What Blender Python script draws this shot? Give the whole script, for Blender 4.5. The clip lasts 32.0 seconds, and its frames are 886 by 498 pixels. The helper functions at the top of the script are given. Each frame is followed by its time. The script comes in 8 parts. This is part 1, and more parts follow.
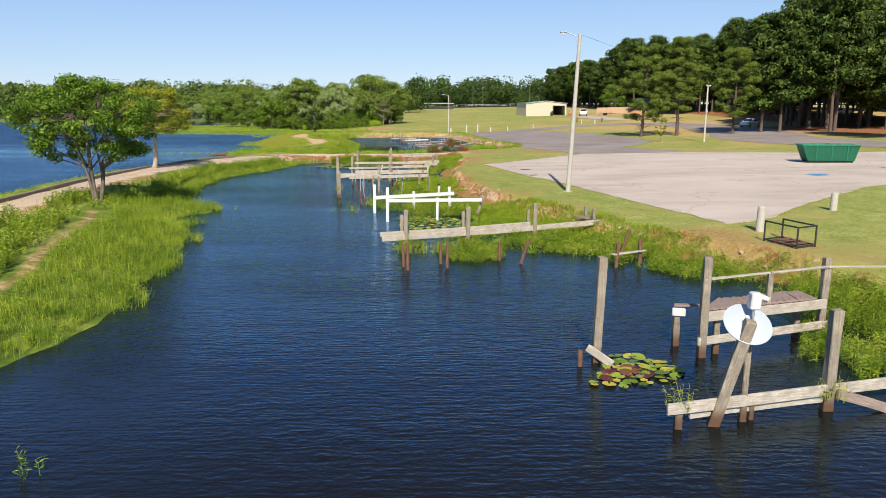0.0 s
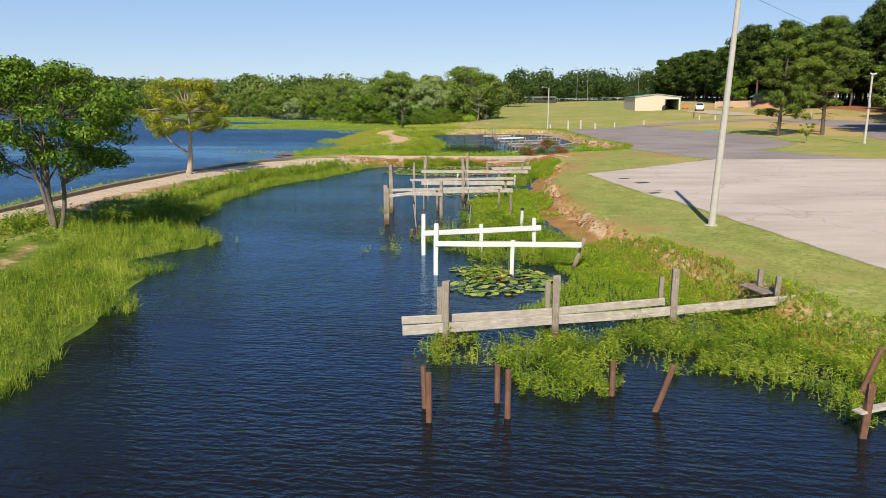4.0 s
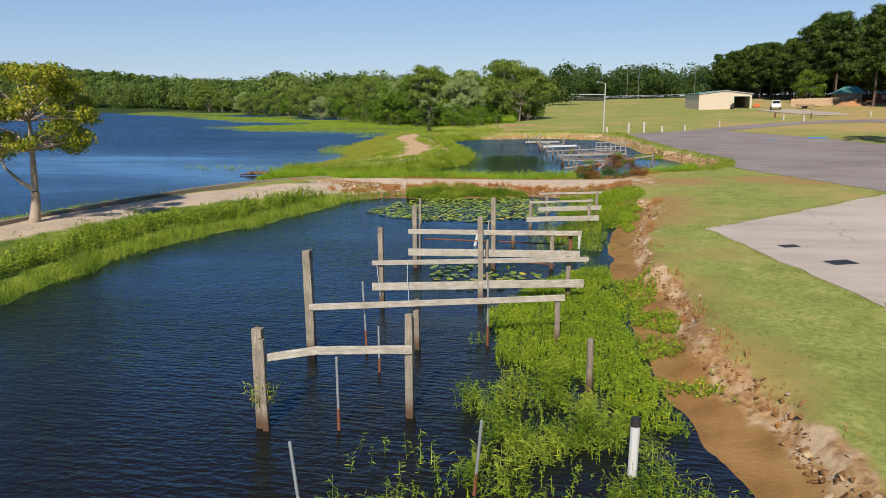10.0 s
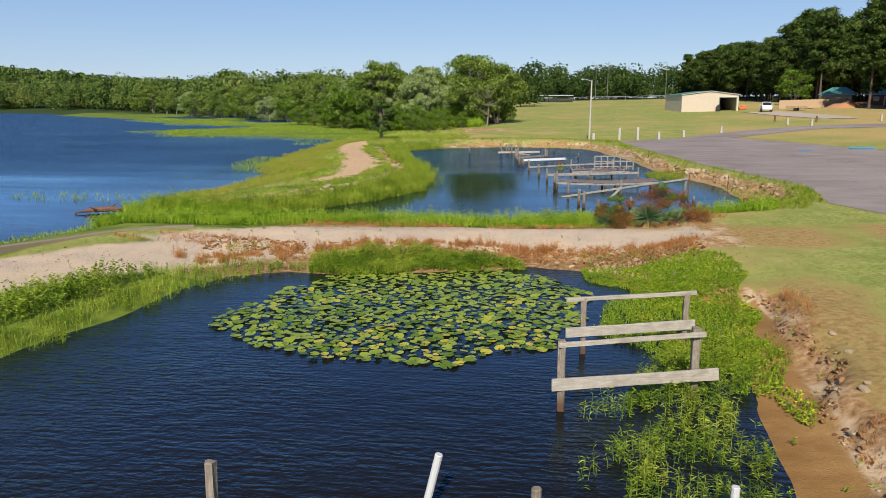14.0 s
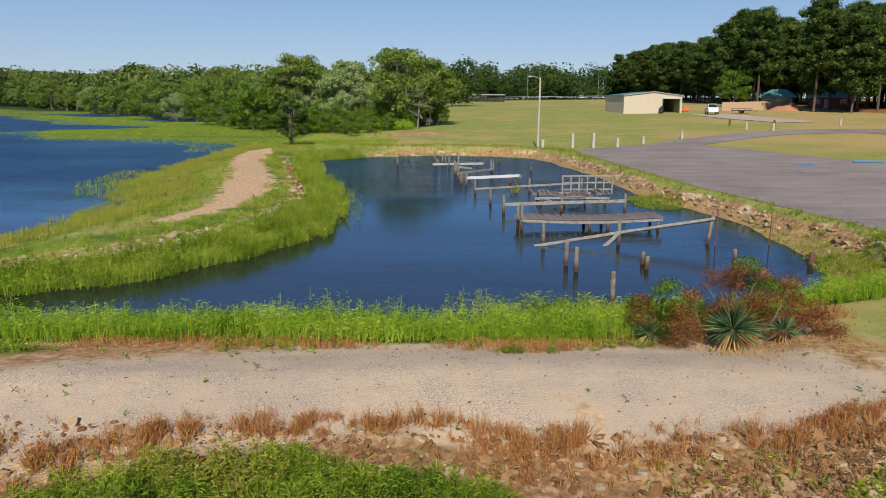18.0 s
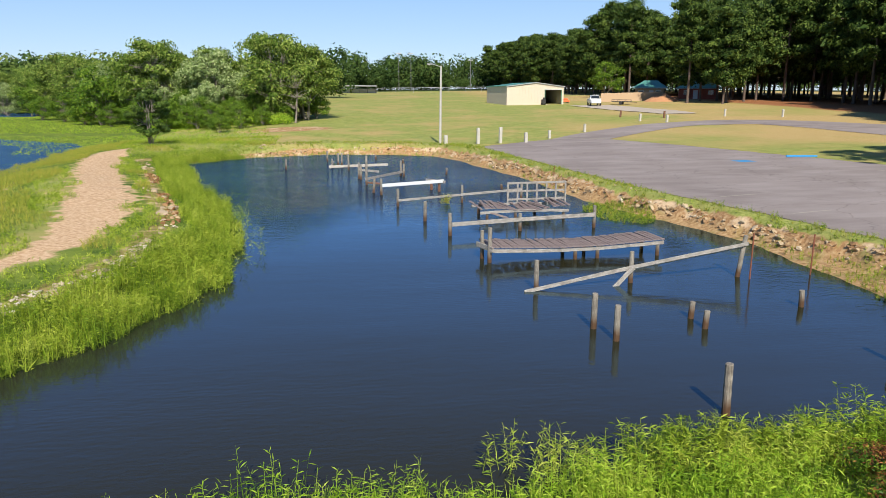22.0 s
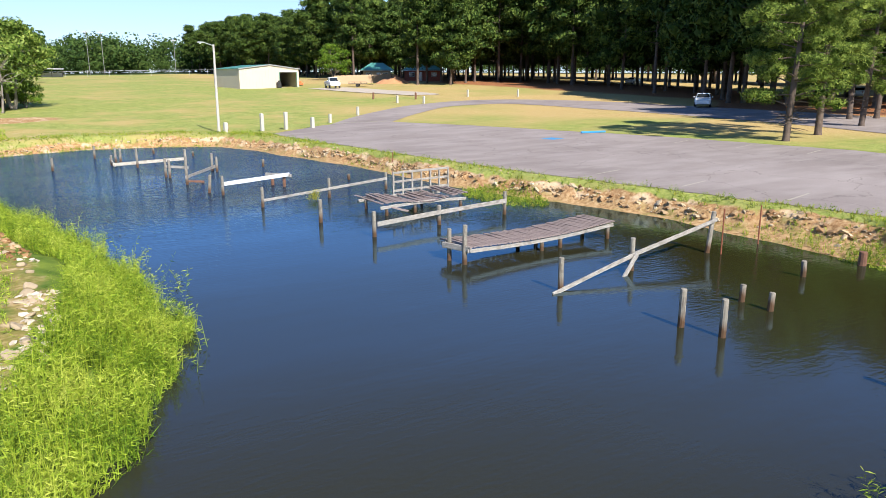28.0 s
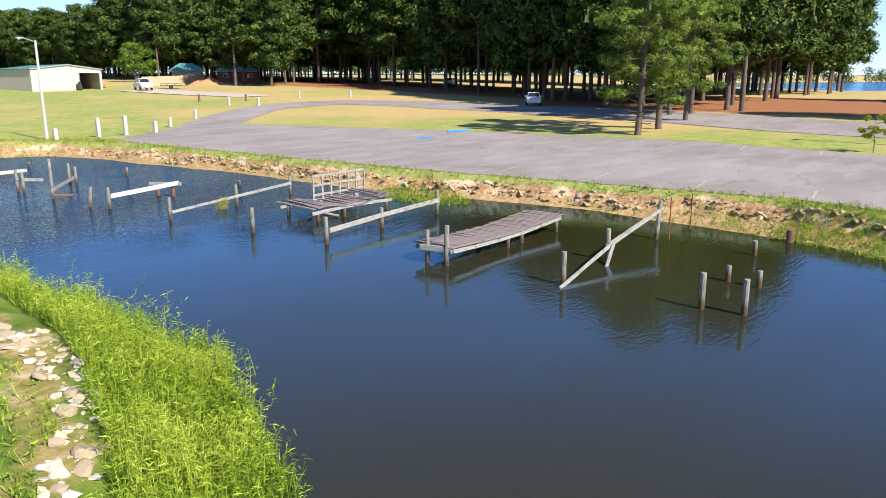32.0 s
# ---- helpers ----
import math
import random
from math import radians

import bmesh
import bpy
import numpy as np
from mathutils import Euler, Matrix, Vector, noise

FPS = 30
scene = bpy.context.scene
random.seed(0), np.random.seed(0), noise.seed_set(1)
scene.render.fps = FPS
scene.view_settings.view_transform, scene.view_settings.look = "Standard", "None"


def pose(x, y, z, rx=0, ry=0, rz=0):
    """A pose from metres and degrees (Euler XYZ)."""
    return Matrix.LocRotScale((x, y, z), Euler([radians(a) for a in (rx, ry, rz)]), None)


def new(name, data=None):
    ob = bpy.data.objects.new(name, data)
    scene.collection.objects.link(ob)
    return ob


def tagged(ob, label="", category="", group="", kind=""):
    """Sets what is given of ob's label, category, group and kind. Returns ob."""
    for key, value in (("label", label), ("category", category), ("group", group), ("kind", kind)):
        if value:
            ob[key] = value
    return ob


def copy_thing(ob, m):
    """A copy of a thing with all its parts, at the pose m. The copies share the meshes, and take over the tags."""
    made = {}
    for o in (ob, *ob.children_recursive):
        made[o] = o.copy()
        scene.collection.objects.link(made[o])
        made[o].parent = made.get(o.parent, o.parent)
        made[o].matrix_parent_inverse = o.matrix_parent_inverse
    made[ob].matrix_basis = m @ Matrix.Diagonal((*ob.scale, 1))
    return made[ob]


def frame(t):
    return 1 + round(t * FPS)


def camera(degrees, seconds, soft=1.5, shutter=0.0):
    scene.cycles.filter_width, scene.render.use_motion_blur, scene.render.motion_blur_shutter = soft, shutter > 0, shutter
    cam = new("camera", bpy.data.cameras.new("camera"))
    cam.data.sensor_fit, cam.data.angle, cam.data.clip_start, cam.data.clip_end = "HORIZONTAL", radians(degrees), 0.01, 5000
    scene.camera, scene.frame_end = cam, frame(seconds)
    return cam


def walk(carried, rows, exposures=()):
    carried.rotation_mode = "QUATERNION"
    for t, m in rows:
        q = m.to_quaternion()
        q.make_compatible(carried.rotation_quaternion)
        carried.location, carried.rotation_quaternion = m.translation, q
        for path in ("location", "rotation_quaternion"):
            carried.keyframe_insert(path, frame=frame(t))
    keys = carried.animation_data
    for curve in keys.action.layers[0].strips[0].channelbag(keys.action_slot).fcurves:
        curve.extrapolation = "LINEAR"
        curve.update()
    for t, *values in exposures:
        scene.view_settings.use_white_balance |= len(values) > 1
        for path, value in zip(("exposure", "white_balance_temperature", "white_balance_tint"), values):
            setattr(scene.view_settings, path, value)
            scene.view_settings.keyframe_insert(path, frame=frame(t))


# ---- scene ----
cam = camera(63.42, 32.0, soft=0.6)
# seconds, place, heading, tilt, lean
PATH = [
    (0.0, -0.004, 0.064, 4.865, -0.484, -11.002, -0.162),
    (0.5, 0.109, 1.290, 4.892, 0.437, -11.146, -0.205),
    (1.0, 0.250, 2.550, 4.900, 1.542, -11.230, -0.245),
    (2.0, 0.469, 5.534, 4.840, 3.259, -11.341, -0.269),
    (3.0, 0.633, 8.384, 4.863, 5.439, -11.380, -0.232),
    (3.5, 0.688, 9.814, 4.882, 6.519, -11.401, -0.211),
    (4.0, 0.699, 11.284, 4.903, 7.543, -11.444, -0.192),
    (4.5, 0.665, 12.809, 4.922, 8.387, -11.482, -0.182),
    (5.0, 0.608, 14.388, 4.933, 9.024, -11.497, -0.188),
    (6.0, 0.464, 17.598, 4.949, 10.095, -11.511, -0.212),
    (6.5, 0.375, 19.209, 4.950, 10.510, -11.512, -0.219),
    (7.0, 0.270, 20.831, 4.939, 10.780, -11.500, -0.214),
    (8.0, 0.002, 24.068, 4.914, 10.976, -11.478, -0.201),
    (9.0, -0.345, 27.133, 4.972, 10.961, -11.571, -0.232),
    (10.0, -0.718, 30.472, 5.020, 10.884, -11.588, -0.328),
    (11.0, -1.131, 34.214, 5.041, 10.725, -11.528, -0.447),
    (12.0, -1.721, 38.461, 5.056, 10.234, -11.591, -0.374),
    (13.0, -2.361, 42.904, 5.025, 9.243, -11.584, -0.283),
    (14.0, -2.973, 47.364, 4.965, 7.945, -11.510, -0.202),
    (14.5, -3.177, 49.482, 4.960, 7.661, -11.527, -0.146),
    (15.0, -3.336, 51.529, 4.967, 7.492, -11.564, -0.083),
    (16.0, -3.683, 55.122, 5.006, 6.252, -11.596, 0.041),
    (16.5, -3.873, 56.667, 5.040, 5.181, -11.590, 0.102),
    (17.0, -4.040, 58.123, 5.070, 4.122, -11.589, 0.164),
    (17.5, -4.139, 59.411, 5.093, 3.225, -11.607, 0.229),
    (18.0, -4.238, 60.584, 5.110, 2.243, -11.618, 0.290),
    (18.5, -4.410, 61.776, 5.120, 0.953, -11.593, 0.342),
    (19.0, -4.632, 62.930, 5.124, -0.436, -11.548, 0.388),
    (19.5, -4.913, 64.044, 5.118, -1.770, -11.485, 0.440),
    (20.0, -5.229, 65.096, 5.112, -3.110, -11.430, 0.468),
    (20.5, -5.555, 66.052, 5.119, -4.467, -11.412, 0.432),
    (21.0, -5.897, 66.951, 5.124, -5.838, -11.430, 0.369),
    (21.5, -6.263, 67.792, 5.097, -7.264, -11.492, 0.287),
    (22.0, -6.684, 68.527, 5.071, -8.318, -12.225, 0.230),
    (22.5, -7.173, 69.138, 5.065, -9.861, -12.818, 0.188),
    (23.0, -7.693, 69.684, 5.069, -11.798, -13.161, 0.147),
    (23.5, -8.186, 70.259, 5.060, -13.550, -13.533, 0.085),
    (24.0, -8.687, 70.793, 5.050, -15.342, -13.805, 0.031),
    (24.5, -9.246, 71.204, 5.053, -17.332, -13.831, 0.017),
    (25.0, -9.772, 71.579, 5.051, -19.371, -13.769, 0.013),
    (25.5, -10.180, 71.997, 5.028, -21.341, -13.744, -0.005),
    (26.0, -10.550, 72.419, 4.998, -23.301, -13.717, -0.026),
    (27.0, -11.478, 73.161, 4.961, -27.405, -13.612, -0.063),
    (27.5, -12.036, 73.480, 4.954, -29.550, -13.535, -0.081),
    (28.0, -12.556, 73.812, 4.949, -31.624, -13.477, -0.100),
    (29.0, -13.324, 74.568, 4.946, -35.313, -13.491, -0.150),
    (30.0, -14.159, 75.354, 4.928, -39.350, -13.474, -0.191),
    (31.0, -14.946, 76.197, 4.887, -43.190, -13.467, -0.218),
    (32.0, -15.719, 77.099, 4.842, -47.085, -13.400, -0.189),
]
walk(cam, [(t, pose(x, y, z, 90 + tilt, 0, head) @ pose(0, 0, 0, 0, 0, lean)) for t, x, y, z, head, tilt, lean in PATH],
     [(0, 0.5, 6800, 10), (4, 0.42, 6850, 10), (9, 0.2, 6750, 10), (13, 0.28, 6700, 10), (17, 0.1, 6650, 10), (19, 0.04, 6600, 10), (20, 0.12, 6550, 10), (22, 0.52, 6450, 9), (25, 0.87, 6400, 9), (28, 0.97, 6250, 10), (32, 1.04, 6250, 10)])
# ---- sky and sun ----
SUN_EL, SUN_AZ = radians(38.5), radians(181.0)      # sun stands behind the start of the walk
world = bpy.data.worlds.new("sky")
scene.world = world
world.use_nodes = True
wn, wl = world.node_tree.nodes, world.node_tree.links
wn.clear()
sky = wn.new("ShaderNodeTexSky")
sky.sky_type, sky.sun_disc = "NISHITA", False
sky.sun_elevation, sky.sun_rotation = SUN_EL, SUN_AZ
sky.air_density, sky.dust_density, sky.ozone_density, sky.altitude = 1.0, 0.15, 3.0, 800
wbg = wn.new("ShaderNodeBackground")
wbg.inputs["Strength"].default_value = 0.03
wout = wn.new("ShaderNodeOutputWorld")
tint = wn.new("ShaderNodeMix")
tint.data_type, tint.blend_type = "RGBA", "MULTIPLY"
tint.inputs[0].default_value, tint.inputs[7].default_value = 1.0, (0.95, 0.98, 1.05, 1)
wl.new(sky.outputs[0], tint.inputs[6])
wl.new(tint.outputs[2], wbg.inputs[0])
wco, wsep, wramp, wbg2, wadd = (wn.new("ShaderNode" + k) for k in ("TexCoord", "SeparateXYZ", "ValToRGB", "Background", "AddShader"))
wl.new(wco.outputs["Generated"], wsep.inputs[0])
wl.new(wsep.outputs["Z"], wramp.inputs[0])
wramp.color_ramp.elements.new(0.2)
for e, (p, c) in zip(wramp.color_ramp.elements, ((0.0, (0.495, 0.64, 0.86, 1)), (0.2, (0.235, 0.46, 0.86, 1)), (0.62, (0.025, 0.09, 0.29, 1)))):
    e.position, e.color = p, c
wl.new(wramp.outputs[0], wbg2.inputs[0])
wbg2.inputs["Strength"].default_value = 0.5
wl.new(wbg.outputs[0], wadd.inputs[0])
wl.new(wbg2.outputs[0], wadd.inputs[1])
wl.new(wadd.outputs[0], wout.inputs[0])
sun_data = bpy.data.lights.new("sun", "SUN")
sun_data.energy, sun_data.angle, sun_data.color = 5.0, radians(0.6), (1.0, 0.92, 0.80)
sun = new("sun", sun_data)
to_sun = Vector((math.sin(SUN_AZ) * math.cos(SUN_EL), math.cos(SUN_AZ) * math.cos(SUN_EL), math.sin(SUN_EL)))
sun.matrix_world = Matrix.Translation((0, 0, 60)) @ to_sun.to_track_quat("Z", "Y").to_matrix().to_4x4()

# ---- materials ----


def mat(name, rough=0.8, metal=0.0, spec=0.5):
    m = bpy.data.materials.new(name)
    m.use_nodes = True
    b = m.node_tree.nodes["Principled BSDF"]
    b.inputs["Roughness"].default_value, b.inputs["Metallic"].default_value = rough, metal
    b.inputs["Specular IOR Level"].default_value = spec
    return m, m.node_tree.nodes, m.node_tree.links, b


def coords(n, l, scale=(1, 1, 1), kind="Object"):
    c, mp = n.new("ShaderNodeTexCoord"), n.new("ShaderNodeMapping")
    mp.inputs["Scale"].default_value = scale
    l.new(c.outputs[kind], mp.inputs[0])
    return mp.outputs[0]


def noise_tex(n, l, v, scale, detail=4.0, rough=0.55):
    t = n.new("ShaderNodeTexNoise")
    t.inputs["Scale"].default_value, t.inputs["Detail"].default_value, t.inputs["Roughness"].default_value = scale, detail, rough
    l.new(v, t.inputs["Vector"])
    return t.outputs["Fac"]


def ramp(n, l, fac, *stops):
    r = n.new("ShaderNodeValToRGB")
    while len(r.color_ramp.elements) < len(stops):
        r.color_ramp.elements.new(0.5)
    for e, (p, c) in zip(r.color_ramp.elements, stops):
        e.position, e.color = p, (*c, 1)
    l.new(fac, r.inputs[0])
    return r.outputs[0]


def mix(n, l, fac, a, b, kind="MIX"):
    m = n.new("ShaderNodeMix")
    m.data_type, m.blend_type = "RGBA", kind
    for sock, val in ((m.inputs[0], fac), (m.inputs[6], a), (m.inputs[7], b)):
        if hasattr(val, "is_linked"):
            l.new(val, sock)
        else:
            sock.default_value = val if isinstance(val, (int, float)) else (*val, 1)
    return m.outputs[2]


def calc(n, l, op, a, b=0.0):
    m = n.new("ShaderNodeMath")
    m.operation = op
    for sock, val in ((m.inputs[0], a), (m.inputs[1], b)):
        if hasattr(val, "is_linked"):
            l.new(val, sock)
        else:
            sock.default_value = val
    return m.outputs[0]


def bump(n, l, b, h, dist, strength=1.0):
    u = n.new("ShaderNodeBump")
    u.inputs["Distance"].default_value, u.inputs["Strength"].default_value = dist, strength
    l.new(h, u.inputs["Height"])
    l.new(u.outputs[0], b.inputs["Normal"])


def plain(name, col, rough=0.7, metal=0.0, vary=0.25, scale=6.0, relief=0.004):
    """Paint, metal or concrete: one colour with blotches, specks and fine relief."""
    m, n, l, b = mat(name, rough, metal)
    v = coords(n, l)
    big, fine = noise_tex(n, l, v, scale, 5), noise_tex(n, l, v, scale * 14, 3)
    c = mix(n, l, calc(n, l, "MULTIPLY", big, vary * 1.6), col, tuple(x * 0.45 for x in col))
    c = mix(n, l, calc(n, l, "MULTIPLY", fine, vary), c, tuple(min(1, x * 1.35) for x in col))
    l.new(c, b.inputs["Base Color"])
    if relief:
        bump(n, l, b, fine, relief, 0.6)
    return m


def wood(name, light, dark, stain=None):
    """Weathered timber: grain along the local z or long side, checks, knots, each piece of its own tone."""
    m, n, l, b = mat(name, 0.85, 0, 0.3)
    v = coords(n, l, (9, 9, 0.7))
    grain = noise_tex(n, l, v, 6, 6, 0.65)
    blot = noise_tex(n, l, coords(n, l), 3.2, 5, 0.65)
    info = n.new("ShaderNodeObjectInfo")
    c = ramp(n, l, grain, (0.28, dark), (0.5, tuple((a + d) / 2 for a, d in zip(light, dark))), (0.68, light))
    c = mix(n, l, ramp(n, l, blot, (0.42, (0.08, 0.08, 0.08)), (0.62, (0.75, 0.75, 0.75))), c, dark)
    c = mix(n, l, calc(n, l, "MULTIPLY", info.outputs["Random"], 0.45), c, tuple(x * 0.55 for x in light))
    if stain:
        geo, sep = n.new("ShaderNodeNewGeometry"), n.new("ShaderNodeSeparateXYZ")
        l.new(geo.outputs["Position"], sep.inputs[0])
        wet = ramp(n, l, calc(n, l, "ADD", sep.outputs["Z"], calc(n, l, "MULTIPLY", calc(n, l, "SUBTRACT", blot, 0.5), 0.35)), (0.14, (1, 1, 1)), (0.38, (0, 0, 0)))
        c = mix(n, l, wet, c, stain)
    l.new(c, b.inputs["Base Color"])
    bump(n, l, b, grain, 0.006, 0.8)
    return m


def leafy(name, stops, rough=0.55, through_=0.25, scale=0.9, own=0.6, patches=0.45, single_=False):
    """Foliage: each leaf its own tone, patches of tone over the plant, some light let through."""
    m, n, l, b = mat(name, rough, 0, 0.12)
    geo = n.new("ShaderNodeObjectInfo" if single_ else "ShaderNodeNewGeometry")
    patch = noise_tex(n, l, coords(n, l), scale, 3)
    f = calc(n, l, "ADD", calc(n, l, "MULTIPLY", geo.outputs["Random" if single_ else "Random Per Island"], own), calc(n, l, "MULTIPLY", patch, patches))
    c = ramp(n, l, f, *stops)
    l.new(c, b.inputs["Base Color"])
    tr, mx = n.new("ShaderNodeBsdfTranslucent"), n.new("ShaderNodeMixShader")
    l.new(c, tr.inputs[0])
    mx.inputs[0].default_value = through_
    l.new(b.outputs[0], mx.inputs[1])
    l.new(tr.outputs[0], mx.inputs[2])
    l.new(mx.outputs[0], n["Material Output"].inputs[0])
    return m


M_POST = wood("grey_weathered_timber", (0.46, 0.40, 0.315), (0.115, 0.092, 0.072), (0.095, 0.052, 0.03))
M_PILE = wood("mottled_grey_pile", (0.47, 0.43, 0.36), (0.07, 0.058, 0.048), (0.075, 0.04, 0.02))
M_RAIL = wood("silvery_grey_rail", (0.50, 0.475, 0.435), (0.12, 0.10, 0.085))
M_OLDDECK = wood("dull_purple_brown_deck_board", (0.37, 0.295, 0.27), (0.10, 0.072, 0.066))
M_BOARD = wood("silvery_board", (0.60, 0.555, 0.48), (0.25, 0.215, 0.175))
M_DECK = wood("grey_brown_deck_board", (0.41, 0.32, 0.275), (0.14, 0.10, 0.085))
M_ROT = wood("rotten_red_brown_timber", (0.26, 0.13, 0.08), (0.09, 0.045, 0.03))
M_TRUNKPOLE = wood("pale_pole", (0.54, 0.52, 0.475), (0.38, 0.355, 0.32))
M_WHITE = plain("worn_white_paint", (0.55, 0.56, 0.56), 0.55, 0, 0.15, 5)
M_RUST = plain("rusty_iron", (0.22, 0.075, 0.04), 0.9, 0.2, 0.5, 14)
M_GALV = plain("dull_galvanised_steel", (0.48, 0.49, 0.50), 0.5, 0.7, 0.2, 9)
M_BLACK = plain("black_painted_steel", (0.025, 0.024, 0.023), 0.55, 0, 0.3, 9)
M_CONC = plain("weathered_concrete", (0.44, 0.42, 0.375), 0.9, 0, 0.45, 5, 0.008)
M_PALEBARK = wood("pale_tan_bark", (0.52, 0.44, 0.35), (0.26, 0.20, 0.15))
M_DBARK = wood("dark_grey_bark", (0.24, 0.20, 0.165), (0.08, 0.065, 0.05))
M_POLEGREY = plain("dark_grey_pole", (0.20, 0.20, 0.20), 0.6, 0.2, 0.2, 4)
M_CREAM = plain("cream_sheet_metal", (0.54, 0.465, 0.37), 0.6, 0, 0.1, 0.7)
M_GREENROOF = plain("green_sheet_roof", (0.06, 0.22, 0.15), 0.45, 0.1, 0.2, 1.0)
M_DARK = plain("dark_interior", (0.03, 0.03, 0.032), 0.9, 0, 0.2, 2)
M_BRICK = plain("red_brick", (0.27, 0.075, 0.05), 0.9, 0, 0.3, 3)
M_FENCE = plain("pine_fence_board", (0.44, 0.31, 0.20), 0.85, 0, 0.3, 3)
M_DUMP = plain("green_dumpster_paint", (0.015, 0.20, 0.11), 0.5, 0, 0.35, 3)
M_BLUE = plain("blue_parking_paint", (0.04, 0.24, 0.50), 0.8, 0, 0.4, 5)
M_LINE = plain("faded_white_line_paint", (0.36, 0.33, 0.27), 0.9, 0, 0.6, 4)
M_CARW = plain("white_car_paint", (0.78, 0.79, 0.80), 0.25, 0, 0.04, 2, 0)
M_TYRE = plain("black_rubber", (0.02, 0.02, 0.02), 0.85, 0, 0.2, 9)
M_ORANGE = plain("orange_plastic", (0.75, 0.16, 0.05), 0.6, 0, 0.2, 3)
M_CLAY = plain("bare_clay", (0.42, 0.21, 0.10), 0.95, 0, 0.35, 2, 0.02)
M_BARK = wood("pine_bark", (0.19, 0.14, 0.11), (0.055, 0.042, 0.035))
M_GBARK = wood("pale_grey_bark", (0.36, 0.32, 0.27), (0.13, 0.11, 0.09))
M_ROCK = plain("tan_bank_stone", (0.42, 0.33, 0.22), 0.9, 0, 0.45, 4, 0.02)
M_CLOD, n, l, b = mat("broken_clay_and_stone", 0.95, 0, 0.1)
_g = n.new("ShaderNodeNewGeometry")
_c = ramp(n, l, _g.outputs["Random Per Island"], (0.0, (0.10, 0.045, 0.02)), (0.45, (0.25, 0.13, 0.055)), (0.85, (0.37, 0.225, 0.11)), (1.0, (0.58, 0.45, 0.29)))
_c = mix(n, l, calc(n, l, "MULTIPLY", noise_tex(n, l, coords(n, l), 16, 4), 0.6), _c, (0.21, 0.12, 0.06))
l.new(_c, b.inputs["Base Color"])
bump(n, l, b, noise_tex(n, l, coords(n, l), 30, 3), 0.02, 0.8)
M_CRUST, n, l, b = mat("pale_crumbling_bank", 0.95, 0, 0.1)
_g = n.new("ShaderNodeNewGeometry")
_c = ramp(n, l, _g.outputs["Random Per Island"], (0.0, (0.20, 0.11, 0.055)), (0.4, (0.36, 0.25, 0.14)), (0.8, (0.52, 0.42, 0.28)), (1.0, (0.62, 0.55, 0.42)))
_c = mix(n, l, calc(n, l, "MULTIPLY", noise_tex(n, l, coords(n, l), 14, 4), 0.6), _c, (0.24, 0.15, 0.08))
l.new(_c, b.inputs["Base Color"])
bump(n, l, b, noise_tex(n, l, coords(n, l), 26, 3), 0.02, 0.8)
M_SLATE, n, l, b = mat("pale_slabby_stone", 0.9, 0, 0.15)
_g = n.new("ShaderNodeNewGeometry")
_c = ramp(n, l, _g.outputs["Random Per Island"], (0.0, (0.36, 0.28, 0.19)), (0.5, (0.52, 0.45, 0.35)), (1.0, (0.66, 0.60, 0.50)))
_c = mix(n, l, calc(n, l, "MULTIPLY", noise_tex(n, l, coords(n, l), 9, 4), 0.5), _c, (0.28, 0.22, 0.15))
l.new(_c, b.inputs["Base Color"])
M_GLASS, _n, _l, _b = mat("dark_tinted_glass", 0.06, 0, 0.6)
_b.inputs["Base Color"].default_value = (0.02, 0.025, 0.03, 1)
M_LAMP, _n, _l, _b = mat("clear_lamp_lens", 0.2)
_b.inputs["Base Color"].default_value = (0.75, 0.75, 0.72, 1)
M_REDLENS, _n, _l, _b = mat("red_lamp_lens", 0.2)
_b.inputs["Base Color"].default_value = (0.35, 0.02, 0.02, 1)

M_MARSH = leafy("bright_marsh_leaves", ((0.25, (0.019, 0.046, 0.004)), (0.5, (0.092, 0.172, 0.013)), (0.7, (0.22, 0.305, 0.026)), (0.95, (0.40, 0.45, 0.065))), 0.5, 0.2, 1.3, 0.34, 0.96)
M_REED = leafy("fresh_green_reed", ((0.25, (0.024, 0.058, 0.004)), (0.5, (0.14, 0.235, 0.017)), (0.7, (0.285, 0.37, 0.032)), (0.95, (0.46, 0.51, 0.09))), 0.5, 0.22, 1.1, 0.36, 0.94)
# lime green growth; for the cross bank reeds, sunlight painted into the tone
M_LIME = leafy("lime_green_and_sunlit_reed", ((0.2, (0.028, 0.07, 0.005)), (0.45, (0.145, 0.285, 0.018)), (0.65, (0.30, 0.46, 0.032)), (0.95, (0.48, 0.57, 0.085))), 0.45, 0.35, 1.1, 0.4, 0.9)
M_YREED = leafy("yellowing_reed", ((0.05, (0.11, 0.17, 0.02)), (0.45, (0.26, 0.31, 0.04)), (0.7, (0.37, 0.35, 0.06)), (0.95, (0.42, 0.29, 0.08))), 0.55, 0.25, 0.8, 0.5, 0.6)
M_DRYGRASS = leafy("dry_rusty_weeds", ((0.05, (0.20, 0.065, 0.022)), (0.35, (0.42, 0.17, 0.06)), (0.65, (0.48, 0.25, 0.09)), (0.95, (0.57, 0.39, 0.17))))
M_LOW = leafy("low_creeping_leaves", ((0.05, (0.045, 0.10, 0.007)), (0.5, (0.18, 0.29, 0.019)), (0.85, (0.34, 0.44, 0.035)), (0.95, (0.75, 0.60, 0.03))), 0.5, 0.25, 1.1, 0.62, 0.5)
LILY_TONES = ((0.1, (0.06, 0.115, 0.015)), (0.4, (0.15, 0.225, 0.028)), (0.75, (0.27, 0.33, 0.045)), (0.97, (0.52, 0.40, 0.05)))
M_LILY = leafy("lily_pad", LILY_TONES, 0.35, 0.1, 0.5)
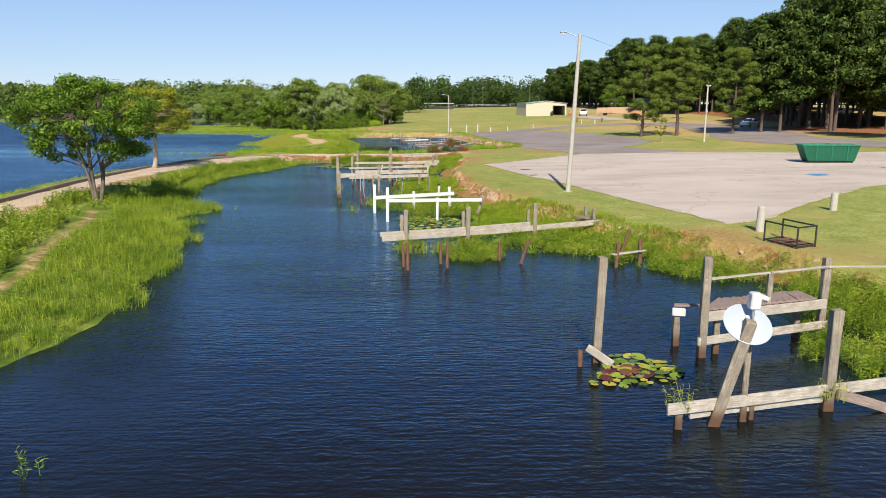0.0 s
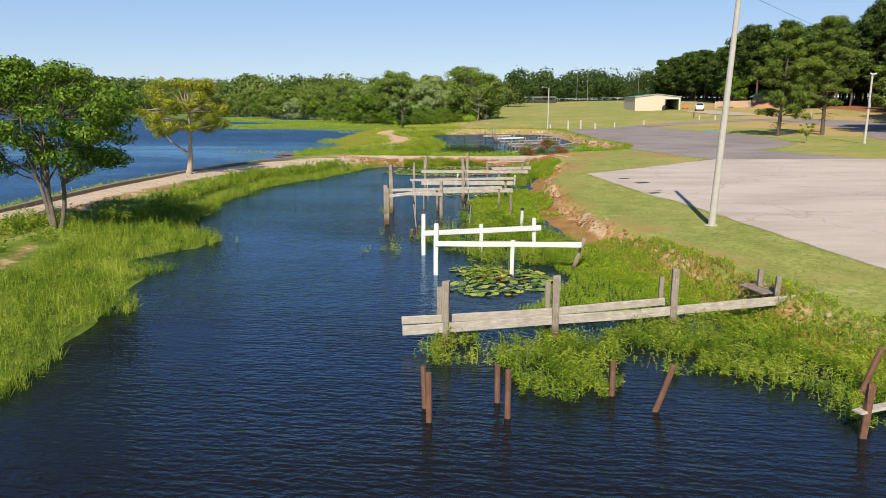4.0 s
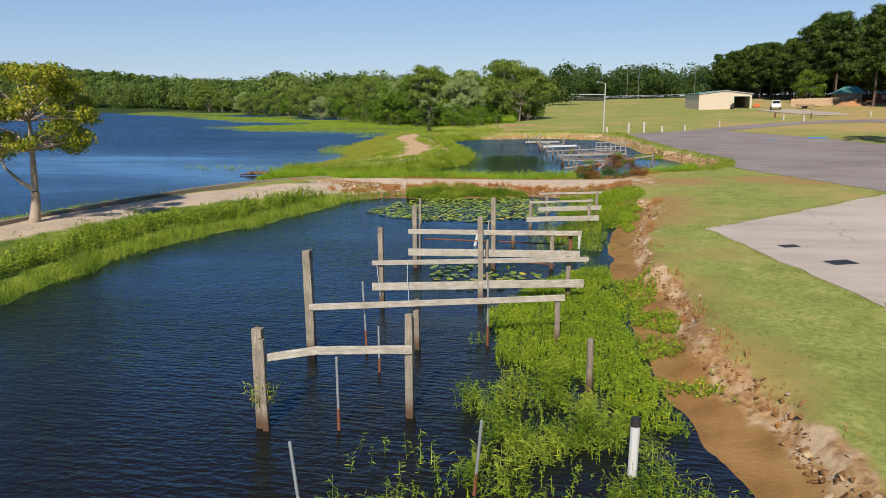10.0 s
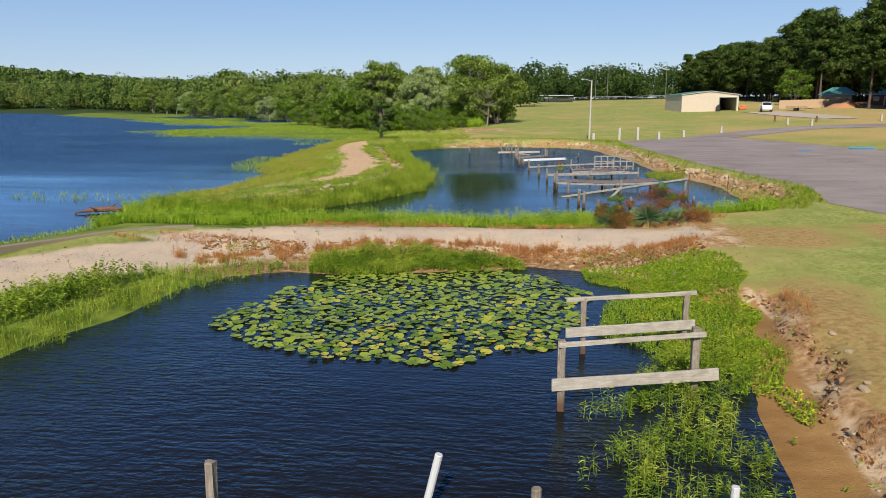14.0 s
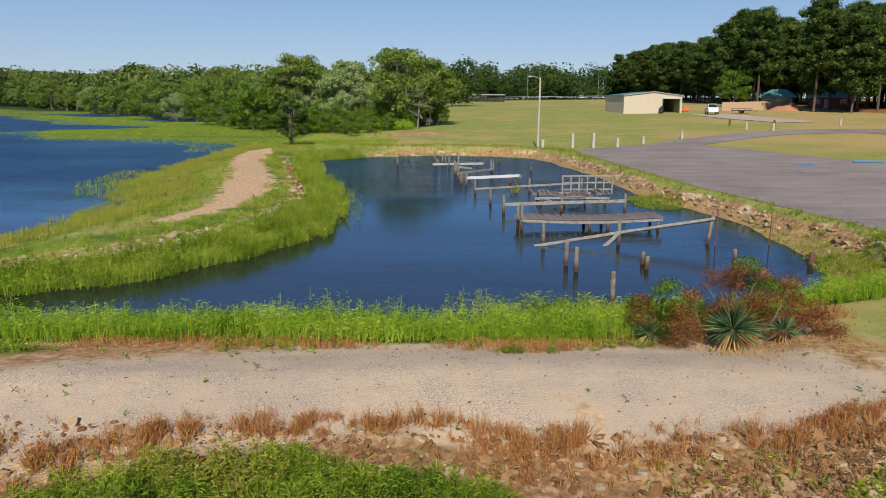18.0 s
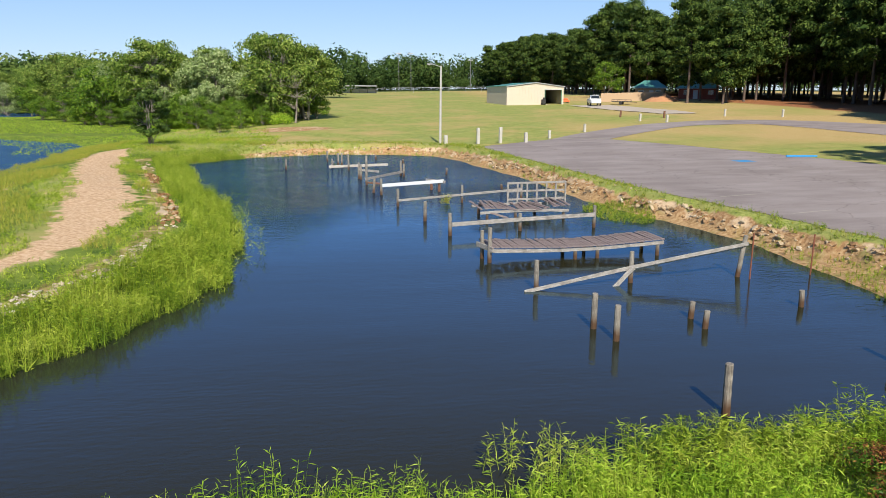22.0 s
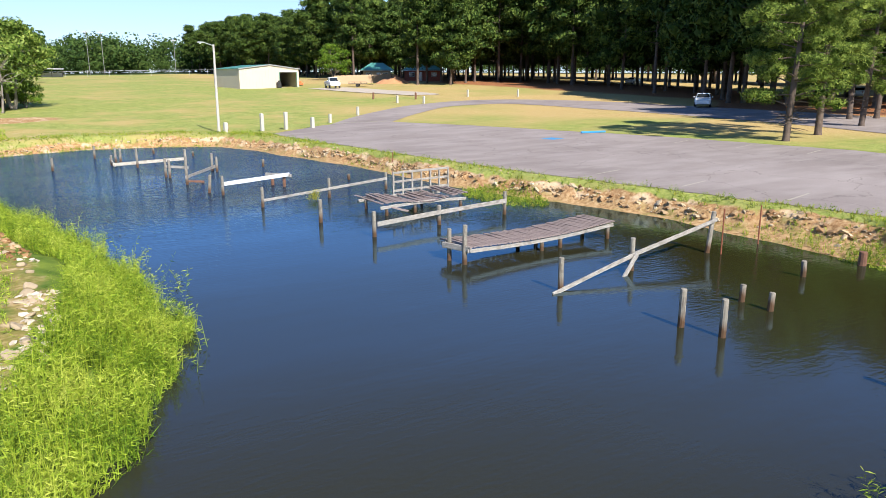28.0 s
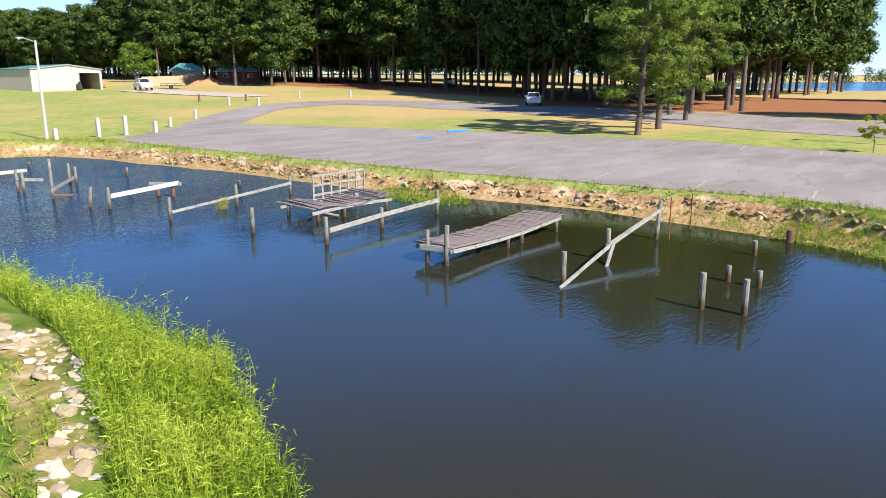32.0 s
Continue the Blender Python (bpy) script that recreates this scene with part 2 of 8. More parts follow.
M_LILYPAD = leafy("single_lily_pad", LILY_TONES, 0.35, 0.1, 2.0, 0.85, 0.2, True)
M_LILYRED = leafy("dull_purple_lily_pad", ((0.1, (0.05, 0.015, 0.02)), (0.6, (0.12, 0.03, 0.03)), (0.95, (0.16, 0.07, 0.03))), 0.35, 0.05, 2.0, 0.85, 0.2, True)
M_FARPINE = leafy("distant_pine_needles", ((0.2, (0.014, 0.036, 0.010)), (0.5, (0.045, 0.085, 0.018)), (0.8, (0.11, 0.15, 0.035))), 0.7, 0.1, 0.1, 0.35, 0.65)
M_DARKLEAF = leafy("dense_dark_leaves", ((0.05, (0.012, 0.03, 0.006)), (0.5, (0.045, 0.085, 0.014)), (0.9, (0.14, 0.20, 0.035))), 0.5, 0.12, 0.6)
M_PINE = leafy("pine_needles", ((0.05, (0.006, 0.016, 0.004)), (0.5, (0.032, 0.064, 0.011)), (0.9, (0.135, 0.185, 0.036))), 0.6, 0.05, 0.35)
# lawn pines: sunlight put into lighter, yellower tones of the same needles
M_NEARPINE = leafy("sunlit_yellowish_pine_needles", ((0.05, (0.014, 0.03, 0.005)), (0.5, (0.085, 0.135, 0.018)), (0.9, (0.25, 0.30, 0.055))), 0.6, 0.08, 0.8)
M_OAK = leafy("broad_leaves", ((0.05, (0.022, 0.055, 0.008)), (0.5, (0.115, 0.185, 0.027)), (0.9, (0.31, 0.37, 0.085))), 0.5, 0.25, 0.35)
M_WILLOW = leafy("greyish_leaves", ((0.05, (0.06, 0.11, 0.03)), (0.5, (0.23, 0.31, 0.10)), (0.9, (0.44, 0.50, 0.25))), 0.5, 0.25, 0.35)
M_GOLD = leafy("yellow_green_leaves", ((0.05, (0.05, 0.09, 0.010)), (0.5, (0.20, 0.245, 0.020)), (0.9, (0.50, 0.42, 0.05))), 0.5, 0.3, 0.5)
M_TREE = leafy("deep_green_leaves", ((0.05, (0.018, 0.052, 0.005)), (0.5, (0.075, 0.15, 0.013)), (0.9, (0.22, 0.31, 0.035))), 0.42, 0.2, 0.5)
M_FAR = leafy("distant_wood_leaves", ((0.2, (0.03, 0.06, 0.014)), (0.45, (0.085, 0.14, 0.028)), (0.6, (0.15, 0.195, 0.045)), (0.8, (0.25, 0.27, 0.08))), 0.7, 0.15, 0.07, 0.25, 0.75)
M_REDBUSH = leafy("rust_red_bush_leaves", ((0.15, (0.026, 0.012, 0.007)), (0.4, (0.11, 0.040, 0.017)), (0.65, (0.25, 0.095, 0.033)), (0.85, (0.40, 0.19, 0.06)), (1.0, (0.25, 0.22, 0.045))), 0.6, 0.12, 2.2)
M_YUCCA = leafy("blue_green_yucca", ((0.1, (0.03, 0.075, 0.032)), (0.6, (0.085, 0.165, 0.065)), (0.95, (0.22, 0.28, 0.13))), 0.5, 0.1, 2)
# ---- building helpers ----
UP = Vector((0, 0, 1))


def part(name, bm, material, parent, label="", m=None):
    """Links a bmesh as one mesh object under a thing or a part."""
    me = bpy.data.meshes.new(name)
    bm.to_mesh(me)
    bm.free()
    me.materials.append(material)
    ob = new(name, me)
    if parent is not None:
        ob.parent = parent
    if m is not None:
        ob.matrix_basis = m
    if label:
        ob["label"] = label
    return ob


def empty(name, at=(0, 0, 0), label="", category="", group="", turn=0.0):
    ob = new(name)
    ob.empty_display_size = 0.2
    ob.matrix_basis = pose(*at, 0, 0, turn)
    return tagged(ob, label, category, group)


def raw(name, verts, faces, material, parent=None, smooth=False):
    me = bpy.data.meshes.new(name)
    me.from_pydata(verts, [], faces)
    me.materials.append(material)
    if smooth:
        me.shade_smooth()
    ob = new(name, me)
    if parent is not None:
        ob.parent = parent
    return ob


def block(sx, sy, sz, bevel=0.01, at=(0, 0, 0), bm=None):
    """A bevelled box with its foot at the given place."""
    own = bmesh.new()
    bmesh.ops.create_cube(own, size=1.0, matrix=Matrix.Translation((at[0], at[1], at[2] + sz / 2)) @ Matrix.Diagonal((sx, sy, sz, 1)))
    if bevel:
        bmesh.ops.bevel(own, geom=own.edges[:], offset=min(bevel, 0.4 * min(sx, sy, sz)), segments=1, affect="EDGES")
    if bm is None:
        return own
    me = bpy.data.meshes.new("join")
    own.to_mesh(me)
    own.free()
    bm.from_mesh(me)
    bpy.data.meshes.remove(me)
    return bm


def bar(a, b, w, h, bevel=0.008, rough=0.0, rng=random):
    """A sawn timber from a to b, w wide and h high, worn at the ends; local z runs along it. Returns mesh and pose."""
    a, b = Vector(a), Vector(b)
    d = b - a
    bm = block(w, h, d.length, bevel)
    if rough:
        bmesh.ops.subdivide_edges(bm, edges=[e for e in bm.edges if e.calc_length() > 0.6 * d.length], cuts=3, use_grid_fill=True)
        for v in bm.verts:
            k = 2.2 if v.co.z > d.length - 0.05 else 1.0
            v.co += Vector((rng.uniform(-1, 1), rng.uniform(-1, 1), rng.uniform(-1, 1) if k > 1 else 0)) * rough * k
    z = d.normalized()
    x = UP.cross(z)
    x = Vector((1, 0, 0)) if x.length < 0.2 else x.normalized()
    y = z.cross(x)
    return bm, Matrix(((x.x, y.x, z.x, a.x), (x.y, y.y, z.y, a.y), (x.z, y.z, z.z, a.z), (0, 0, 0, 1)))


def rod(a, b, r0, r1=None, n=10, rings=1, wob=0.0, rng=random):
    """A round pole from a to b, tapered, with a slightly chamfered top."""
    a, b = Vector(a), Vector(b)
    d = b - a
    r1 = r0 if r1 is None else r1
    bm = bmesh.new()
    loops = []
    steps = [(i / rings, 1.0) for i in range(rings + 1)]
    steps = steps[:-1] + [(1 - min(0.02, 0.2 * r1 / d.length), 1.0), (1.0, 0.86)]
    for f, k in steps:
        r = (r0 + (r1 - r0) * f) * k
        ox, oy = rng.uniform(-wob, wob), rng.uniform(-wob, wob)
        loops.append([bm.verts.new((ox + r * math.cos(2 * math.pi * i / n), oy + r * math.sin(2 * math.pi * i / n), f * d.length)) for i in range(n)])
    for p, q in zip(loops, loops[1:]):
        for i in range(n):
            bm.faces.new((p[i], p[(i + 1) % n], q[(i + 1) % n], q[i]))
    bm.faces.new(loops[-1])
    bm.faces.new(loops[0][::-1])
    z = d.normalized()
    x = UP.cross(z)
    x = Vector((1, 0, 0)) if x.length < 1e-4 else x.normalized()
    y = z.cross(x)
    return bm, Matrix(((x.x, y.x, z.x, a.x), (x.y, y.y, z.y, a.y), (x.z, y.z, z.z, a.z), (0, 0, 0, 1)))


def put(name, made, material, parent, label=""):
    bm, m = made
    return part(name, bm, material, parent, label, m)


# ---- the lie of the land ----
SOUTH_BASIN = [(-9, -40), (-8.6, 5), (-8.4, 13.2), (-8.0, 16), (-8.2, 18.7), (-8.4, 21.3), (-8.8, 23.1), (-9.1, 25.8), (-10.3, 29.4), (-10.9, 30.9), (-12.0, 31.6), (-12.0, 32.5), (-11.5, 33.7),
               (-10.9, 34.5), (-11.1, 35.4), (-11.9, 36.5), (-13.4, 37.0), (-14.0, 37.6), (-13.8, 38.5), (-14.0, 40), (-14.4, 43), (-15.0, 45.8), (-15.4, 48), (-15.6, 51.5), (-14.9, 55.6), (-13.9, 58), (-13.1, 61.6), (-12.7, 64.9),
               (-12.1, 66.8), (-10.5, 67.6), (-9, 67.3), (-4.3, 68.5), (-3.4, 69), (-1.9, 68.6), (-1.1, 68), (-0.4, 66.4), (1.4, 64.5),
               (1.0, 60.7), (0.4, 57), (0.2, 53.5), (0.5, 48), (0.7, 43.6), (1.4, 40.4), (2.2, 37.2), (3.2, 34), (4.2, 31), (5, 28), (6, 26),
               (7.3, 24), (8.6, 21.5), (9.8, 19.5), (10.5, 17), (11, 12), (11.5, 0), (12, -40)]
NORTH_BASIN = [(-24, 75.6), (-19, 75.3), (-14.6, 75.4), (-12.5, 75.8), (-9.2, 76.1), (-5.6, 76.3), (-3.1, 76.3), (-0.4, 76.7), (2, 77.4), (4, 78.2),
               (5.5, 79.3), (6.4, 81.3), (7.1, 83.5), (7.3, 87), (7.4, 90.5), (7.2, 92.5), (6.3, 96.4), (5.6, 99), (5, 103.8), (4.8, 106.8),
               (4.4, 112), (3.4, 117.3), (2.6, 123), (1.2, 127.5), (-2.1, 129.4), (-7.6, 130.2), (-13.6, 127.6), (-18.3, 121.8), (-17, 118.3),
               (-13.3, 104.5), (-11.2, 98), (-10.4, 94), (-10.2, 90), (-10.4, 87.4), (-11.1, 84.6), (-12.4, 82.4), (-13.7, 80.5), (-16, 79),
               (-19, 78.2), (-24, 78.2)]
LAKE = [(-24.5, -400), (-24.5, 36), (-25.8, 48), (-25.8, 56), (-24.8, 62.6), (-23, 67), (-22.3, 70.5), (-21, 74), (-21.2, 77.5), (-22.6, 79.4),
        (-22, 84), (-21.6, 90), (-21.5, 95), (-23, 99), (-25.5, 104.5), (-27, 115), (-28.5, 128), (-29, 133), (-30, 140), (-33, 146), (-47, 156),
        (-62, 155.5), (-74, 172), (-70, 196), (-95, 222), (-125, 256), (-205, 335), (-270, 415), (-370, 450), (-500, 440), (-900, 330), (-1500, 200), (-1500, -400)]
SLIVERS = [[(-160, 308), (-142, 322), (-108, 306), (-92, 278), (-110, 262), (-132, 286)], [(-93, 198), (-84, 208), (-62, 196), (-66, 180), (-80, 178)], [(-100, 250), (-84, 262), (-62, 238), (-70, 222)]]
FAR_POND = [(150, 40), (190, 150), (260, 230), (420, 260), (700, 200), (700, -100), (200, -60)]


def dist_poly(x, y, poly):
    """Signed distance to a closed outline, negative inside."""
    best = np.full(x.shape, 1e9)
    inside = np.zeros(x.shape, bool)
    for (ax, ay), (bx, by) in zip(poly, poly[1:] + poly[:1]):
        ex, ey = bx - ax, by - ay
        t = np.clip(((x - ax) * ex + (y - ay) * ey) / (ex * ex + ey * ey), 0, 1)
        best = np.minimum(best, np.hypot(x - ax - t * ex, y - ay - t * ey))
        if ey != 0:
            inside ^= ((ay > y) != (by > y)) & (x < ex * (y - ay) / ey + ax)
    return np.where(inside, -best, best)


def dist_line(x, y, line):
    best = np.full(x.shape, 1e9)
    for (ax, ay), (bx, by) in zip(line, line[1:]):
        ex, ey = bx - ax, by - ay
        t = np.clip(((x - ax) * ex + (y - ay) * ey) / (ex * ex + ey * ey), 0, 1)
        best = np.minimum(best, np.hypot(x - ax - t * ex, y - ay - t * ey))
    return best


def step(a, b, v):
    t = np.clip((v - a) / (b - a), 0, 1)
    return t * t * (3 - 2 * t)


def lump(x, y, s, seed=0.0):
    """Cheap smooth noise from -1 to 1."""
    r = np.zeros_like(x, dtype=float)
    for k, (a, b, c) in enumerate(((1.0, 0.6, 0.3), (-0.7, 1.1, 1.7), (1.6, -0.9, 4.1), (0.4, 1.9, 2.2), (-1.3, -1.5, 5.0))):
        r = r + np.sin((x * a + y * b) / s + c + seed * (k + 1)) / 5
    return r * 1.6


LEVEE = [(-17, -40), (-18, 0), (-19, 20), (-19.8, 30), (-20.4, 36), (-21.2, 45), (-20.9, 52), (-19.9, 58), (-17.7, 63.5), (-14.7, 67.9), (-10, 71.0),
         (-5, 72.5), (-1.5, 72.3), (0.5, 72.3)]
FOOTPATH = [(-10.6, 15), (-10.9, 17), (-11.3, 19.3), (-11.95, 21), (-12.65, 23), (-13.3, 25.7), (-14.1, 28.7), (-15.4, 32)]
SPIT_ROAD = [(-15.7, 86.9), (-15.0, 89.5), (-14.9, 91.5), (-15.3, 95), (-18.0, 105), (-21.0, 114), (-23, 121), (-23.6, 127)]

SLAB = [(3.7, 56.3), (5.6, 48), (7.6, 40.5), (9.4, 32), (10.9, 26.4), (12.6, 27.2), (16, 31), (22.2, 37), (30, 41), (44, 46), (44, 62), (34, 62), (24, 66), (13.4, 66.6)]
LOT = [(13.5, 66.7), (9.0, 79.3), (10.1, 85), (8.7, 93), (7.7, 98), (7.0, 103.5), (6.2, 111), (4.9, 124.5), (5.2, 127), (11, 132), (14.5, 133.4), (17.6, 132.9), (20.8, 123.8),
       (25, 107), (26.5, 95), (25, 84), (19.5, 76), (24, 66.1)]

DRIVE = [(13, 129.5), (18, 136), (25, 143), (33, 149), (44, 150), (50, 138), (49, 122), (46, 106), (41, 88), (46, 72), (70, 60)]


def tableland(x, y):
    """Height of the dry land before the shores are cut into it."""
    x, y = np.asarray(x, float), np.asarray(y, float)
    east = step(-34, -8, x)
    z = 0.55 + 0.016 * np.clip(x - 5, 0, 75) + 0.0025 * np.clip(y - 30, -60, 400)
    z = z + east * (0.024 * np.clip(y - 135, 0, 95) + 0.013 * np.clip(y - 230, 0, 200))
    z = np.where(x < -8, z * (1 - 0.75 * step(125, 150, y) * (1 - east)), z)
    hill = 64 * np.exp(-(((x + 1080) / 520) ** 2) - ((y - 900) / 420) ** 2) + 8 * np.exp(-(((x + 500) / 420) ** 2) - ((y - 1250) / 260) ** 2)
    return z + hill


def broad_toe(x, y):
    """Where the weedy foot of the basin bank is wider: under the near end of the lot."""
    return step(2, 5, x) * step(79, 82, y) * (1 - step(86.5, 90.5, y))


def land(x, y):
    x, y = np.asarray(x, float), np.asarray(y, float)
    wob = 0.28 * lump(x, y, 1.3) + 0.12 * lump(x, y, 0.45, 2)
    d = np.minimum(np.minimum(dist_poly(x, y, SOUTH_BASIN), dist_poly(x, y, NORTH_BASIN)), np.minimum(dist_poly(x, y, LAKE), dist_poly(x, y, FAR_POND))) + wob * 0.6
    for pool in SLIVERS:
        d = np.minimum(d, dist_poly(x, y, pool))
    top = tableland(x, y)
    scarp = step(-3.5, -0.5, x) * step(15, 22, y) * (1 - step(64, 67, y)) + step(-20, -3, x) * step(79, 82, y)
    scarp = np.clip(scarp, 0, 1) * (y < 136) * (x < 30)
    rise = 0.17 + 0.22 * step(1, 4, x) * step(64, 70, y)
    soft = np.where(d < 0, np.maximum(-1.2, 0.32 * d), np.minimum(rise * d, (rise - 0.01) * 2.2 + 0.12 * (d - 2.2)))
    north = step(78, 82, y)
    edge = (0.95 - 0.4 * north) + (0.3 - 0.12 * north) * lump(x, y, 1.1, 5) + 0.95 * broad_toe(x, y)
    hard = np.where(d < 0, np.maximum(-1.2, 0.22 * d), 0.13 * np.minimum(d, edge) + 0.36 * step(edge, edge + 0.22 - 0.1 * north, d) + (0.30 + 0.45 * north) * np.clip(d - edge - 0.2, 0, 9)) + np.where(d > edge, 0.05 * np.clip(lump(x, y, 0.23, 7), -1, 1), 0) * (d < edge + 0.7)
    shore = soft * (1 - scarp) + hard * scarp
    z = np.minimum(top, shore)
    return z + np.where(z > 0.05, 0.02 * lump(x, y, 0.9, 1) + 0.03 * lump(x, y, 5, 3), 0) * (dist_line(x, y, LEVEE) > 1.2) * np.clip(np.minimum(dist_poly(x, y, LOT), dist_poly(x, y, SLAB)) - 0.4, 0, 1) * np.clip(dist_line(x, y, DRIVE) - 7, 0, 1), d


def spaced(lo, hi, f0, f1, fine, grow):
    v = list(np.arange(f0, f1, fine))
    s, p = fine, f1
    while p < hi:
        v.append(p)
        s *= grow
        p += s
    v.append(hi)
    s, p = fine, f0
    while p > lo:
        s *= grow
        p -= s
        v.insert(0, max(p, lo))
    return np.array(v)


GX, GY = spaced(-2400, 2400, -30, 14, 0.3, 1.09), spaced(-600, 2600, 8, 134, 0.3, 1.09)
X, Y = np.meshgrid(GX, GY)
Z, SHORE = land(X, Y)
ground_mesh = bpy.data.meshes.new("ground")
nx, ny = len(GX), len(GY)
idx = np.arange(nx * ny).reshape(ny, nx)
quads = np.stack([idx[:-1, :-1], idx[:-1, 1:], idx[1:, 1:], idx[1:, :-1]], -1).reshape(-1, 4)
ground_mesh.vertices.add(nx * ny)
ground_mesh.vertices.foreach_set("co", np.stack([X, Y, Z], -1).astype(np.float32).ravel())
ground_mesh.loops.add(quads.size)
ground_mesh.loops.foreach_set("vertex_index", quads.ravel().astype(np.int32))
ground_mesh.polygons.add(len(quads))
ground_mesh.polygons.foreach_set("loop_start", np.arange(0, quads.size, 4, dtype=np.int32))
ground_mesh.update()
ground_mesh.validate()
ground_mesh.shade_smooth()

levee_d, spit_d = dist_line(X, Y, LEVEE), dist_line(X, Y, SPIT_ROAD)
east_bank = step(-4, -1, X) * (X < 24) * (Y < 136) * np.clip(step(14, 20, Y) * (1 - step(66, 70, Y)) + step(80, 84, Y), 0, 1)
north_bank = step(-22, -12, X) * (1 - step(2, 6, X)) * step(126, 129, Y) * (1 - step(135, 150, Y))
south_face = (1 - step(0.75, 1.35, np.abs(Y - 69.8 - 0.03 * X))) * step(-17, -14, X) * (1 - step(0, 2, X))
ZONES = {
    "track": np.clip(1.35 - levee_d / (1.75 + 0.7 * (Y > 69)), 0, 1),
    "bare": np.clip(1.3 - dist_line(X, Y, FOOTPATH) / 0.34, 0, 1) * 0.55 + 0.55 * (1 - step(2.2, 3.2, levee_d)) * (X < -14) * (Y > 15) * (Y < 50) + np.clip(east_bank * np.where(Y < 66, 0.35 + 0.65 * step(25, 31, Y), 1.0) * (1 - step(1.15 - 0.3 * (Y > 79), 1.42 - 0.32 * (Y > 79), SHORE - 0.9 * broad_toe(X, Y))) + south_face + (1 - step(-0.2, 0.5, np.abs(Y - 72.2 - 0.06 * X) - 2.6)) * step(-15, -11, X) * (1 - step(2, 4.5, X)) * 0.8 + (1 - step(0.3, 0.9, np.abs(SHORE - 2.3))) * (X < -10.5) * (X > -24) * (Y > 79) * (Y < 127) * 0.45 + 0.75 * (1 - step(0.5, 1.1, SHORE)) * north_bank + 0.9 * (1 - step(0.7, 1.25, np.hypot((X + 12.5) / 5.5, (Y - 150.0) / 3.2))) + north_bank * 0.3 * step(-22, -14, X) * (1 - step(-9, -4, X)), 0, 1),
    "toe": np.clip((1 - step(-0.2, 0.4, dist_poly(X, Y, [(-13.5, 66.4), (-11, 67.2), (-9, 66.9), (-4, 68.2), (-1.8, 68.4), (-1.6, 69.2), (-4, 70.1), (-8, 69.8), (-12, 69.0)]))) + (1 - step(0.6, 1.3, np.hypot((X + 18.8) / 1.3, Y - 80.2))), 0, 1),
    "sand": np.clip(1.45 - spit_d / (0.5 + 0.9 * step(87, 98, Y)), 0, 1),
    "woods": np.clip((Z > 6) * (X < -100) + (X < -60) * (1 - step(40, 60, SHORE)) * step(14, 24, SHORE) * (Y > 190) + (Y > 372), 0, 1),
    "basin": step(78, 84, Y),
    "scorched": np.clip(0.8 * (1 - step(2.0, 6.5, SHORE)) * step(-1, 1, X) * (Y < 66) * (Y > 14) + (1 - step(1.5, 3.5, np.abs(Y - 72))) * step(1, 3, X) * (X < 14), 0, 1),
    "mud": east_bank * (1 - step(0.7, 1.0, SHORE + 0.22 * (Y > 79) - 0.95 * broad_toe(X, Y))),
    "parched": np.clip(step(140, 175, Y) * step(-20, 10, X) * 0.3 + 0.75 * step(12, 22, X) * step(112, 126, Y) * (1 - step(150, 165, Y)) + step(20, 45, X) * 0.5 + step(85, 95, X) * 0.5 + 0.6 * step(26, 29, X) * step(96, 100, Y) * (1 - step(112, 118, Y)), 0, 1) * (X > -25),
    "needles": step(0, 12, X - 48 - 15 * step(124, 140, Y)) * step(60, 100, Y) * (1 - step(88, 100, X - 0.12 * (Y - 116))) * (1 - step(260, 300, Y)),
    "lush": np.clip((X < -4) * (1 - step(2.5, 6, SHORE)) * (1 - (Y > 66) * (Y < 71.5) * (X > -15)) * (1 - (Y > 123) * (X > -18)) + (X < -26) * (Y > 120) + (X > -4) * (Y < 66) * (1 - step(-0.2, 0.5, SHORE)), 0, 1),
}
for zone, val in ZONES.items():
    att = ground_mesh.attributes.new(zone, "FLOAT", "POINT")
    att.data.foreach_set("value", np.clip(val, 0, 1).astype(np.float32).ravel())

M_GROUND, n, l, b = mat("lawn_and_soil", 0.95, 0, 0.15)
v = coords(n, l)


def zone_fac(name, wob, lo=0.35, hi=0.65, amp=0.5):
    a = n.new("ShaderNodeAttribute")
    a.attribute_name = name
    s = calc(n, l, "ADD", a.outputs["Fac"], calc(n, l, "MULTIPLY", calc(n, l, "SUBTRACT", wob, 0.5), amp))
    return ramp(n, l, s, (lo, (0, 0, 0)), (hi, (1, 1, 1)))


n_far, n_big, n_mid, n_fine, n_grit = (noise_tex(n, l, v, s, 5) for s in (0.05, 0.22, 1.1, 7.0, 38.0))
grass = ramp(n, l, n_mid, (0.3, (0.21, 0.235, 0.06)), (0.55, (0.30, 0.32, 0.09)), (0.75, (0.39, 0.375, 0.135)))
grass = mix(n, l, calc(n, l, "MULTIPLY", ramp(n, l, n_fine, (0.4, (0, 0, 0)), (0.62, (1, 1, 1))), 0.55), grass, (0.085, 0.145, 0.018))
grass = mix(n, l, calc(n, l, "MULTIPLY", ramp(n, l, n_grit, (0.45, (0, 0, 0)), (0.65, (1, 1, 1))), 0.3), grass, (0.34, 0.35, 0.09))
straw = ramp(n, l, n_fine, (0.3, (0.31, 0.21, 0.075)), (0.5, (0.42, 0.305, 0.125)), (0.7, (0.50, 0.385, 0.18)))
dryish = ramp(n, l, calc(n, l, "ADD", calc(n, l, "MULTIPLY", n_big, 0.75), calc(n, l, "MULTIPLY", n_far, 0.35)), (0.53, (0, 0, 0)), (0.72, (0.8, 0.8, 0.8)))
c = mix(n, l, dryish, grass, straw)
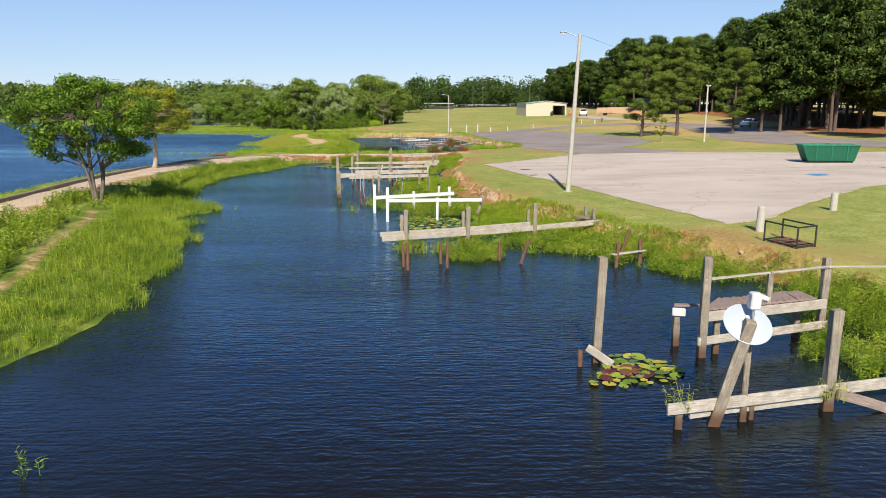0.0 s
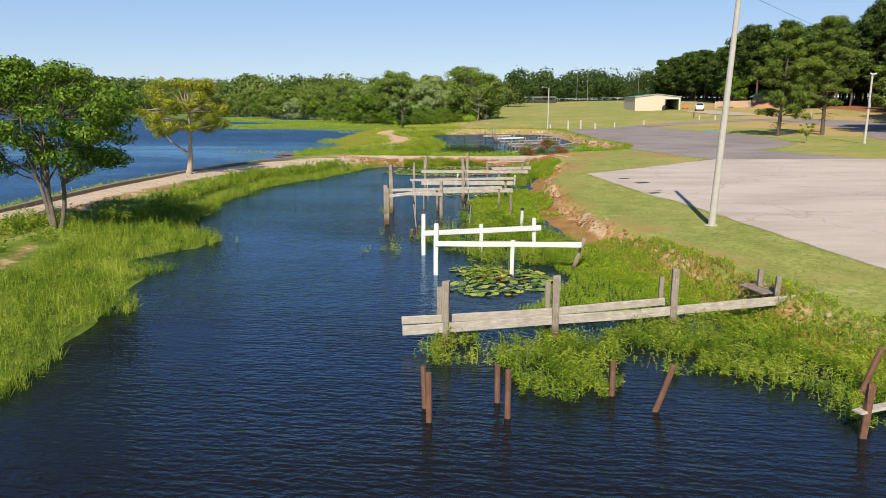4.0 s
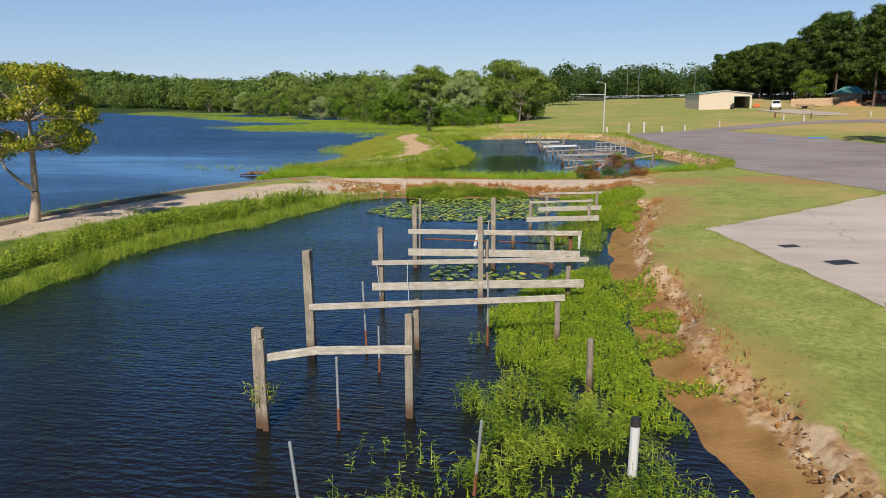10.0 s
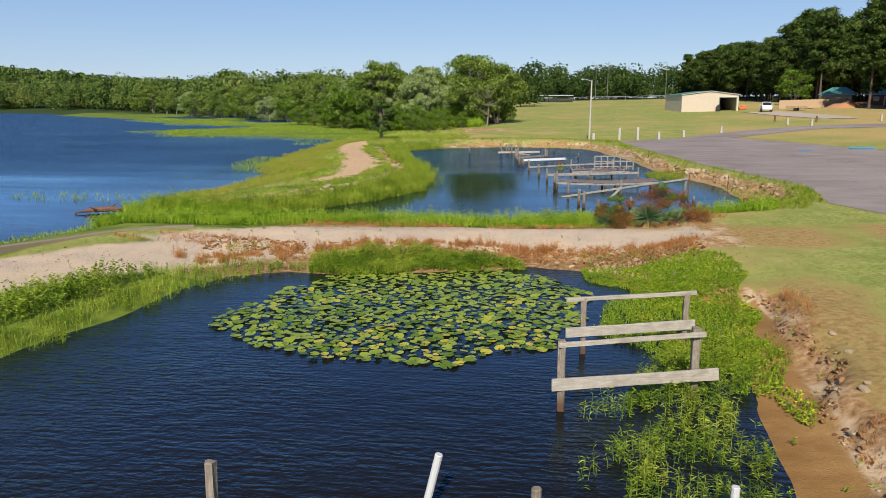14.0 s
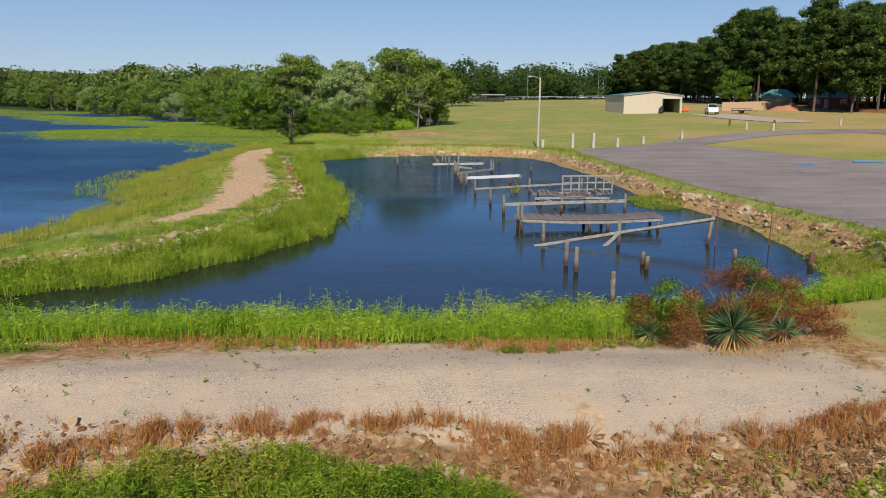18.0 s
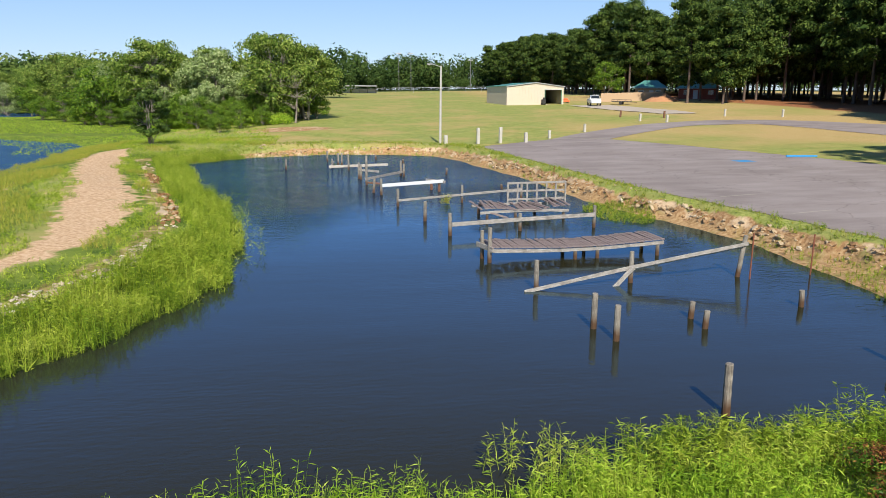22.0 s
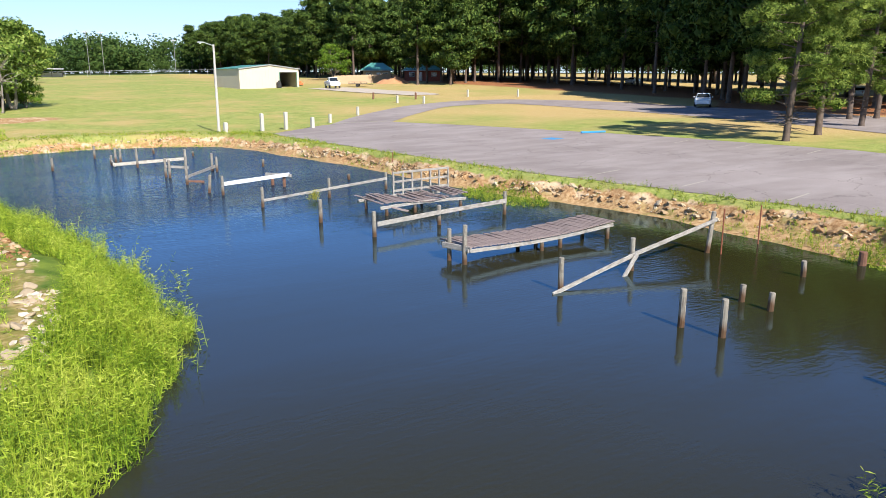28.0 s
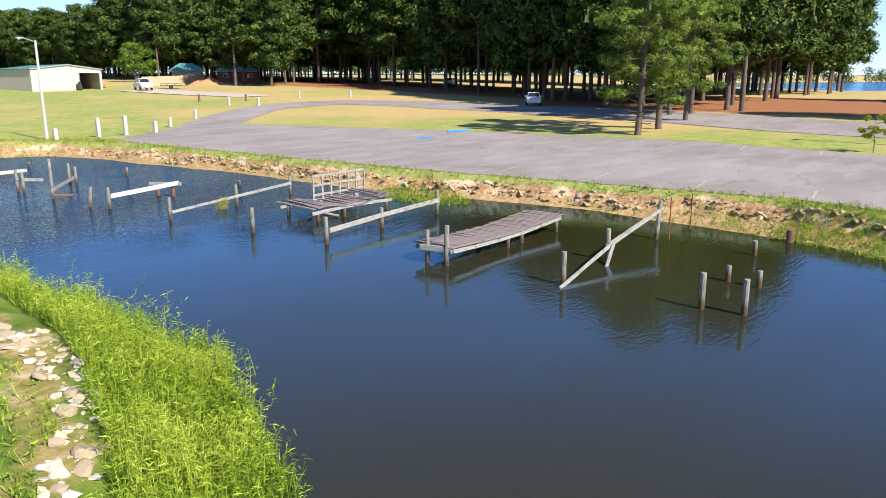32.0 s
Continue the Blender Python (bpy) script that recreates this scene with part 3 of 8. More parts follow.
c = mix(n, l, zone_fac("parched", n_far, 0.3, 1.1, 2.2), c, straw)
scorch = ramp(n, l, n_fine, (0.3, (0.24, 0.15, 0.055)), (0.55, (0.34, 0.235, 0.09)), (0.75, (0.40, 0.30, 0.13)))
c = mix(n, l, zone_fac("scorched", n_big, 0.66, 1.35, 1.9), c, scorch)
lush = ramp(n, l, n_mid, (0.3, (0.06, 0.11, 0.014)), (0.7, (0.20, 0.255, 0.035)))
c = mix(n, l, zone_fac("lush", n_big), c, lush)
litter = ramp(n, l, n_fine, (0.3, (0.15, 0.06, 0.028)), (0.7, (0.40, 0.18, 0.08)))
c = mix(n, l, zone_fac("needles", n_big), c, litter)
clay = ramp(n, l, n_fine, (0.25, (0.16, 0.078, 0.032)), (0.5, (0.35, 0.205, 0.095)), (0.75, (0.53, 0.375, 0.205)))
c = mix(n, l, zone_fac("bare", n_mid, 0.3, 0.6, 0.7), c, clay)
c = mix(n, l, calc(n, l, "MULTIPLY", zone_fac("bare", n_mid, 0.3, 0.6, 0.7), ramp(n, l, n_mid, (0.52, (0, 0, 0)), (0.62, (0.7, 0.7, 0.7)))), c, (0.58, 0.455, 0.31))
toe = ramp(n, l, n_fine, (0.3, (0.13, 0.07, 0.03)), (0.5, (0.25, 0.15, 0.07)), (0.72, (0.42, 0.29, 0.17)))
c = mix(n, l, zone_fac("toe", n_mid, 0.35, 0.65, 0.4), c, toe)
mud = ramp(n, l, n_mid, (0.3, (0.22, 0.115, 0.038)), (0.5, (0.31, 0.175, 0.062)), (0.72, (0.39, 0.24, 0.095)))
mud = mix(n, l, calc(n, l, "MULTIPLY", n_grit, 0.4), mud, (0.17, 0.085, 0.035))
bank = ramp(n, l, n_fine, (0.3, (0.20, 0.115, 0.05)), (0.5, (0.36, 0.23, 0.11)), (0.7, (0.47, 0.33, 0.18)))
bank = mix(n, l, ramp(n, l, n_mid, (0.52, (0, 0, 0)), (0.66, (0.6, 0.6, 0.6))), bank, (0.16, 0.17, 0.04))
mud = mix(n, l, zone_fac("basin", n_mid, 0.35, 0.65, 0.3), mud, bank)
c = mix(n, l, zone_fac("mud", n_fine, 0.35, 0.65, 0.6), c, mud)
gravel = ramp(n, l, n_grit, (0.3, (0.20, 0.155, 0.115)), (0.5, (0.45, 0.365, 0.28)), (0.72, (0.72, 0.60, 0.465)))
gravel = mix(n, l, ramp(n, l, n_mid, (0.40, (0, 0, 0)), (0.64, (0.75, 0.75, 0.75))), gravel, (0.58, 0.45, 0.315))
gravel = mix(n, l, ramp(n, l, n_big, (0.45, (0, 0, 0)), (0.65, (0.4, 0.4, 0.4))), gravel, (0.40, 0.33, 0.265))
c = mix(n, l, zone_fac("track", n_mid, 0.4, 0.62, 0.5), c, gravel)
sandy = ramp(n, l, n_fine, (0.3, (0.37, 0.235, 0.125)), (0.5, (0.53, 0.36, 0.215)), (0.7, (0.63, 0.47, 0.315)))
c = mix(n, l, zone_fac("sand", n_mid, 0.4, 0.65, 2.2), c, sandy)
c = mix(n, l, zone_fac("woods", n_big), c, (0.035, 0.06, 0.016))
l.new(c, b.inputs["Base Color"])
bump(n, l, b, calc(n, l, "ADD", calc(n, l, "MULTIPLY", n_fine, 0.6), calc(n, l, "MULTIPLY", n_grit, 0.5)), 0.032, 0.9)
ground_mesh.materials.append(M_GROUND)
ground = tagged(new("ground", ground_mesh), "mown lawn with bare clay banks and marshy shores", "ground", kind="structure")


def floor_at(x, y):
    """Height of the finished ground, by the same sheet."""
    i, j = np.clip(np.searchsorted(GX, x) - 1, 0, nx - 2), np.clip(np.searchsorted(GY, y) - 1, 0, ny - 2)
    u, w = (x - GX[i]) / (GX[i + 1] - GX[i]), (y - GY[j]) / (GY[j + 1] - GY[j])
    return Z[j, i] * (1 - u) * (1 - w) + Z[j, i + 1] * u * (1 - w) + Z[j + 1, i] * (1 - u) * w + Z[j + 1, i + 1] * u * w


# ---- water ----
M_WATER = bpy.data.materials.new("dark_pond_water")
M_WATER.use_nodes = True
n, l = M_WATER.node_tree.nodes, M_WATER.node_tree.links
n.remove(n["Principled BSDF"])
v = coords(n, l)
body_and_sky = n.new("ShaderNodeBsdfDiffuse")
body = ramp(n, l, noise_tex(n, l, v, 0.05, 2), (0.3, (0.0075, 0.0072, 0.006)), (0.7, (0.0115, 0.0105, 0.0075)))
where_at, across = n.new("ShaderNodeNewGeometry"), n.new("ShaderNodeSeparateXYZ")
l.new(where_at.outputs["Position"], across.inputs[0])


def between(sock, lo, hi, a=0.0, b_=1.0):
    m = n.new("ShaderNodeMapRange")
    for key, val in (("From Min", lo), ("From Max", hi), ("To Min", a), ("To Max", b_)):
        m.inputs[key].default_value = val
    l.new(sock, m.inputs["Value"])
    return m.outputs[0]


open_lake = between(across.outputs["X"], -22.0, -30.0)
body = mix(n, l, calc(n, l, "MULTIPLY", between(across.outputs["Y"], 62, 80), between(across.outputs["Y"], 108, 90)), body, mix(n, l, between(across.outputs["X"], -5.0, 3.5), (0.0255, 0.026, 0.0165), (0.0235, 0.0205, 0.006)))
# far basin: reflected sky painted as blue into the diffuse colour
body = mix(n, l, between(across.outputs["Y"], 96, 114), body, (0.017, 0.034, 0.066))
# open lake: the sky's blue put into the diffuse colour
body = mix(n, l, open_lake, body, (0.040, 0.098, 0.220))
l.new(body, body_and_sky.inputs[0])
gloss = n.new("ShaderNodeBsdfGlossy")
# gloss tinted blue to paint in the deeper sky higher up
gloss.inputs["Color"].default_value, gloss.inputs["Roughness"].default_value = (0.50, 0.78, 1.07, 1), 0.07
wave = n.new("ShaderNodeTexWave")
wave.bands_direction = "Y"
for key, val in (("Scale", 1.9), ("Distortion", 9.0), ("Detail", 4.0), ("Detail Scale", 1.6)):
    wave.inputs[key].default_value = val
l.new(coords(n, l, (0.35, 1, 1)), wave.inputs["Vector"])
chop = noise_tex(n, l, coords(n, l, (0.6, 1, 1)), 9.0, 3)
gust = ramp(n, l, noise_tex(n, l, coords(n, l, (0.6, 1, 1)), 0.09, 3), (0.35, (0.25, 0.25, 0.25)), (0.65, (1, 1, 1)))
swell = noise_tex(n, l, coords(n, l, (0.5, 1, 1)), 3.0, 2)
calm = between(calc(n, l, "ABSOLUTE", calc(n, l, "SUBTRACT", across.outputs["Y"], 84.0)), 7.0, 23.0, 0.2, 1.7)
h = calc(n, l, "MULTIPLY", calc(n, l, "ADD", calc(n, l, "ADD", calc(n, l, "MULTIPLY", wave.outputs["Fac"], 0.16), calc(n, l, "MULTIPLY", swell, 1.5)), chop), calc(n, l, "MULTIPLY", calc(n, l, "MULTIPLY", gust, calc(n, l, "MULTIPLY", calm, calc(n, l, "MULTIPLY", between(across.outputs["Y"], 94, 116, 1.0, 3.0), between(across.outputs["Y"], 6, 24, 0.5, 1.0)))), between(open_lake, 0, 1, 1.0, 3.4)))
rip = n.new("ShaderNodeBump")
rip.inputs["Distance"].default_value, rip.inputs["Strength"].default_value = 0.022, 0.9
l.new(h, rip.inputs["Height"])
fres = n.new("ShaderNodeFresnel")
fres.inputs["IOR"].default_value = 1.33
sheen = ramp(n, l, fres.outputs[0], (0.0, (0.012, 0.012, 0.012)), (0.045, (0.035, 0.035, 0.035)), (0.12, (0.155, 0.155, 0.155)), (0.45, (0.45, 0.45, 0.45)), (1.0, (0.84, 0.84, 0.84)))
surf = n.new("ShaderNodeMixShader")
for node in (gloss, fres, body_and_sky):
    l.new(rip.outputs[0], node.inputs["Normal"])
streak = ramp(n, l, noise_tex(n, l, coords(n, l, (0.16, 1, 1)), 0.22, 8, 0.72), (0.36, (0.6, 0.6, 0.6)), (0.64, (1.4, 1.4, 1.4)))
sheen = calc(n, l, "MULTIPLY", sheen, mix(n, l, between(open_lake, 0, 1, 0.3, 1.0), (1, 1, 1), streak))
l.new(sheen, surf.inputs[0])
l.new(body_and_sky.outputs[0], surf.inputs[1])
l.new(gloss.outputs[0], surf.inputs[2])
l.new(surf.outputs[0], n["Material Output"].inputs[0])


def sheet(name, poly, z, material, label, cat):
    bm = bmesh.new()
    bm.faces.new([bm.verts.new((x, y, z)) for x, y in poly])
    return tagged(part(name, bm, material, None), label, cat, kind="structure")


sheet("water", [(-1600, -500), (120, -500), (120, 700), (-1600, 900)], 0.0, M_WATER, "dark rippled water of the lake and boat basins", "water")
sheet("far_water", [(x, y) for x, y in FAR_POND], 1.2, M_WATER, "blue water beyond the pine grove", "water")

# ---- asphalt ----
M_ASPH, n, l, b = mat("sun_bleached_asphalt", 0.9, 0, 0.25)
v = coords(n, l)
a1, a2, a3 = noise_tex(n, l, v, 0.16, 5), noise_tex(n, l, coords(n, l, (0.45, 1.2, 1)), 0.7, 6), noise_tex(n, l, v, 45, 2)
c = ramp(n, l, a1, (0.3, (0.215, 0.18, 0.168)), (0.7, (0.32, 0.275, 0.26)))
c = mix(n, l, ramp(n, l, a2, (0.45, (0, 0, 0)), (0.75, (0.5, 0.5, 0.5))), c, (0.43, 0.38, 0.36))
c = mix(n, l, calc(n, l, "MULTIPLY", a3, 0.35), c, (0.10, 0.085, 0.078))
rift = n.new("ShaderNodeTexVoronoi")
rift.feature = "DISTANCE_TO_EDGE"
rift.inputs["Scale"].default_value = 0.22
bend_tex = n.new("ShaderNodeTexNoise")
bend_tex.inputs["Scale"].default_value, bend_tex.inputs["Detail"].default_value = 0.5, 6
l.new(v, bend_tex.inputs["Vector"])
scaled = n.new("ShaderNodeVectorMath")
scaled.operation = "MULTIPLY_ADD"
scaled.inputs[1].default_value = (2.4, 2.4, 2.4)
l.new(bend_tex.outputs["Color"], scaled.inputs[0])
l.new(v, scaled.inputs[2])
l.new(scaled.outputs[0], rift.inputs["Vector"])
c = mix(n, l, ramp(n, l, rift.outputs["Distance"], (0.0, (0.5, 0.5, 0.5)), (0.008, (0, 0, 0))), c, (0.09, 0.075, 0.065))
l.new(c, b.inputs["Base Color"])
bump(n, l, b, a3, 0.01, 0.6)
M_SLAB, n, l, b = mat("pale_worn_pavement", 0.92, 0, 0.2)
v = coords(n, l)
a1, a2, a3 = noise_tex(n, l, v, 0.25, 6), noise_tex(n, l, coords(n, l, (1.4, 0.35, 1)), 0.6, 5), noise_tex(n, l, v, 40, 2)
c = ramp(n, l, a1, (0.3, (0.46, 0.39, 0.335)), (0.7, (0.60, 0.52, 0.455)))
c = mix(n, l, calc(n, l, "MULTIPLY", a2, 0.45), c, (0.56, 0.49, 0.43))
c = mix(n, l, calc(n, l, "MULTIPLY", a3, 0.35), c, (0.22, 0.20, 0.18))
rift = n.new("ShaderNodeTexVoronoi")
rift.feature = "DISTANCE_TO_EDGE"
rift.inputs["Scale"].default_value = 0.16
bend_tex = n.new("ShaderNodeTexNoise")
bend_tex.inputs["Scale"].default_value, bend_tex.inputs["Detail"].default_value = 0.5, 6
l.new(v, bend_tex.inputs["Vector"])
scaled = n.new("ShaderNodeVectorMath")
scaled.operation = "MULTIPLY_ADD"
scaled.inputs[1].default_value = (2.4, 2.4, 2.4)
l.new(bend_tex.outputs["Color"], scaled.inputs[0])
l.new(v, scaled.inputs[2])
l.new(scaled.outputs[0], rift.inputs["Vector"])
c = mix(n, l, ramp(n, l, rift.outputs["Distance"], (0.0, (0.45, 0.45, 0.45)), (0.008, (0, 0, 0))), c, (0.20, 0.165, 0.14))
c = mix(n, l, ramp(n, l, noise_tex(n, l, coords(n, l, (0.3, 1.2, 1)), 0.35, 6, 0.65), (0.46, (0, 0, 0)), (0.66, (0.55, 0.55, 0.55))), c, (0.30, 0.25, 0.215))
l.new(c, b.inputs["Base Color"])
bump(n, l, b, a3, 0.01, 0.6)


def paving(name, poly, lift, material, label, jag=0.12, thick=0.03):
    """A slab that lies on the even ground, with a broken edge."""
    rng = random.Random(len(poly))
    pts = []
    for (ax, ay), (bx, by) in zip(poly, poly[1:] + poly[:1]):
        k = max(1, int(math.hypot(bx - ax, by - ay) / 0.8))
        for i in range(k):
            pts.append((ax + (bx - ax) * i / k + rng.uniform(-jag, jag), ay + (by - ay) * i / k + rng.uniform(-jag, jag)))
    bm = bmesh.new()
    top = [bm.verts.new((x, y, float(tableland(x, y)) + lift)) for x, y in pts]
    low = [bm.verts.new((x, y, float(tableland(x, y)) + lift - thick - 0.1)) for x, y in pts]
    bmesh.ops.triangulate(bm, faces=[bm.faces.new(top)])
    for i in range(len(pts)):
        j = (i + 1) % len(pts)
        bm.faces.new((top[j], top[i], low[i], low[j]))
    return tagged(part(name, bm, material, None), label, "pavement", kind="structure")


paving("pavement_slab", SLAB, 0.024, M_SLAB, "pale worn pavement of the near parking lot")
paving("parking_lot", LOT, 0.02, M_ASPH, "grey bleached asphalt parking lot")


def strip(name, line, widths, lift, material, label):
    vs, fs = [], []
    for i, (x, y) in enumerate(line):
        p, q = line[max(i - 1, 0)], line[min(i + 1, len(line) - 1)]
        dx, dy = q[0] - p[0], q[1] - p[1]
        k = math.hypot(dx, dy)
        for s in (-0.5, -0.25, 0, 0.25, 0.5):
            px, py = x - dy / k * widths[i] * s, y + dx / k * widths[i] * s
            vs.append((px, py, float(land(px, py)[0]) + lift))
    for i in range(len(line) - 1):
        for j in range(4):
            a = i * 5 + j
            fs.append((a + 1, a, a + 5, a + 6))
    return tagged(raw(name, vs, fs, material), label, "road", kind="structure")


def smooth_line(pts, k=6):
    out = []
    for i in range(len(pts) - 1):
        p0, p1, p2, p3 = (Vector((*pts[min(max(j, 0), len(pts) - 1)], 0)) for j in (i - 1, i, i + 1, i + 2))
        for s in range(k):
            t = s / k
            q = 0.5 * (2 * p1 + (p2 - p0) * t + (2 * p0 - 5 * p1 + 4 * p2 - p3) * t * t + (3 * p1 - p0 - 3 * p2 + p3) * t ** 3)
            out.append((q.x, q.y))
    return out + [tuple(pts[-1])]


drive = smooth_line(DRIVE)
strip("road", drive, [5 + 7 * min(1, max(0, (i - 18) / 12)) for i in range(len(drive))], 0.03, M_ASPH, "grey asphalt drive curving towards the pines")
M_APRON = plain("pale_tan_gravel", (0.44, 0.375, 0.30), 0.95, 0, 0.45, 0.5, 0.01)
apron = smooth_line([(42.6, 168), (42, 176), (40.5, 186), (39, 197)])
strip("gravel_apron", apron, [5, 5.5, 6, 6.5, 7, 7] + [8] * (len(apron) - 6), 0.07, M_APRON, "pale gravel drive to the shed")
# ---- boat docks and mooring posts ----
rng_d = random.Random(7)


def post(x, y, top, parent, w=0.15, lean=(0, 0), foot=-0.6, material=None, name="post", round_=False, label=""):
    """An upright in the water, cut off or worn at the top. lean: how far the top stands off its foot."""
    k = foot / max(top, 0.3)
    a, b = (x + lean[0] * k, y + lean[1] * k, foot), (x + lean[0], y + lean[1], top)
    made = rod(a, b, w / 2 * 1.06, w / 2 * 0.94, 10, 4, w * 0.03, rng_d) if round_ else bar(a, b, w, w, 0.012, 0.006, rng_d)
    return put(name, made, material or M_POST, parent, label)


def beam(a, b, parent, w=0.05, h=0.2, material=None, name="beam", label=""):
    return put(name, bar(a, b, w, h, 0.008, 0.005, rng_d), material or M_BOARD, parent, label)


def single(x, y, top, w=0.16, lean=(0, 0), label="weathered grey mooring post standing in dark water", group="mooring posts", material=None, round_=True):
    t = empty("mooring_post", (x, y, 0), label, "post", group)
    post(0, 0, top, t, w, lean, -0.6, material, "shaft", round_)
    return t


# pier remains with the white disc
pier = empty("broken_pier", (0, 0, 0), "broken grey timber pier with leaning posts and a plank deck", "pier")
post(5.26, 13.67, 2.04, pier, 0.15, (0.03, 0))
post(8.22, 14.8, 1.78, pier, 0.15, (0.05, 0))
post(6.39, 11.09, 1.70, pier, 0.16, (0.03, 0))
post(4.31, 10.54, 1.72, pier, 0.17, (0.42, -0.1), name="leaning_post")
post(4.82, 10.68, 1.40, pier, 0.10, (0, 0))
post(3.72, 10.43, 0.38, pier, 0.11, name="stub")
post(4.98, 10.74, 0.42, pier, 0.08, name="stub")
post(4.97, 14.4, 0.66, pier, 0.13)
post(5.62, 13.9, 0.85, pier, 0.12)
post(7.75, 14.9, 0.85, pier, 0.12)
post(6.76, 14.18, 1.62, pier, 0.10, (0, 0), 0.85, name="rail_post")
beam((3.5, 10.30, 0.36), (8.6, 11.62, 0.36), pier, 0.05, 0.19)
beam((3.9, 10.47, 0.21), (6.4, 11.12, 0.21), pier, 0.05, 0.14)
beam((6.5, 11.05, 0.30), (7.5, 10.95, 0.02), pier, 0.06, 0.16, M_DECK)
beam((5.15, 13.60, 0.34), (8.3, 14.72, 0.34), pier, 0.05, 0.17)
beam((5.25, 13.62, 0.84), (8.15, 14.55, 0.84), pier, 0.05, 0.2)
beam((5.95, 14.50, 0.84), (7.8, 15.12, 0.84), pier, 0.05, 0.2)
beam((5.2, 13.62, 1.60), (8.2, 14.72, 1.60), pier, 0.09, 0.04, name="rail")
beam((8.2, 14.72, 1.60), (10.4, 15.4, 1.45), pier, 0.09, 0.04, name="rail")
for i in range(17):
    f = i / 16
    x, y = 5.30 + 2.55 * f, 13.66 + 0.80 * f
    beam((x, y, 0.965), (5.95 + 1.85 * f + rng_d.uniform(-0.03, 0.03), 14.52 + 0.62 * f, 0.965 + rng_d.uniform(-0.008, 0.008)), pier, 0.138, 0.035, M_DECK, "plank")
beam((4.93, 14.46, 0.86), (5.75, 14.12, 0.92), pier, 0.16, 0.035, M_DECK, "plank")
put("end_block", bar((4.86, 14.36, 0.74), (5.12, 14.30, 0.74), 0.10, 0.17, 0.02), M_WHITE, pier, "white painted end block")
M_DISC = plain("chalky_white_plastic", (0.40, 0.45, 0.50), 0.6, 0, 0.12, 3)
disc = empty("white_disc", (4.83, 10.60, 0), "round white disc on a steel stake with a small box above", "dish")
bm = bmesh.new()
for i in range(7):
    rr, dz = 0.37 * i / 6, 0.05 * (1 - (i / 6) ** 2)
    for j in range(28):
        bm.verts.new((rr * math.cos(j * math.pi / 14), rr * math.sin(j * math.pi / 14), dz))
bm.verts.ensure_lookup_table()
for i in range(6):
    for j in range(28):
        bm.faces.new([bm.verts[k] for k in (i * 28 + j, i * 28 + (j + 1) % 28, i * 28 + 28 + (j + 1) % 28, i * 28 + 28 + j)])
bmesh.ops.remove_doubles(bm, verts=bm.verts[:], dist=0.001)
bmesh.ops.solidify(bm, geom=bm.faces[:], thickness=0.02)
part("disc", bm, M_DISC, disc, "", pose(-0.06, 0.04, 1.60, 40, 0, 4))
put("stake", rod((0, 0, 1.3), (0, 0, 2.05), 0.018), M_GALV, disc)
put("box", bar((0.0, 0, 1.86), (0.03, 0.0, 2.12), 0.16, 0.16, 0.02), M_WHITE, disc, "small white plastic box")
put("box_hood", bar((-0.02, 0.0, 2.10), (0.2, 0.0, 2.02), 0.14, 0.07, 0.015), M_WHITE, disc)

t = single(3.12, 13.44, 2.1, 0.16, (0.10, 0), "tall leaning grey timber post beside lily pads", round_=False)
put("plank", bar((-0.20, -0.02, 0.30), (0.24, -0.30, 0.04), 0.05, 0.16, 0.01), M_BOARD, t, "loose board")
single(2.74, 13.19, 0.32, 0.10, (0, 0), "short rotten stub beside a tall post", material=M_ROT)

# long walkway frame by the near lot
walkway = empty("boat_walkway", (0, 0, 0), "long grey plankless walkway frame with paired posts", "pier")
for (x, y, h) in ((-1.11, 25.31, 1.37), (-1.28, 25.73, 1.14), (1.14, 26.03, 1.38), (0.97, 26.39, 1.16), (3.72, 26.99, 1.37), (3.53, 27.54, 1.06), (6.03, 28.8, 1.02), (6.18, 28.0, 1.04)):
    post(x, y, h, walkway, 0.15 if h > 1.2 else 0.11, (0.02, 0))
beam((-1.95, 24.98, 0.40), (3.0, 26.7, 0.42), walkway, 0.05, 0.2)
beam((3.0, 26.72, 0.42), (7.4, 28.35, 0.52), walkway, 0.05, 0.2)
beam((-2.05, 25.42, 0.47), (0.98, 26.28, 0.50), walkway, 0.05, 0.17)
beam((0.9, 26.3, 0.50), (3.6, 27.42, 0.52), walkway, 0.05, 0.17)
beam((-1.2, 25.5, 0.18), (-0.4, 25.9, -0.1), walkway, 0.04, 0.12, M_DECK, "brace")
for i in range(9):
    x, y = 5.95 + 0.17 * i, 28.05 + 0.06 * i
    beam((x, y, 0.60), (x - 0.3, y + 0.85, 0.60), walkway, 0.14, 0.035, M_DECK, "plank")

# rotten stakes
for x, y, h, lx, ly in ((-0.91, 21.68, 0.82, 0, 0), (0.11, 22.57, 0.66, 0, 0), (0.31, 21.98, 0.81, 0, 0), (2.04, 23.1, 0.61, 0, 0), (2.68, 22.53, 0.82, 0.24, -0.05), (6.02, 23.24, 0.98, 0.3, 0)):
    single(x, y, h, 0.10, (lx, ly), "thin red-brown rotten stake standing in weeds", "rotten stakes", M_ROT)
single(-1.06, 22.2, 0.72, 0.09, (-0.02, 0), "thin red-brown rotten stake with a loose board", "rotten stakes", M_ROT)
bench = empty("stake_bench", (0, 0, 0), "two rotten stakes carrying a grey board", "pier")
post(5.62, 21.95, 0.85, bench, 0.10, (0.1, 0), -0.5, M_ROT)
post(6.5, 22.55, 0.80, bench, 0.10, (0, 0), -0.5, M_ROT)
beam((5.45, 21.9, 0.42), (6.65, 22.55, 0.42), bench, 0.16, 0.04)

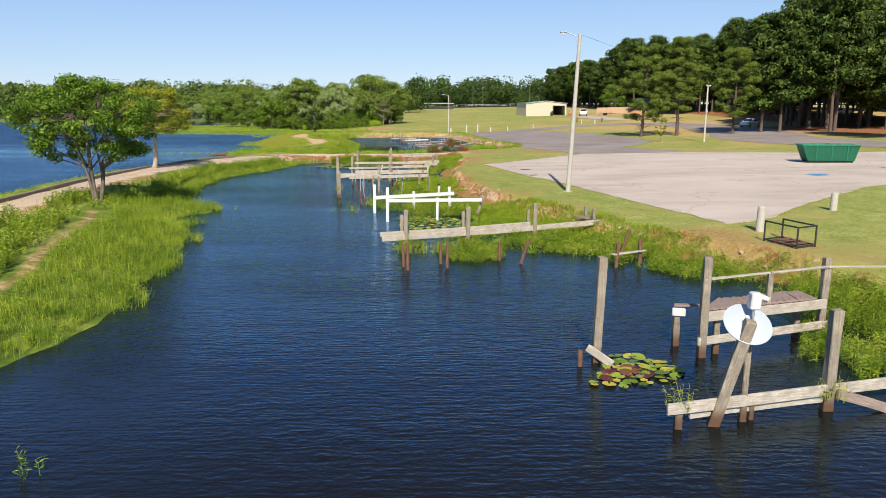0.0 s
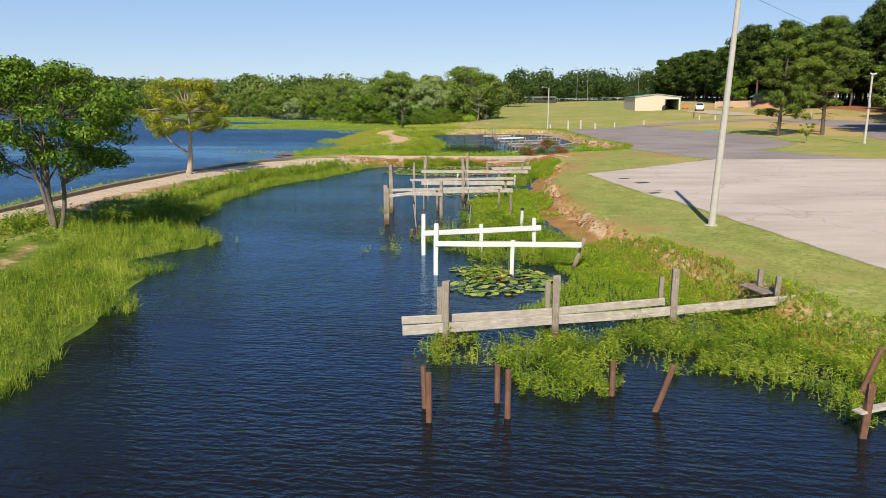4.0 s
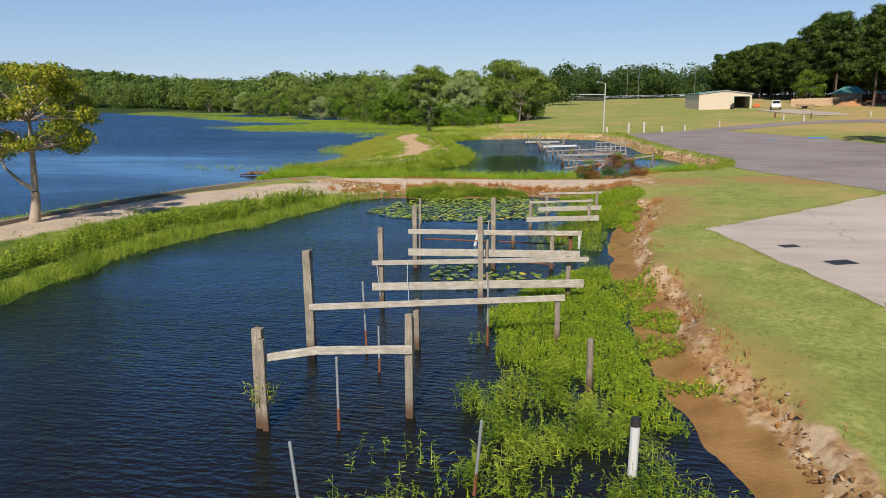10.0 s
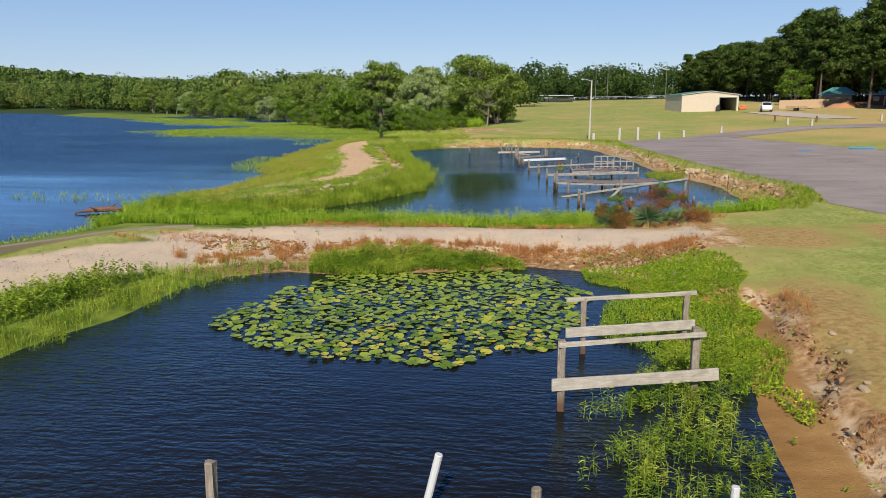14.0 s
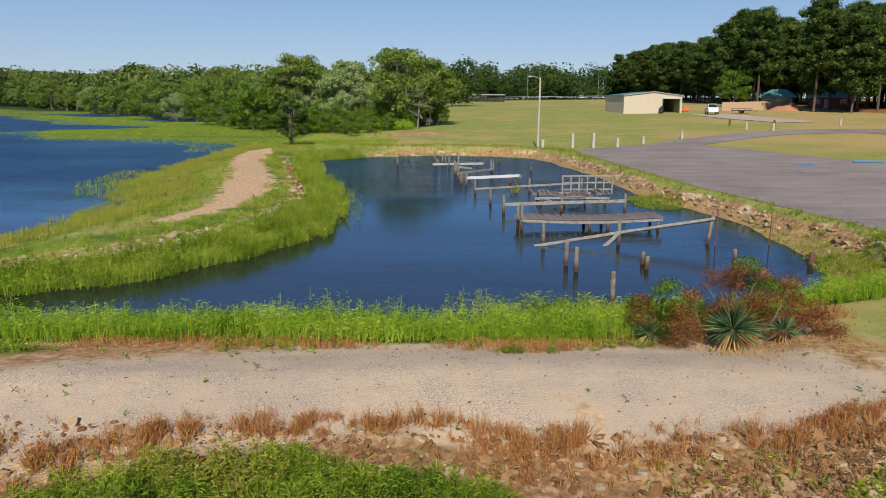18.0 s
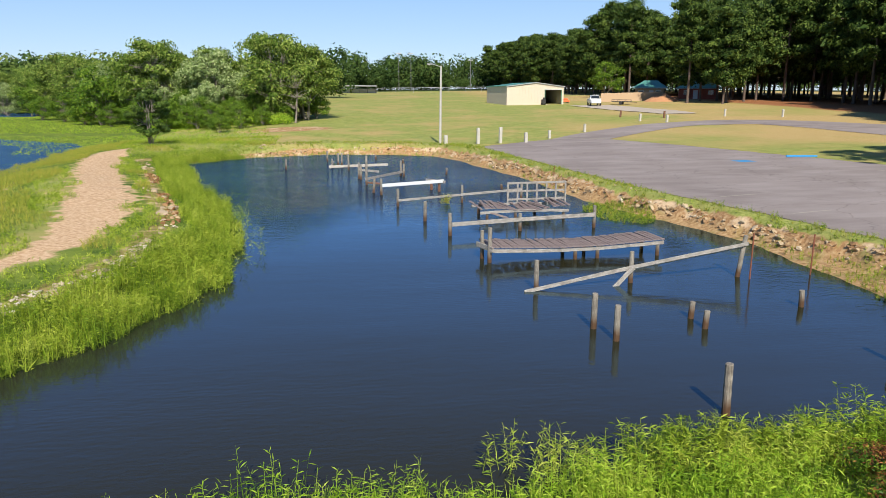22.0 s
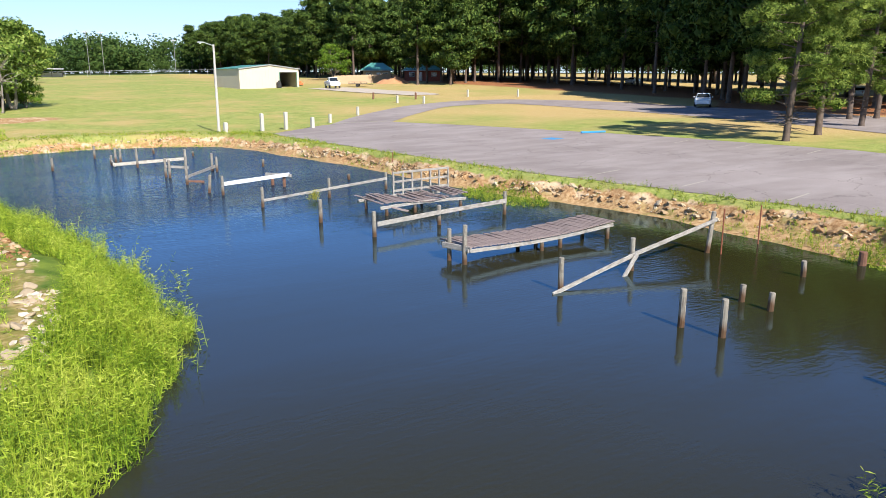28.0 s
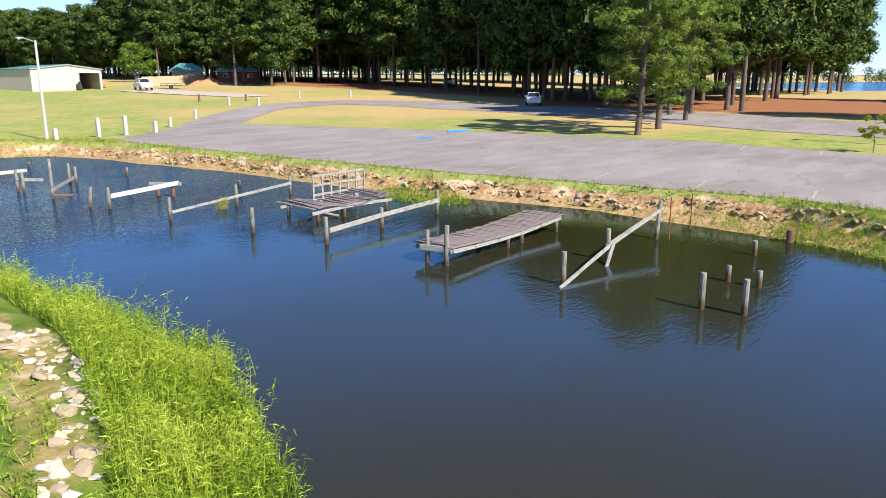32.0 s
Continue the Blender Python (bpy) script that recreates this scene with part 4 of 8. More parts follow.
# white painted slips
slip = empty("white_boat_slip", (0, 0, 0), "white painted boat slip rail on posts", "rail", "white slip rails")
post(-2.18, 31.49, 1.52, slip, 0.13, (0.02, 0), -0.5, M_WHITE)
post(0.02, 31.75, 1.03, slip, 0.12, (0.05, 0), -0.5, M_WHITE)
post(1.75, 32.25, 1.06, slip, 0.10, (0.36, -0.05), -0.3, M_POST, "brace", label="leaning grey board")
beam((-2.2, 31.42, 0.94), (2.0, 31.95, 0.90), slip, 0.05, 0.15, M_WHITE)
slip = empty("white_boat_slip", (0, 0, 0), "white painted boat slip rail with three posts among weeds", "rail", "white slip rails")
post(-2.98, 34.22, 1.36, slip, 0.13, (0, 0), -0.5, M_WHITE)
post(-1.12, 34.75, 0.98, slip, 0.12, (0, 0), -0.5, M_WHITE)
post(0.62, 35.35, 1.13, slip, 0.12, (-0.02, 0), -0.5, M_WHITE)
beam((-3.0, 34.14, 0.74), (0.85, 35.33, 0.80), slip, 0.05, 0.17, M_WHITE)


def slip_frame(label, posts, beams):
    t = empty("boat_slip", (0, 0, 0), label, "pier", "slip frames")
    for x, y, h, w in posts:
        post(x, y, h, t, w, (rng_d.uniform(-0.03, 0.03), rng_d.uniform(-0.03, 0.03)))
    for a, b, h in beams:
        beam(a, b, t, 0.05, h)
    return t


t = slip_frame("low grey slip frame with a double post and one rail", [(-5.54, 40.31, 1.62, 0.15), (-5.42, 40.2, 1.5, 0.1), (-3.31, 41.06, 1.74, 0.13)],
               [((-5.45, 40.25, 1.16), (-4.6, 40.55, 1.25), 0.12), ((-4.65, 40.53, 1.24), (-3.25, 41.0, 1.18), 0.13)])
SNAGS = [(t, -5.52, 40.28, 0.40, 40), (pier, 6.4, 11.05, 0.22, 45), (pier, 3.74, 10.40, 0.30, 12)]
slip_frame("grey slip frame with a tall post and one long rail", [(-5.97, 43.6, 2.16, 0.17), (-3.93, 44.29, 1.06, 0.11), (-1.1, 45.1, 0.98, 0.11)],
           [((-5.95, 43.5, 1.02), (-0.95, 45.05, 1.03), 0.13)])
t = slip_frame("grey slip frame with two long double rails", [(-5.55, 47.4, 1.98, 0.12), (-3.1, 47.86, 2.24, 0.13), (-0.95, 48.6, 1.15, 0.12), (-3.0, 48.3, 1.5, 0.08)],
           [((-5.75, 47.25, 1.10), (-0.45, 48.5, 1.12), 0.12), ((-5.75, 47.22, 0.50), (-3.15, 47.82, 0.50), 0.2), ((-3.15, 47.80, 0.52), (-0.55, 48.45, 0.50), 0.2)])
put("rope", rod((-4.86, 47.33, 1.12), (-4.84, 47.30, 0.05), 0.008, 0.007, 6, 5, 0.012, rng_d), M_WHITE, t, "frayed white rope")
put("rope", rod((-5.62, 47.25, 1.05), (-5.55, 47.2, 0.28), 0.008, 0.007, 6, 5, 0.012, rng_d), M_WHITE, t, "frayed white rope")
t = slip_frame("grey slip frame with wide lower rail and rusty rods", [(-5.65, 51.6, 1.95, 0.14), (-3.26, 51.85, 2.19, 0.14), (-1.5, 52.11, 1.23, 0.13), (-5.72, 52.6, 2.0, 0.08)],
               [((-5.85, 51.52, 1.14), (-3.3, 51.78, 1.13), 0.15), ((-3.3, 51.78, 1.13), (-0.62, 52.12, 1.12), 0.15), ((-5.85, 51.5, 0.5), (-3.2, 51.75, 0.5), 0.22), ((-3.2, 51.75, 0.5), (-0.65, 52.08, 0.48), 0.22)])
post(-0.95, 52.28, 1.03, t, 0.10, (0, 0), -0.6, M_RUST)
put("board", bar((-3.5, 52.0, -0.2), (-3.34, 52.0, 1.45), 0.04, 0.12, 0.006), M_BOARD, t)
for z in (0.98, 0.72):
    put("rod", rod((-5.6, 52.6, z), (-1.0, 52.5, z - 0.03), 0.02), M_RUST, t, "rusty rod")
put("rod", rod((-3.2, 51.9, 0.25), (-1.4, 52.3, 0.08), 0.02), M_RUST, t, "rusty rod")
slip_frame("small grey slip frame of four posts and three rails", [(-2.6, 58.57, 1.21, 0.12), (-0.33, 59.42, 1.24, 0.14), (-2.1, 61.4, 1.17, 0.11), (0.0, 62.1, 1.15, 0.11)],
           [((-2.75, 58.45, 0.48), (0.05, 59.35, 0.46), 0.2), ((-2.45, 61.2, 0.48), (0.2, 62.1, 0.48), 0.2), ((-2.45, 61.25, 1.14), (0.2, 62.15, 1.14), 0.08), ((-2.65, 58.5, 1.14), (-0.2, 59.35, 1.16), 0.08)])

for x, y, h, lx in ((-3.77, 37.6, 1.22, -0.12), (-1.95, 38.9, 1.05, 0.1), (-4.3, 40.4, 1.2, 0.0), (-4.94, 44.02, 1.46, -0.05), (-2.52, 44.73, 1.46, 0.0), (-4.35, 42.9, 0.9, 0.0)):
    t = empty("steel_stake", (x, y, 0), "thin grey steel stake rusted at the waterline", "stake", "steel stakes")
    put("shaft", rod((-lx * 0.4, 0, -0.5), (lx, 0, h), 0.022, 0.02, 8), M_GALV, t)
    put("rust_collar", rod((-0.02 * lx, 0, -0.1), (0.3 * lx, 0, h * 0.3), 0.026, 0.024, 8), M_RUST, t, "rusted lower end")
t = empty("vent_pipe", (0.1, 39.79, 0), "white plastic pipe with a black cap", "pipe")
put("shaft", rod((0, 0, -0.4), (0.02, 0, 0.74), 0.065), M_WHITE, t)
put("cap", rod((0.02, 0, 0.73), (0.02, 0, 0.84), 0.072, 0.068), M_BLACK, t, "black cap")
t = empty("plastic_pipe", (-4.32, 55.25, 0), "white plastic pipe leaning out of the water", "pipe", "plastic pipes")
put("shaft", rod((-0.1, 0, -0.4), (0.19, 0, 0.82), 0.05), M_WHITE, t)
t = empty("plastic_pipe", (-0.7, 55.31, 0), "white plastic pipe standing among weeds", "pipe", "plastic pipes")
put("shaft", rod((0, 0, -0.4), (0.02, 0, 0.62), 0.05), M_WHITE, t)
single(-2.96, 55.15, 0.52, 0.13)
single(-0.45, 42.62, 0.98, 0.12, (0, 0), "grey timber post standing among creeping weeds")
single(-3.97, 37.6, 0.27, 0.13, (0, 0), "short worn stub in the water")

# ---- north basin ----
for x, y, h in ((-0.57, 78.55, 0.88), (-1.19, 83.05, 0.81), (-0.99, 82.21, 0.78), (1.32, 83.47, 0.40), (1.28, 82.72, 0.41), (4.45, 83.97, 0.42), (-3.25, 97.1, 0.81), (0.18, 114.1, 0.42),
                (2.08, 106.5, 0.28), (-3.76, 125.1, 0.38), (-6.68, 120.8, 0.87), (-6.43, 120.6, 0.87), (-10.2, 118.3, 0.72), (-1.9, 122, 0.3)):
    single(x, y, h, 0.14, (rng_d.uniform(-0.03, 0.03), 0), "round weathered pile standing in the basin", material=M_PILE)
single(3.9, 80.3, 0.62, 0.15, (0, 0), "round weathered pile beside the reeds of the cross bank", material=M_PILE)
single(6.84, 83.8, 0.38, 0.22, (0, 0), "thick dark pile stump near the clay bank", material=M_ROT)
for x, y, h in ((4.68, 86.62, 1.32), (6.7, 86.85, 1.19), (5.6, 108.5, 1.0), (2.7, 130.2, 1.6)):
    t = empty("steel_stake", (x, y, 0), "thin rusty steel stake at the bank", "stake", "steel stakes")
    put("shaft", rod((0, 0, -0.4), (0.02, 0.02, h), 0.022, 0.02, 8), M_RUST, t)
t = empty("boat_slip", (0, 0, 0), "broken grey slip rail sagging into the water", "rail", "slip rails")
post(-1.6, 86.28, 0.82, t, 0.135, material=M_PILE, round_=True)
post(1.2, 86.72, 0.88, t, 0.135, material=M_PILE, round_=True)
post(4.5, 86.95, 1.2, t, 0.135, (0.16, 0), material=M_PILE, round_=True)
beam((-1.95, 86.15, 0.0), (1.2, 86.62, 0.46), t, 0.05, 0.10, M_RAIL)
beam((1.1, 86.6, 0.45), (4.7, 86.85, 0.98), t, 0.05, 0.10, M_RAIL)
beam((1.1, 86.72, 0.40), (4.65, 86.95, 0.90), t, 0.05, 0.1, M_RAIL)
beam((0.6, 86.4, -0.05), (1.2, 86.55, 0.47), t, 0.06, 0.12, M_RAIL, "brace")


def deck(label, p0, p1, width, z0, z1, n_planks, skew=0.0, sag=0.0):
    """A plank dock from p0 to p1, its boards laid across two stringers."""
    t = empty("dock", (0, 0, 0), label, "dock", "docks")
    a, c = Vector((*p0, z0)), Vector((*p1, z1))
    along = (c - a).normalized()
    side = Vector((-along.y, along.x, 0)).normalized()
    for s in (0.0, width):
        q = side * s
        for i in range(5):
            e0, e1 = (a + q + (c - a) * f - UP * (0.09 + sag * math.sin(math.pi * f)) for f in ((i - 0.02) / 5, (i + 1) / 5))
            beam(e0, e1, t, 0.045, 0.11, M_RAIL, "stringer")
    ln = (c - a).length
    for i in range(n_planks):
        f = (i + 0.5) / n_planks
        p = a + along * ln * f + UP * (0.02 + (0.04 + 0.05 * f) * math.sin(f * 7 + 1) * skew - sag * math.sin(math.pi * f))
        o = along * rng_d.uniform(-0.5, 0.5) * (0.05 + skew * 0.5)
        beam(p - side * 0.08 + o * 0.2, p + side * (width + 0.08) + o + UP * rng_d.uniform(-0.012, 0.012) * (1 + 3 * skew), t, rng_d.uniform(0.84, 0.95) * ln / n_planks, 0.032, M_OLDDECK, "plank")
    return t, a, along, side, ln


t, a, along, side, ln = deck("low plank dock with curling grey-brown boards", (-2.15, 89.42), (3.6, 89.85), 1.2, 0.48, 0.52, 42, 0.1, 0.09)
post(-2.16, 89.57, 1.09, t, 0.135, material=M_PILE, round_=True)
post(-2.28, 90.17, 0.9, t, 0.125, material=M_PILE, round_=True)
for f in (0.48, 0.61, 0.97):
    for s in (0.05, 1.1):
        p = a + along * ln * f + side * s
        post(p.x, p.y, 0.42, t, 0.125, material=M_PILE, round_=True)
put("end_beam", bar((-2.42, 90.3, 0.44), (-2.1, 89.35, 0.44), 0.06, 0.16, 0.01), M_RAIL, t, "pale end beam")
t = empty("boat_slip", (0, 0, 0), "grey slip rail on three round posts", "rail", "slip rails")
for x, y, h in ((-2.71, 93.97, 0.83), (0.06, 94.55, 0.68), (3.11, 94.9, 0.86)):
    post(x, y, h, t, 0.135, material=M_PILE, round_=True)
beam((-2.65, 93.87, 0.42), (0.1, 94.45, 0.46), t, 0.05, 0.15, M_RAIL)
beam((0.05, 94.43, 0.46), (3.1, 94.8, 0.52), t, 0.05, 0.15, M_RAIL)
t, a, along, side, ln = deck("collapsed plank dock with a grey railing", (-1.0, 96.9), (2.75, 96.95), 1.9, 0.40, 0.44, 30, 1.4, -0.05)
for f, s in ((0.08, 0.1), (0.08, 1.8), (0.4, 0.1), (0.75, 1.8), (0.95, 0.1)):
    p = a + along * ln * f + side * s
    post(p.x, p.y, 0.34, t, 0.125, material=M_PILE, round_=True)
rail_a, rail_b = a + side * 2.05 + along * 1.65, a + side * 2.15 + along * (ln + 0.55)
for z in (0.12, 0.48, 0.84):
    beam(rail_a + UP * z, rail_b + UP * z, t, 0.045, 0.085, M_RAIL, "rail")
for i in range(7):
    p = rail_a.lerp(rail_b, i / 6)
    post(p.x, p.y, 1.30, t, 0.07, (0, 0), 0.3, M_RAIL, "baluster")
beam(a + along * 0.4 - UP * 0.08, a + along * 1.15 - UP * 0.32, t, 0.05, 0.07, M_OLDDECK, "brace")
t = empty("boat_slip", (0, 0, 0), "thin grey slip rail on three posts with caught weeds", "rail", "slip rails")
for x, y, h in ((-4.02, 101.14, 0.8), (-0.9, 101.9, 0.84), (2.21, 102.73, 0.77)):
    post(x, y, h, t, 0.125, material=M_PILE, round_=True)
beam((-4.0, 101.05, 0.28), (-0.9, 101.8, 0.40), t, 0.05, 0.10, M_RAIL)
beam((-0.9, 101.8, 0.40), (2.2, 102.63, 0.50), t, 0.05, 0.11, M_RAIL)
SNAGS.append((t, -1.75, 101.55, 0.02, 60))
t = empty("white_boat_slip", (0, 0, 0), "pale painted slip rail ending in a dark block", "rail", "white slip rails")
post(-4.55, 104.93, 0.84, t, 0.125, material=M_PILE, round_=True)
post(-4.9, 105.9, 0.80, t, 0.13, (0.06, -0.1), round_=True)
post(-1.43, 106.0, 0.45, t, 0.16, material=M_ROT, round_=True)
post(-1.75, 106.7, 0.45, t, 0.16, material=M_ROT, round_=True)
beam((-4.5, 104.83, 0.50), (-1.2, 105.9, 0.56), t, 0.06, 0.17, M_WHITE)
beam((-2.0, 106.9, 0.52), (-1.15, 105.8, 0.52), t, 0.10, 0.14, M_RAIL, "end_beam")
t = empty("boat_slip", (0, 0, 0), "ruined grey slip frame with low rails", "pier", "slip frames")
for x, y, h in ((-5.13, 109.07, 1.66), (-5.46, 112.3, 0.98), (-5.35, 111.9, 0.9), (-2.8, 113.6, 0.95), (-2.65, 113.2, 0.8)):
    post(x, y, h, t, 0.135, material=M_PILE, round_=True)
beam((-5.2, 109.0, 0.35), (-2.7, 113.3, 0.28), t, 0.05, 0.14, M_RAIL)
beam((-5.45, 112.2, 0.55), (-4.2, 112.9, 0.35), t, 0.05, 0.13, M_RAIL)
beam((-5.1, 109.1, 0.15), (-4.3, 109.3, 0.05), t, 0.12, 0.10, M_ROT, "brace")
t = empty("boat_slip", (0, 0, 0), "low worn slip frame at the basin's far end", "pier", "slip frames")
for x, y, h in ((-6.0, 117.4, 1.08), (-7.49, 123.83, 0.81), (-7.1, 119.3, 0.6)):
    post(x, y, h, t, 0.135, material=M_PILE, round_=True)
beam((-7.3, 117.2, 0.26), (-3.3, 117.9, 0.3), t, 0.06, 0.17)
beam((-7.2, 117.1, 0.22), (-7.0, 120.9, 0.22), t, 0.06, 0.15)
# ---- plants ----
def cloud_mesh(name, verts, faces_n, material, label="", category="", kind="stuff"):
    """One mesh of separate four-cornered leaves; verts: (leaves, 4, 3)."""
    me = bpy.data.meshes.new(name)
    k = len(verts)
    me.vertices.add(k * 4)
    me.vertices.foreach_set("co", np.ascontiguousarray(verts, np.float32).ravel())
    me.loops.add(k * 4)
    me.loops.foreach_set("vertex_index", np.arange(k * 4, dtype=np.int32))
    me.polygons.add(k)
    me.polygons.foreach_set("loop_start", np.arange(0, k * 4, 4, dtype=np.int32))
    me.update()
    me.materials.append(material)
    if faces_n:
        return me
    return tagged(new(name, me), label, category, kind=kind)


def leaves(p, d, length, width, rs, face=None):
    """Pointed leaves: from p along d, turned at random or roughly facing the given way; arrays of n rows."""
    n_ = len(p)
    s = np.cross(d, rs.normal(size=(n_, 3)) if face is None else face + rs.normal(size=(n_, 3)) * 0.35)
    s /= np.linalg.norm(s, axis=1, keepdims=True) + 1e-9
    length, width = np.reshape(length, (-1, 1)), np.reshape(width, (-1, 1))
    mid = p + d * length * 0.45
    tip = p + d * length - np.array([[0, 0, 1.0]]) * length * 0.12
    return np.stack([p, mid + s * width / 2, tip, mid - s * width / 2], 1)


def scatter(rs, box, n_try, keep):
    x, y = rs.uniform(box[0], box[1], n_try), rs.uniform(box[2], box[3], n_try)
    k = keep(x, y)
    return x[k], y[k]


def stems(rs, x, y, h, n_leaf, leaf, slim=0.2, lean=0.25, droop=0.3, base=None):
    """Leafy stems: a thin stalk and narrow leaves up along it."""
    n_ = len(x)
    z0 = np.maximum(floor_at(x, y), -0.05) if base is None else base
    b0 = np.stack([x, y, z0], 1)
    hh = h * rs.uniform(0.6, 1.15, n_) * (1 + 0.30 * lump(x, y, 0.28, 9) + 0.16 * lump(x, y, 0.9, 4))
    az = rs.uniform(0, 2 * np.pi, n_)
    ln = np.stack([np.cos(az), np.sin(az), np.zeros(n_)], 1) * (hh * lean * rs.uniform(0.2, 1.2, n_))[:, None]
    top = b0 + ln + np.stack([np.zeros(n_), np.zeros(n_), hh], 1)
    side = np.stack([-np.sin(az), np.cos(az), np.zeros(n_)], 1) * 0.006
    out = [np.stack([b0 - side, b0 + side, top + side * 0.3, top - side * 0.3], 1)]
    for i in range(n_leaf):
        f = (i + 1.0) / n_leaf * 0.85 + 0.12 + rs.uniform(-0.04, 0.04, n_)
        f = np.clip(f, 0.05, 1.0)[:, None]
        p = b0 + ln * f ** 1.6 + np.array([[0, 0, 1.0]]) * hh[:, None] * f
        a = rs.uniform(0, 2 * np.pi, n_)
        el = rs.uniform(-droop, 0.9, n_)
        d = np.stack([np.cos(a) * np.cos(el), np.sin(a) * np.cos(el), np.sin(el)], 1)
        L_ = leaf * rs.uniform(0.6, 1.3, n_)
        out.append(leaves(p, d, L_, L_ * slim, rs))
    return np.concatenate(out)


def blades(rs, x, y, h, w, lean=0.35, base=None):
    """Grass blades, each a bent narrow leaf."""
    n_ = len(x)
    z0 = np.maximum(floor_at(x, y), -0.05) if base is None else base
    a, el = rs.uniform(0, 2 * np.pi, n_), np.pi / 2 - np.abs(rs.normal(0, lean, n_))
    d = np.stack([np.cos(a) * np.cos(el), np.sin(a) * np.cos(el), np.sin(el)], 1)
    return leaves(np.stack([x, y, z0], 1), d, h * rs.uniform(0.55, 1.2, n_), w * rs.uniform(0.6, 1.3, n_), rs)


def inside(poly):
    return lambda x, y: dist_poly(x, y, poly) < 0.25 * lump(x, y, 0.7)


def sd(poly):
    return lambda x, y: dist_poly(x, y, poly)


d_s, d_n, d_l = sd(SOUTH_BASIN), sd(NORTH_BASIN), sd(LAKE)
rs = np.random.RandomState(3)

# tall leafy weeds in the shallows under the near lot
TALL_A = [(-1.9, 24.6), (-1.5, 24.1), (0, 24.2), (0.6, 23), (1.7, 22.5), (2.6, 23.6), (3.9, 24.3), (4.7, 23.4), (6, 22.3), (7, 20.8), (7.8, 19.6), (9.6, 19.4),
          (8.6, 21.6), (7.3, 24), (6, 26), (4.9, 28.2), (4.0, 28.6), (3.2, 27.2), (1.6, 26.9), (0.6, 26.4), (-0.9, 25.8)]
TALL_B = [(7.0, 13.4), (7.5, 12.5), (8.6, 12.2), (10, 11.6), (12, 11), (11.6, 17), (10.6, 19), (9.3, 19.6), (8.4, 18.6), (8.9, 16.2), (8.0, 15.4)]
TALL_C = [(-2.9, 35.6), (-3.6, 38), (-2.2, 39.6), (-2.3, 42), (-2.3, 44.2), (-1.2, 44), (-0.5, 42.5), (0.5, 40.6), (1.6, 37.5), (2.9, 34.2), (2.6, 33), (1.2, 33), (-1.1, 33.2), (-1.3, 34.4)]
TALL_D = [(-1.2, 54.8), (-2.0, 57), (-2.2, 58.3), (-0.8, 60.5), (-0.4, 63.5), (0.8, 64), (0.7, 60.7), (0.2, 57), (0, 54.8)]
CARPET_A = [(1.0, 29), (1.5, 31.5), (1.3, 33), (2.8, 33.6), (3.6, 32), (4.4, 29.8), (5.2, 27.3), (3.9, 28.6), (3.0, 27.5), (1.4, 27.2), (0.2, 27.2)]
CARPET_B = [(-2.3, 44.0), (-2.8, 47), (-1.9, 49.8), (-0.9, 51.8), (0, 52), (0.3, 48), (0.5, 44), (1.0, 41), (0.1, 41.2), (-0.8, 43.3)]
CARPET_C = [(-0.6, 61), (-1.5, 62.8), (-1.4, 65.4), (-0.3, 66.4), (1.6, 66.6), (3.0, 65.6), (2.4, 62), (1.2, 60.5)]
parts_ = []
for poly, box, n_try, h in ((TALL_A, (-2, 9.7, 19, 29), 11500, 0.36), (TALL_B, (6.8, 12.2, 10.8, 19.8), 5200, 0.5), (TALL_C, (-3.8, 3, 32.8, 44.4), 7600, 0.42), (TALL_D, (-2.4, 1, 54.6, 64.2), 2000, 0.42)):
    x, y = scatter(rs, box, n_try, inside(poly))
    k = (lump(x, y, 0.42, 6) + 0.6 * lump(x, y, 1.1, 1) > np.where(d_s(x, y) < -1.6, -0.12, -0.4)) & (rs.uniform(size=len(x)) < np.where((d_s(x, y) < -3.0) & (y > 32), 0.65, 1.0))
    parts_.append(stems(rs, x[k], y[k], h, 18, 0.105, 0.115, 0.24, 0.4))
for cx, cy, k in ((-4.4, 36.4, 5), (-3.7, 36.7, 7), (-3.2, 36.5, 9), (-2.6, 36.8, 10), (-3.6, 39.6, 6), (-2.9, 39.4, 8), (-2.4, 41.5, 10), (-2.6, 45, 8), (-1.9, 54.5, 9), (-1.5, 55.5, 12), (-2.2, 56.5, 8), (-1.0, 53.6, 8), (-0.4, 53.0, 8), (-3.4, 52.4, 4), (-2.6, 51.8, 4)):
    parts_.append(stems(rs, cx + rs.normal(0, 0.16, k), cy + rs.normal(0, 0.22, k), 0.36, 11, 0.095, 0.15, 0.22))
for cx, cy, k in ((-10.5, 31.0, 22), (-10.2, 31.2, 14), (-10.9, 30.9, 20), (-11.4, 36.2, 14), (-10.9, 35.6, 16), (-10.7, 34.9, 14), (-10.0, 35.4, 3), (-5.0, 34.55, 4), (-4.5, 34.76, 5), (-4.16, 34.94, 7), (-3.86, 34.2, 4), (-5.1, 37.4, 3), (-5.55, 9.1, 7), (-5.9, 8.6, 7), (-6.2, 9.2, 5)):
    parts_.append(stems(rs, cx + rs.normal(0, 0.08, k), cy + rs.normal(0, 0.09, k), 0.36, 11, 0.10, 0.13, 0.25))
x, y = scatter(rs, (5, 13, 13, 30), 9000, lambda x, y: (d_s(x, y) > -0.3) & (d_s(x, y) < 1.25 + 0.3 * lump(x, y, 0.8)) & (rs.uniform(size=len(x)) < 0.8 * (1 - step(24, 30, y)) + 0.25 * lump(x, y, 0.9, 3)))
parts_.append(stems(rs, x, y, 0.32, 12, 0.10, 0.14, 0.4, 0.5))
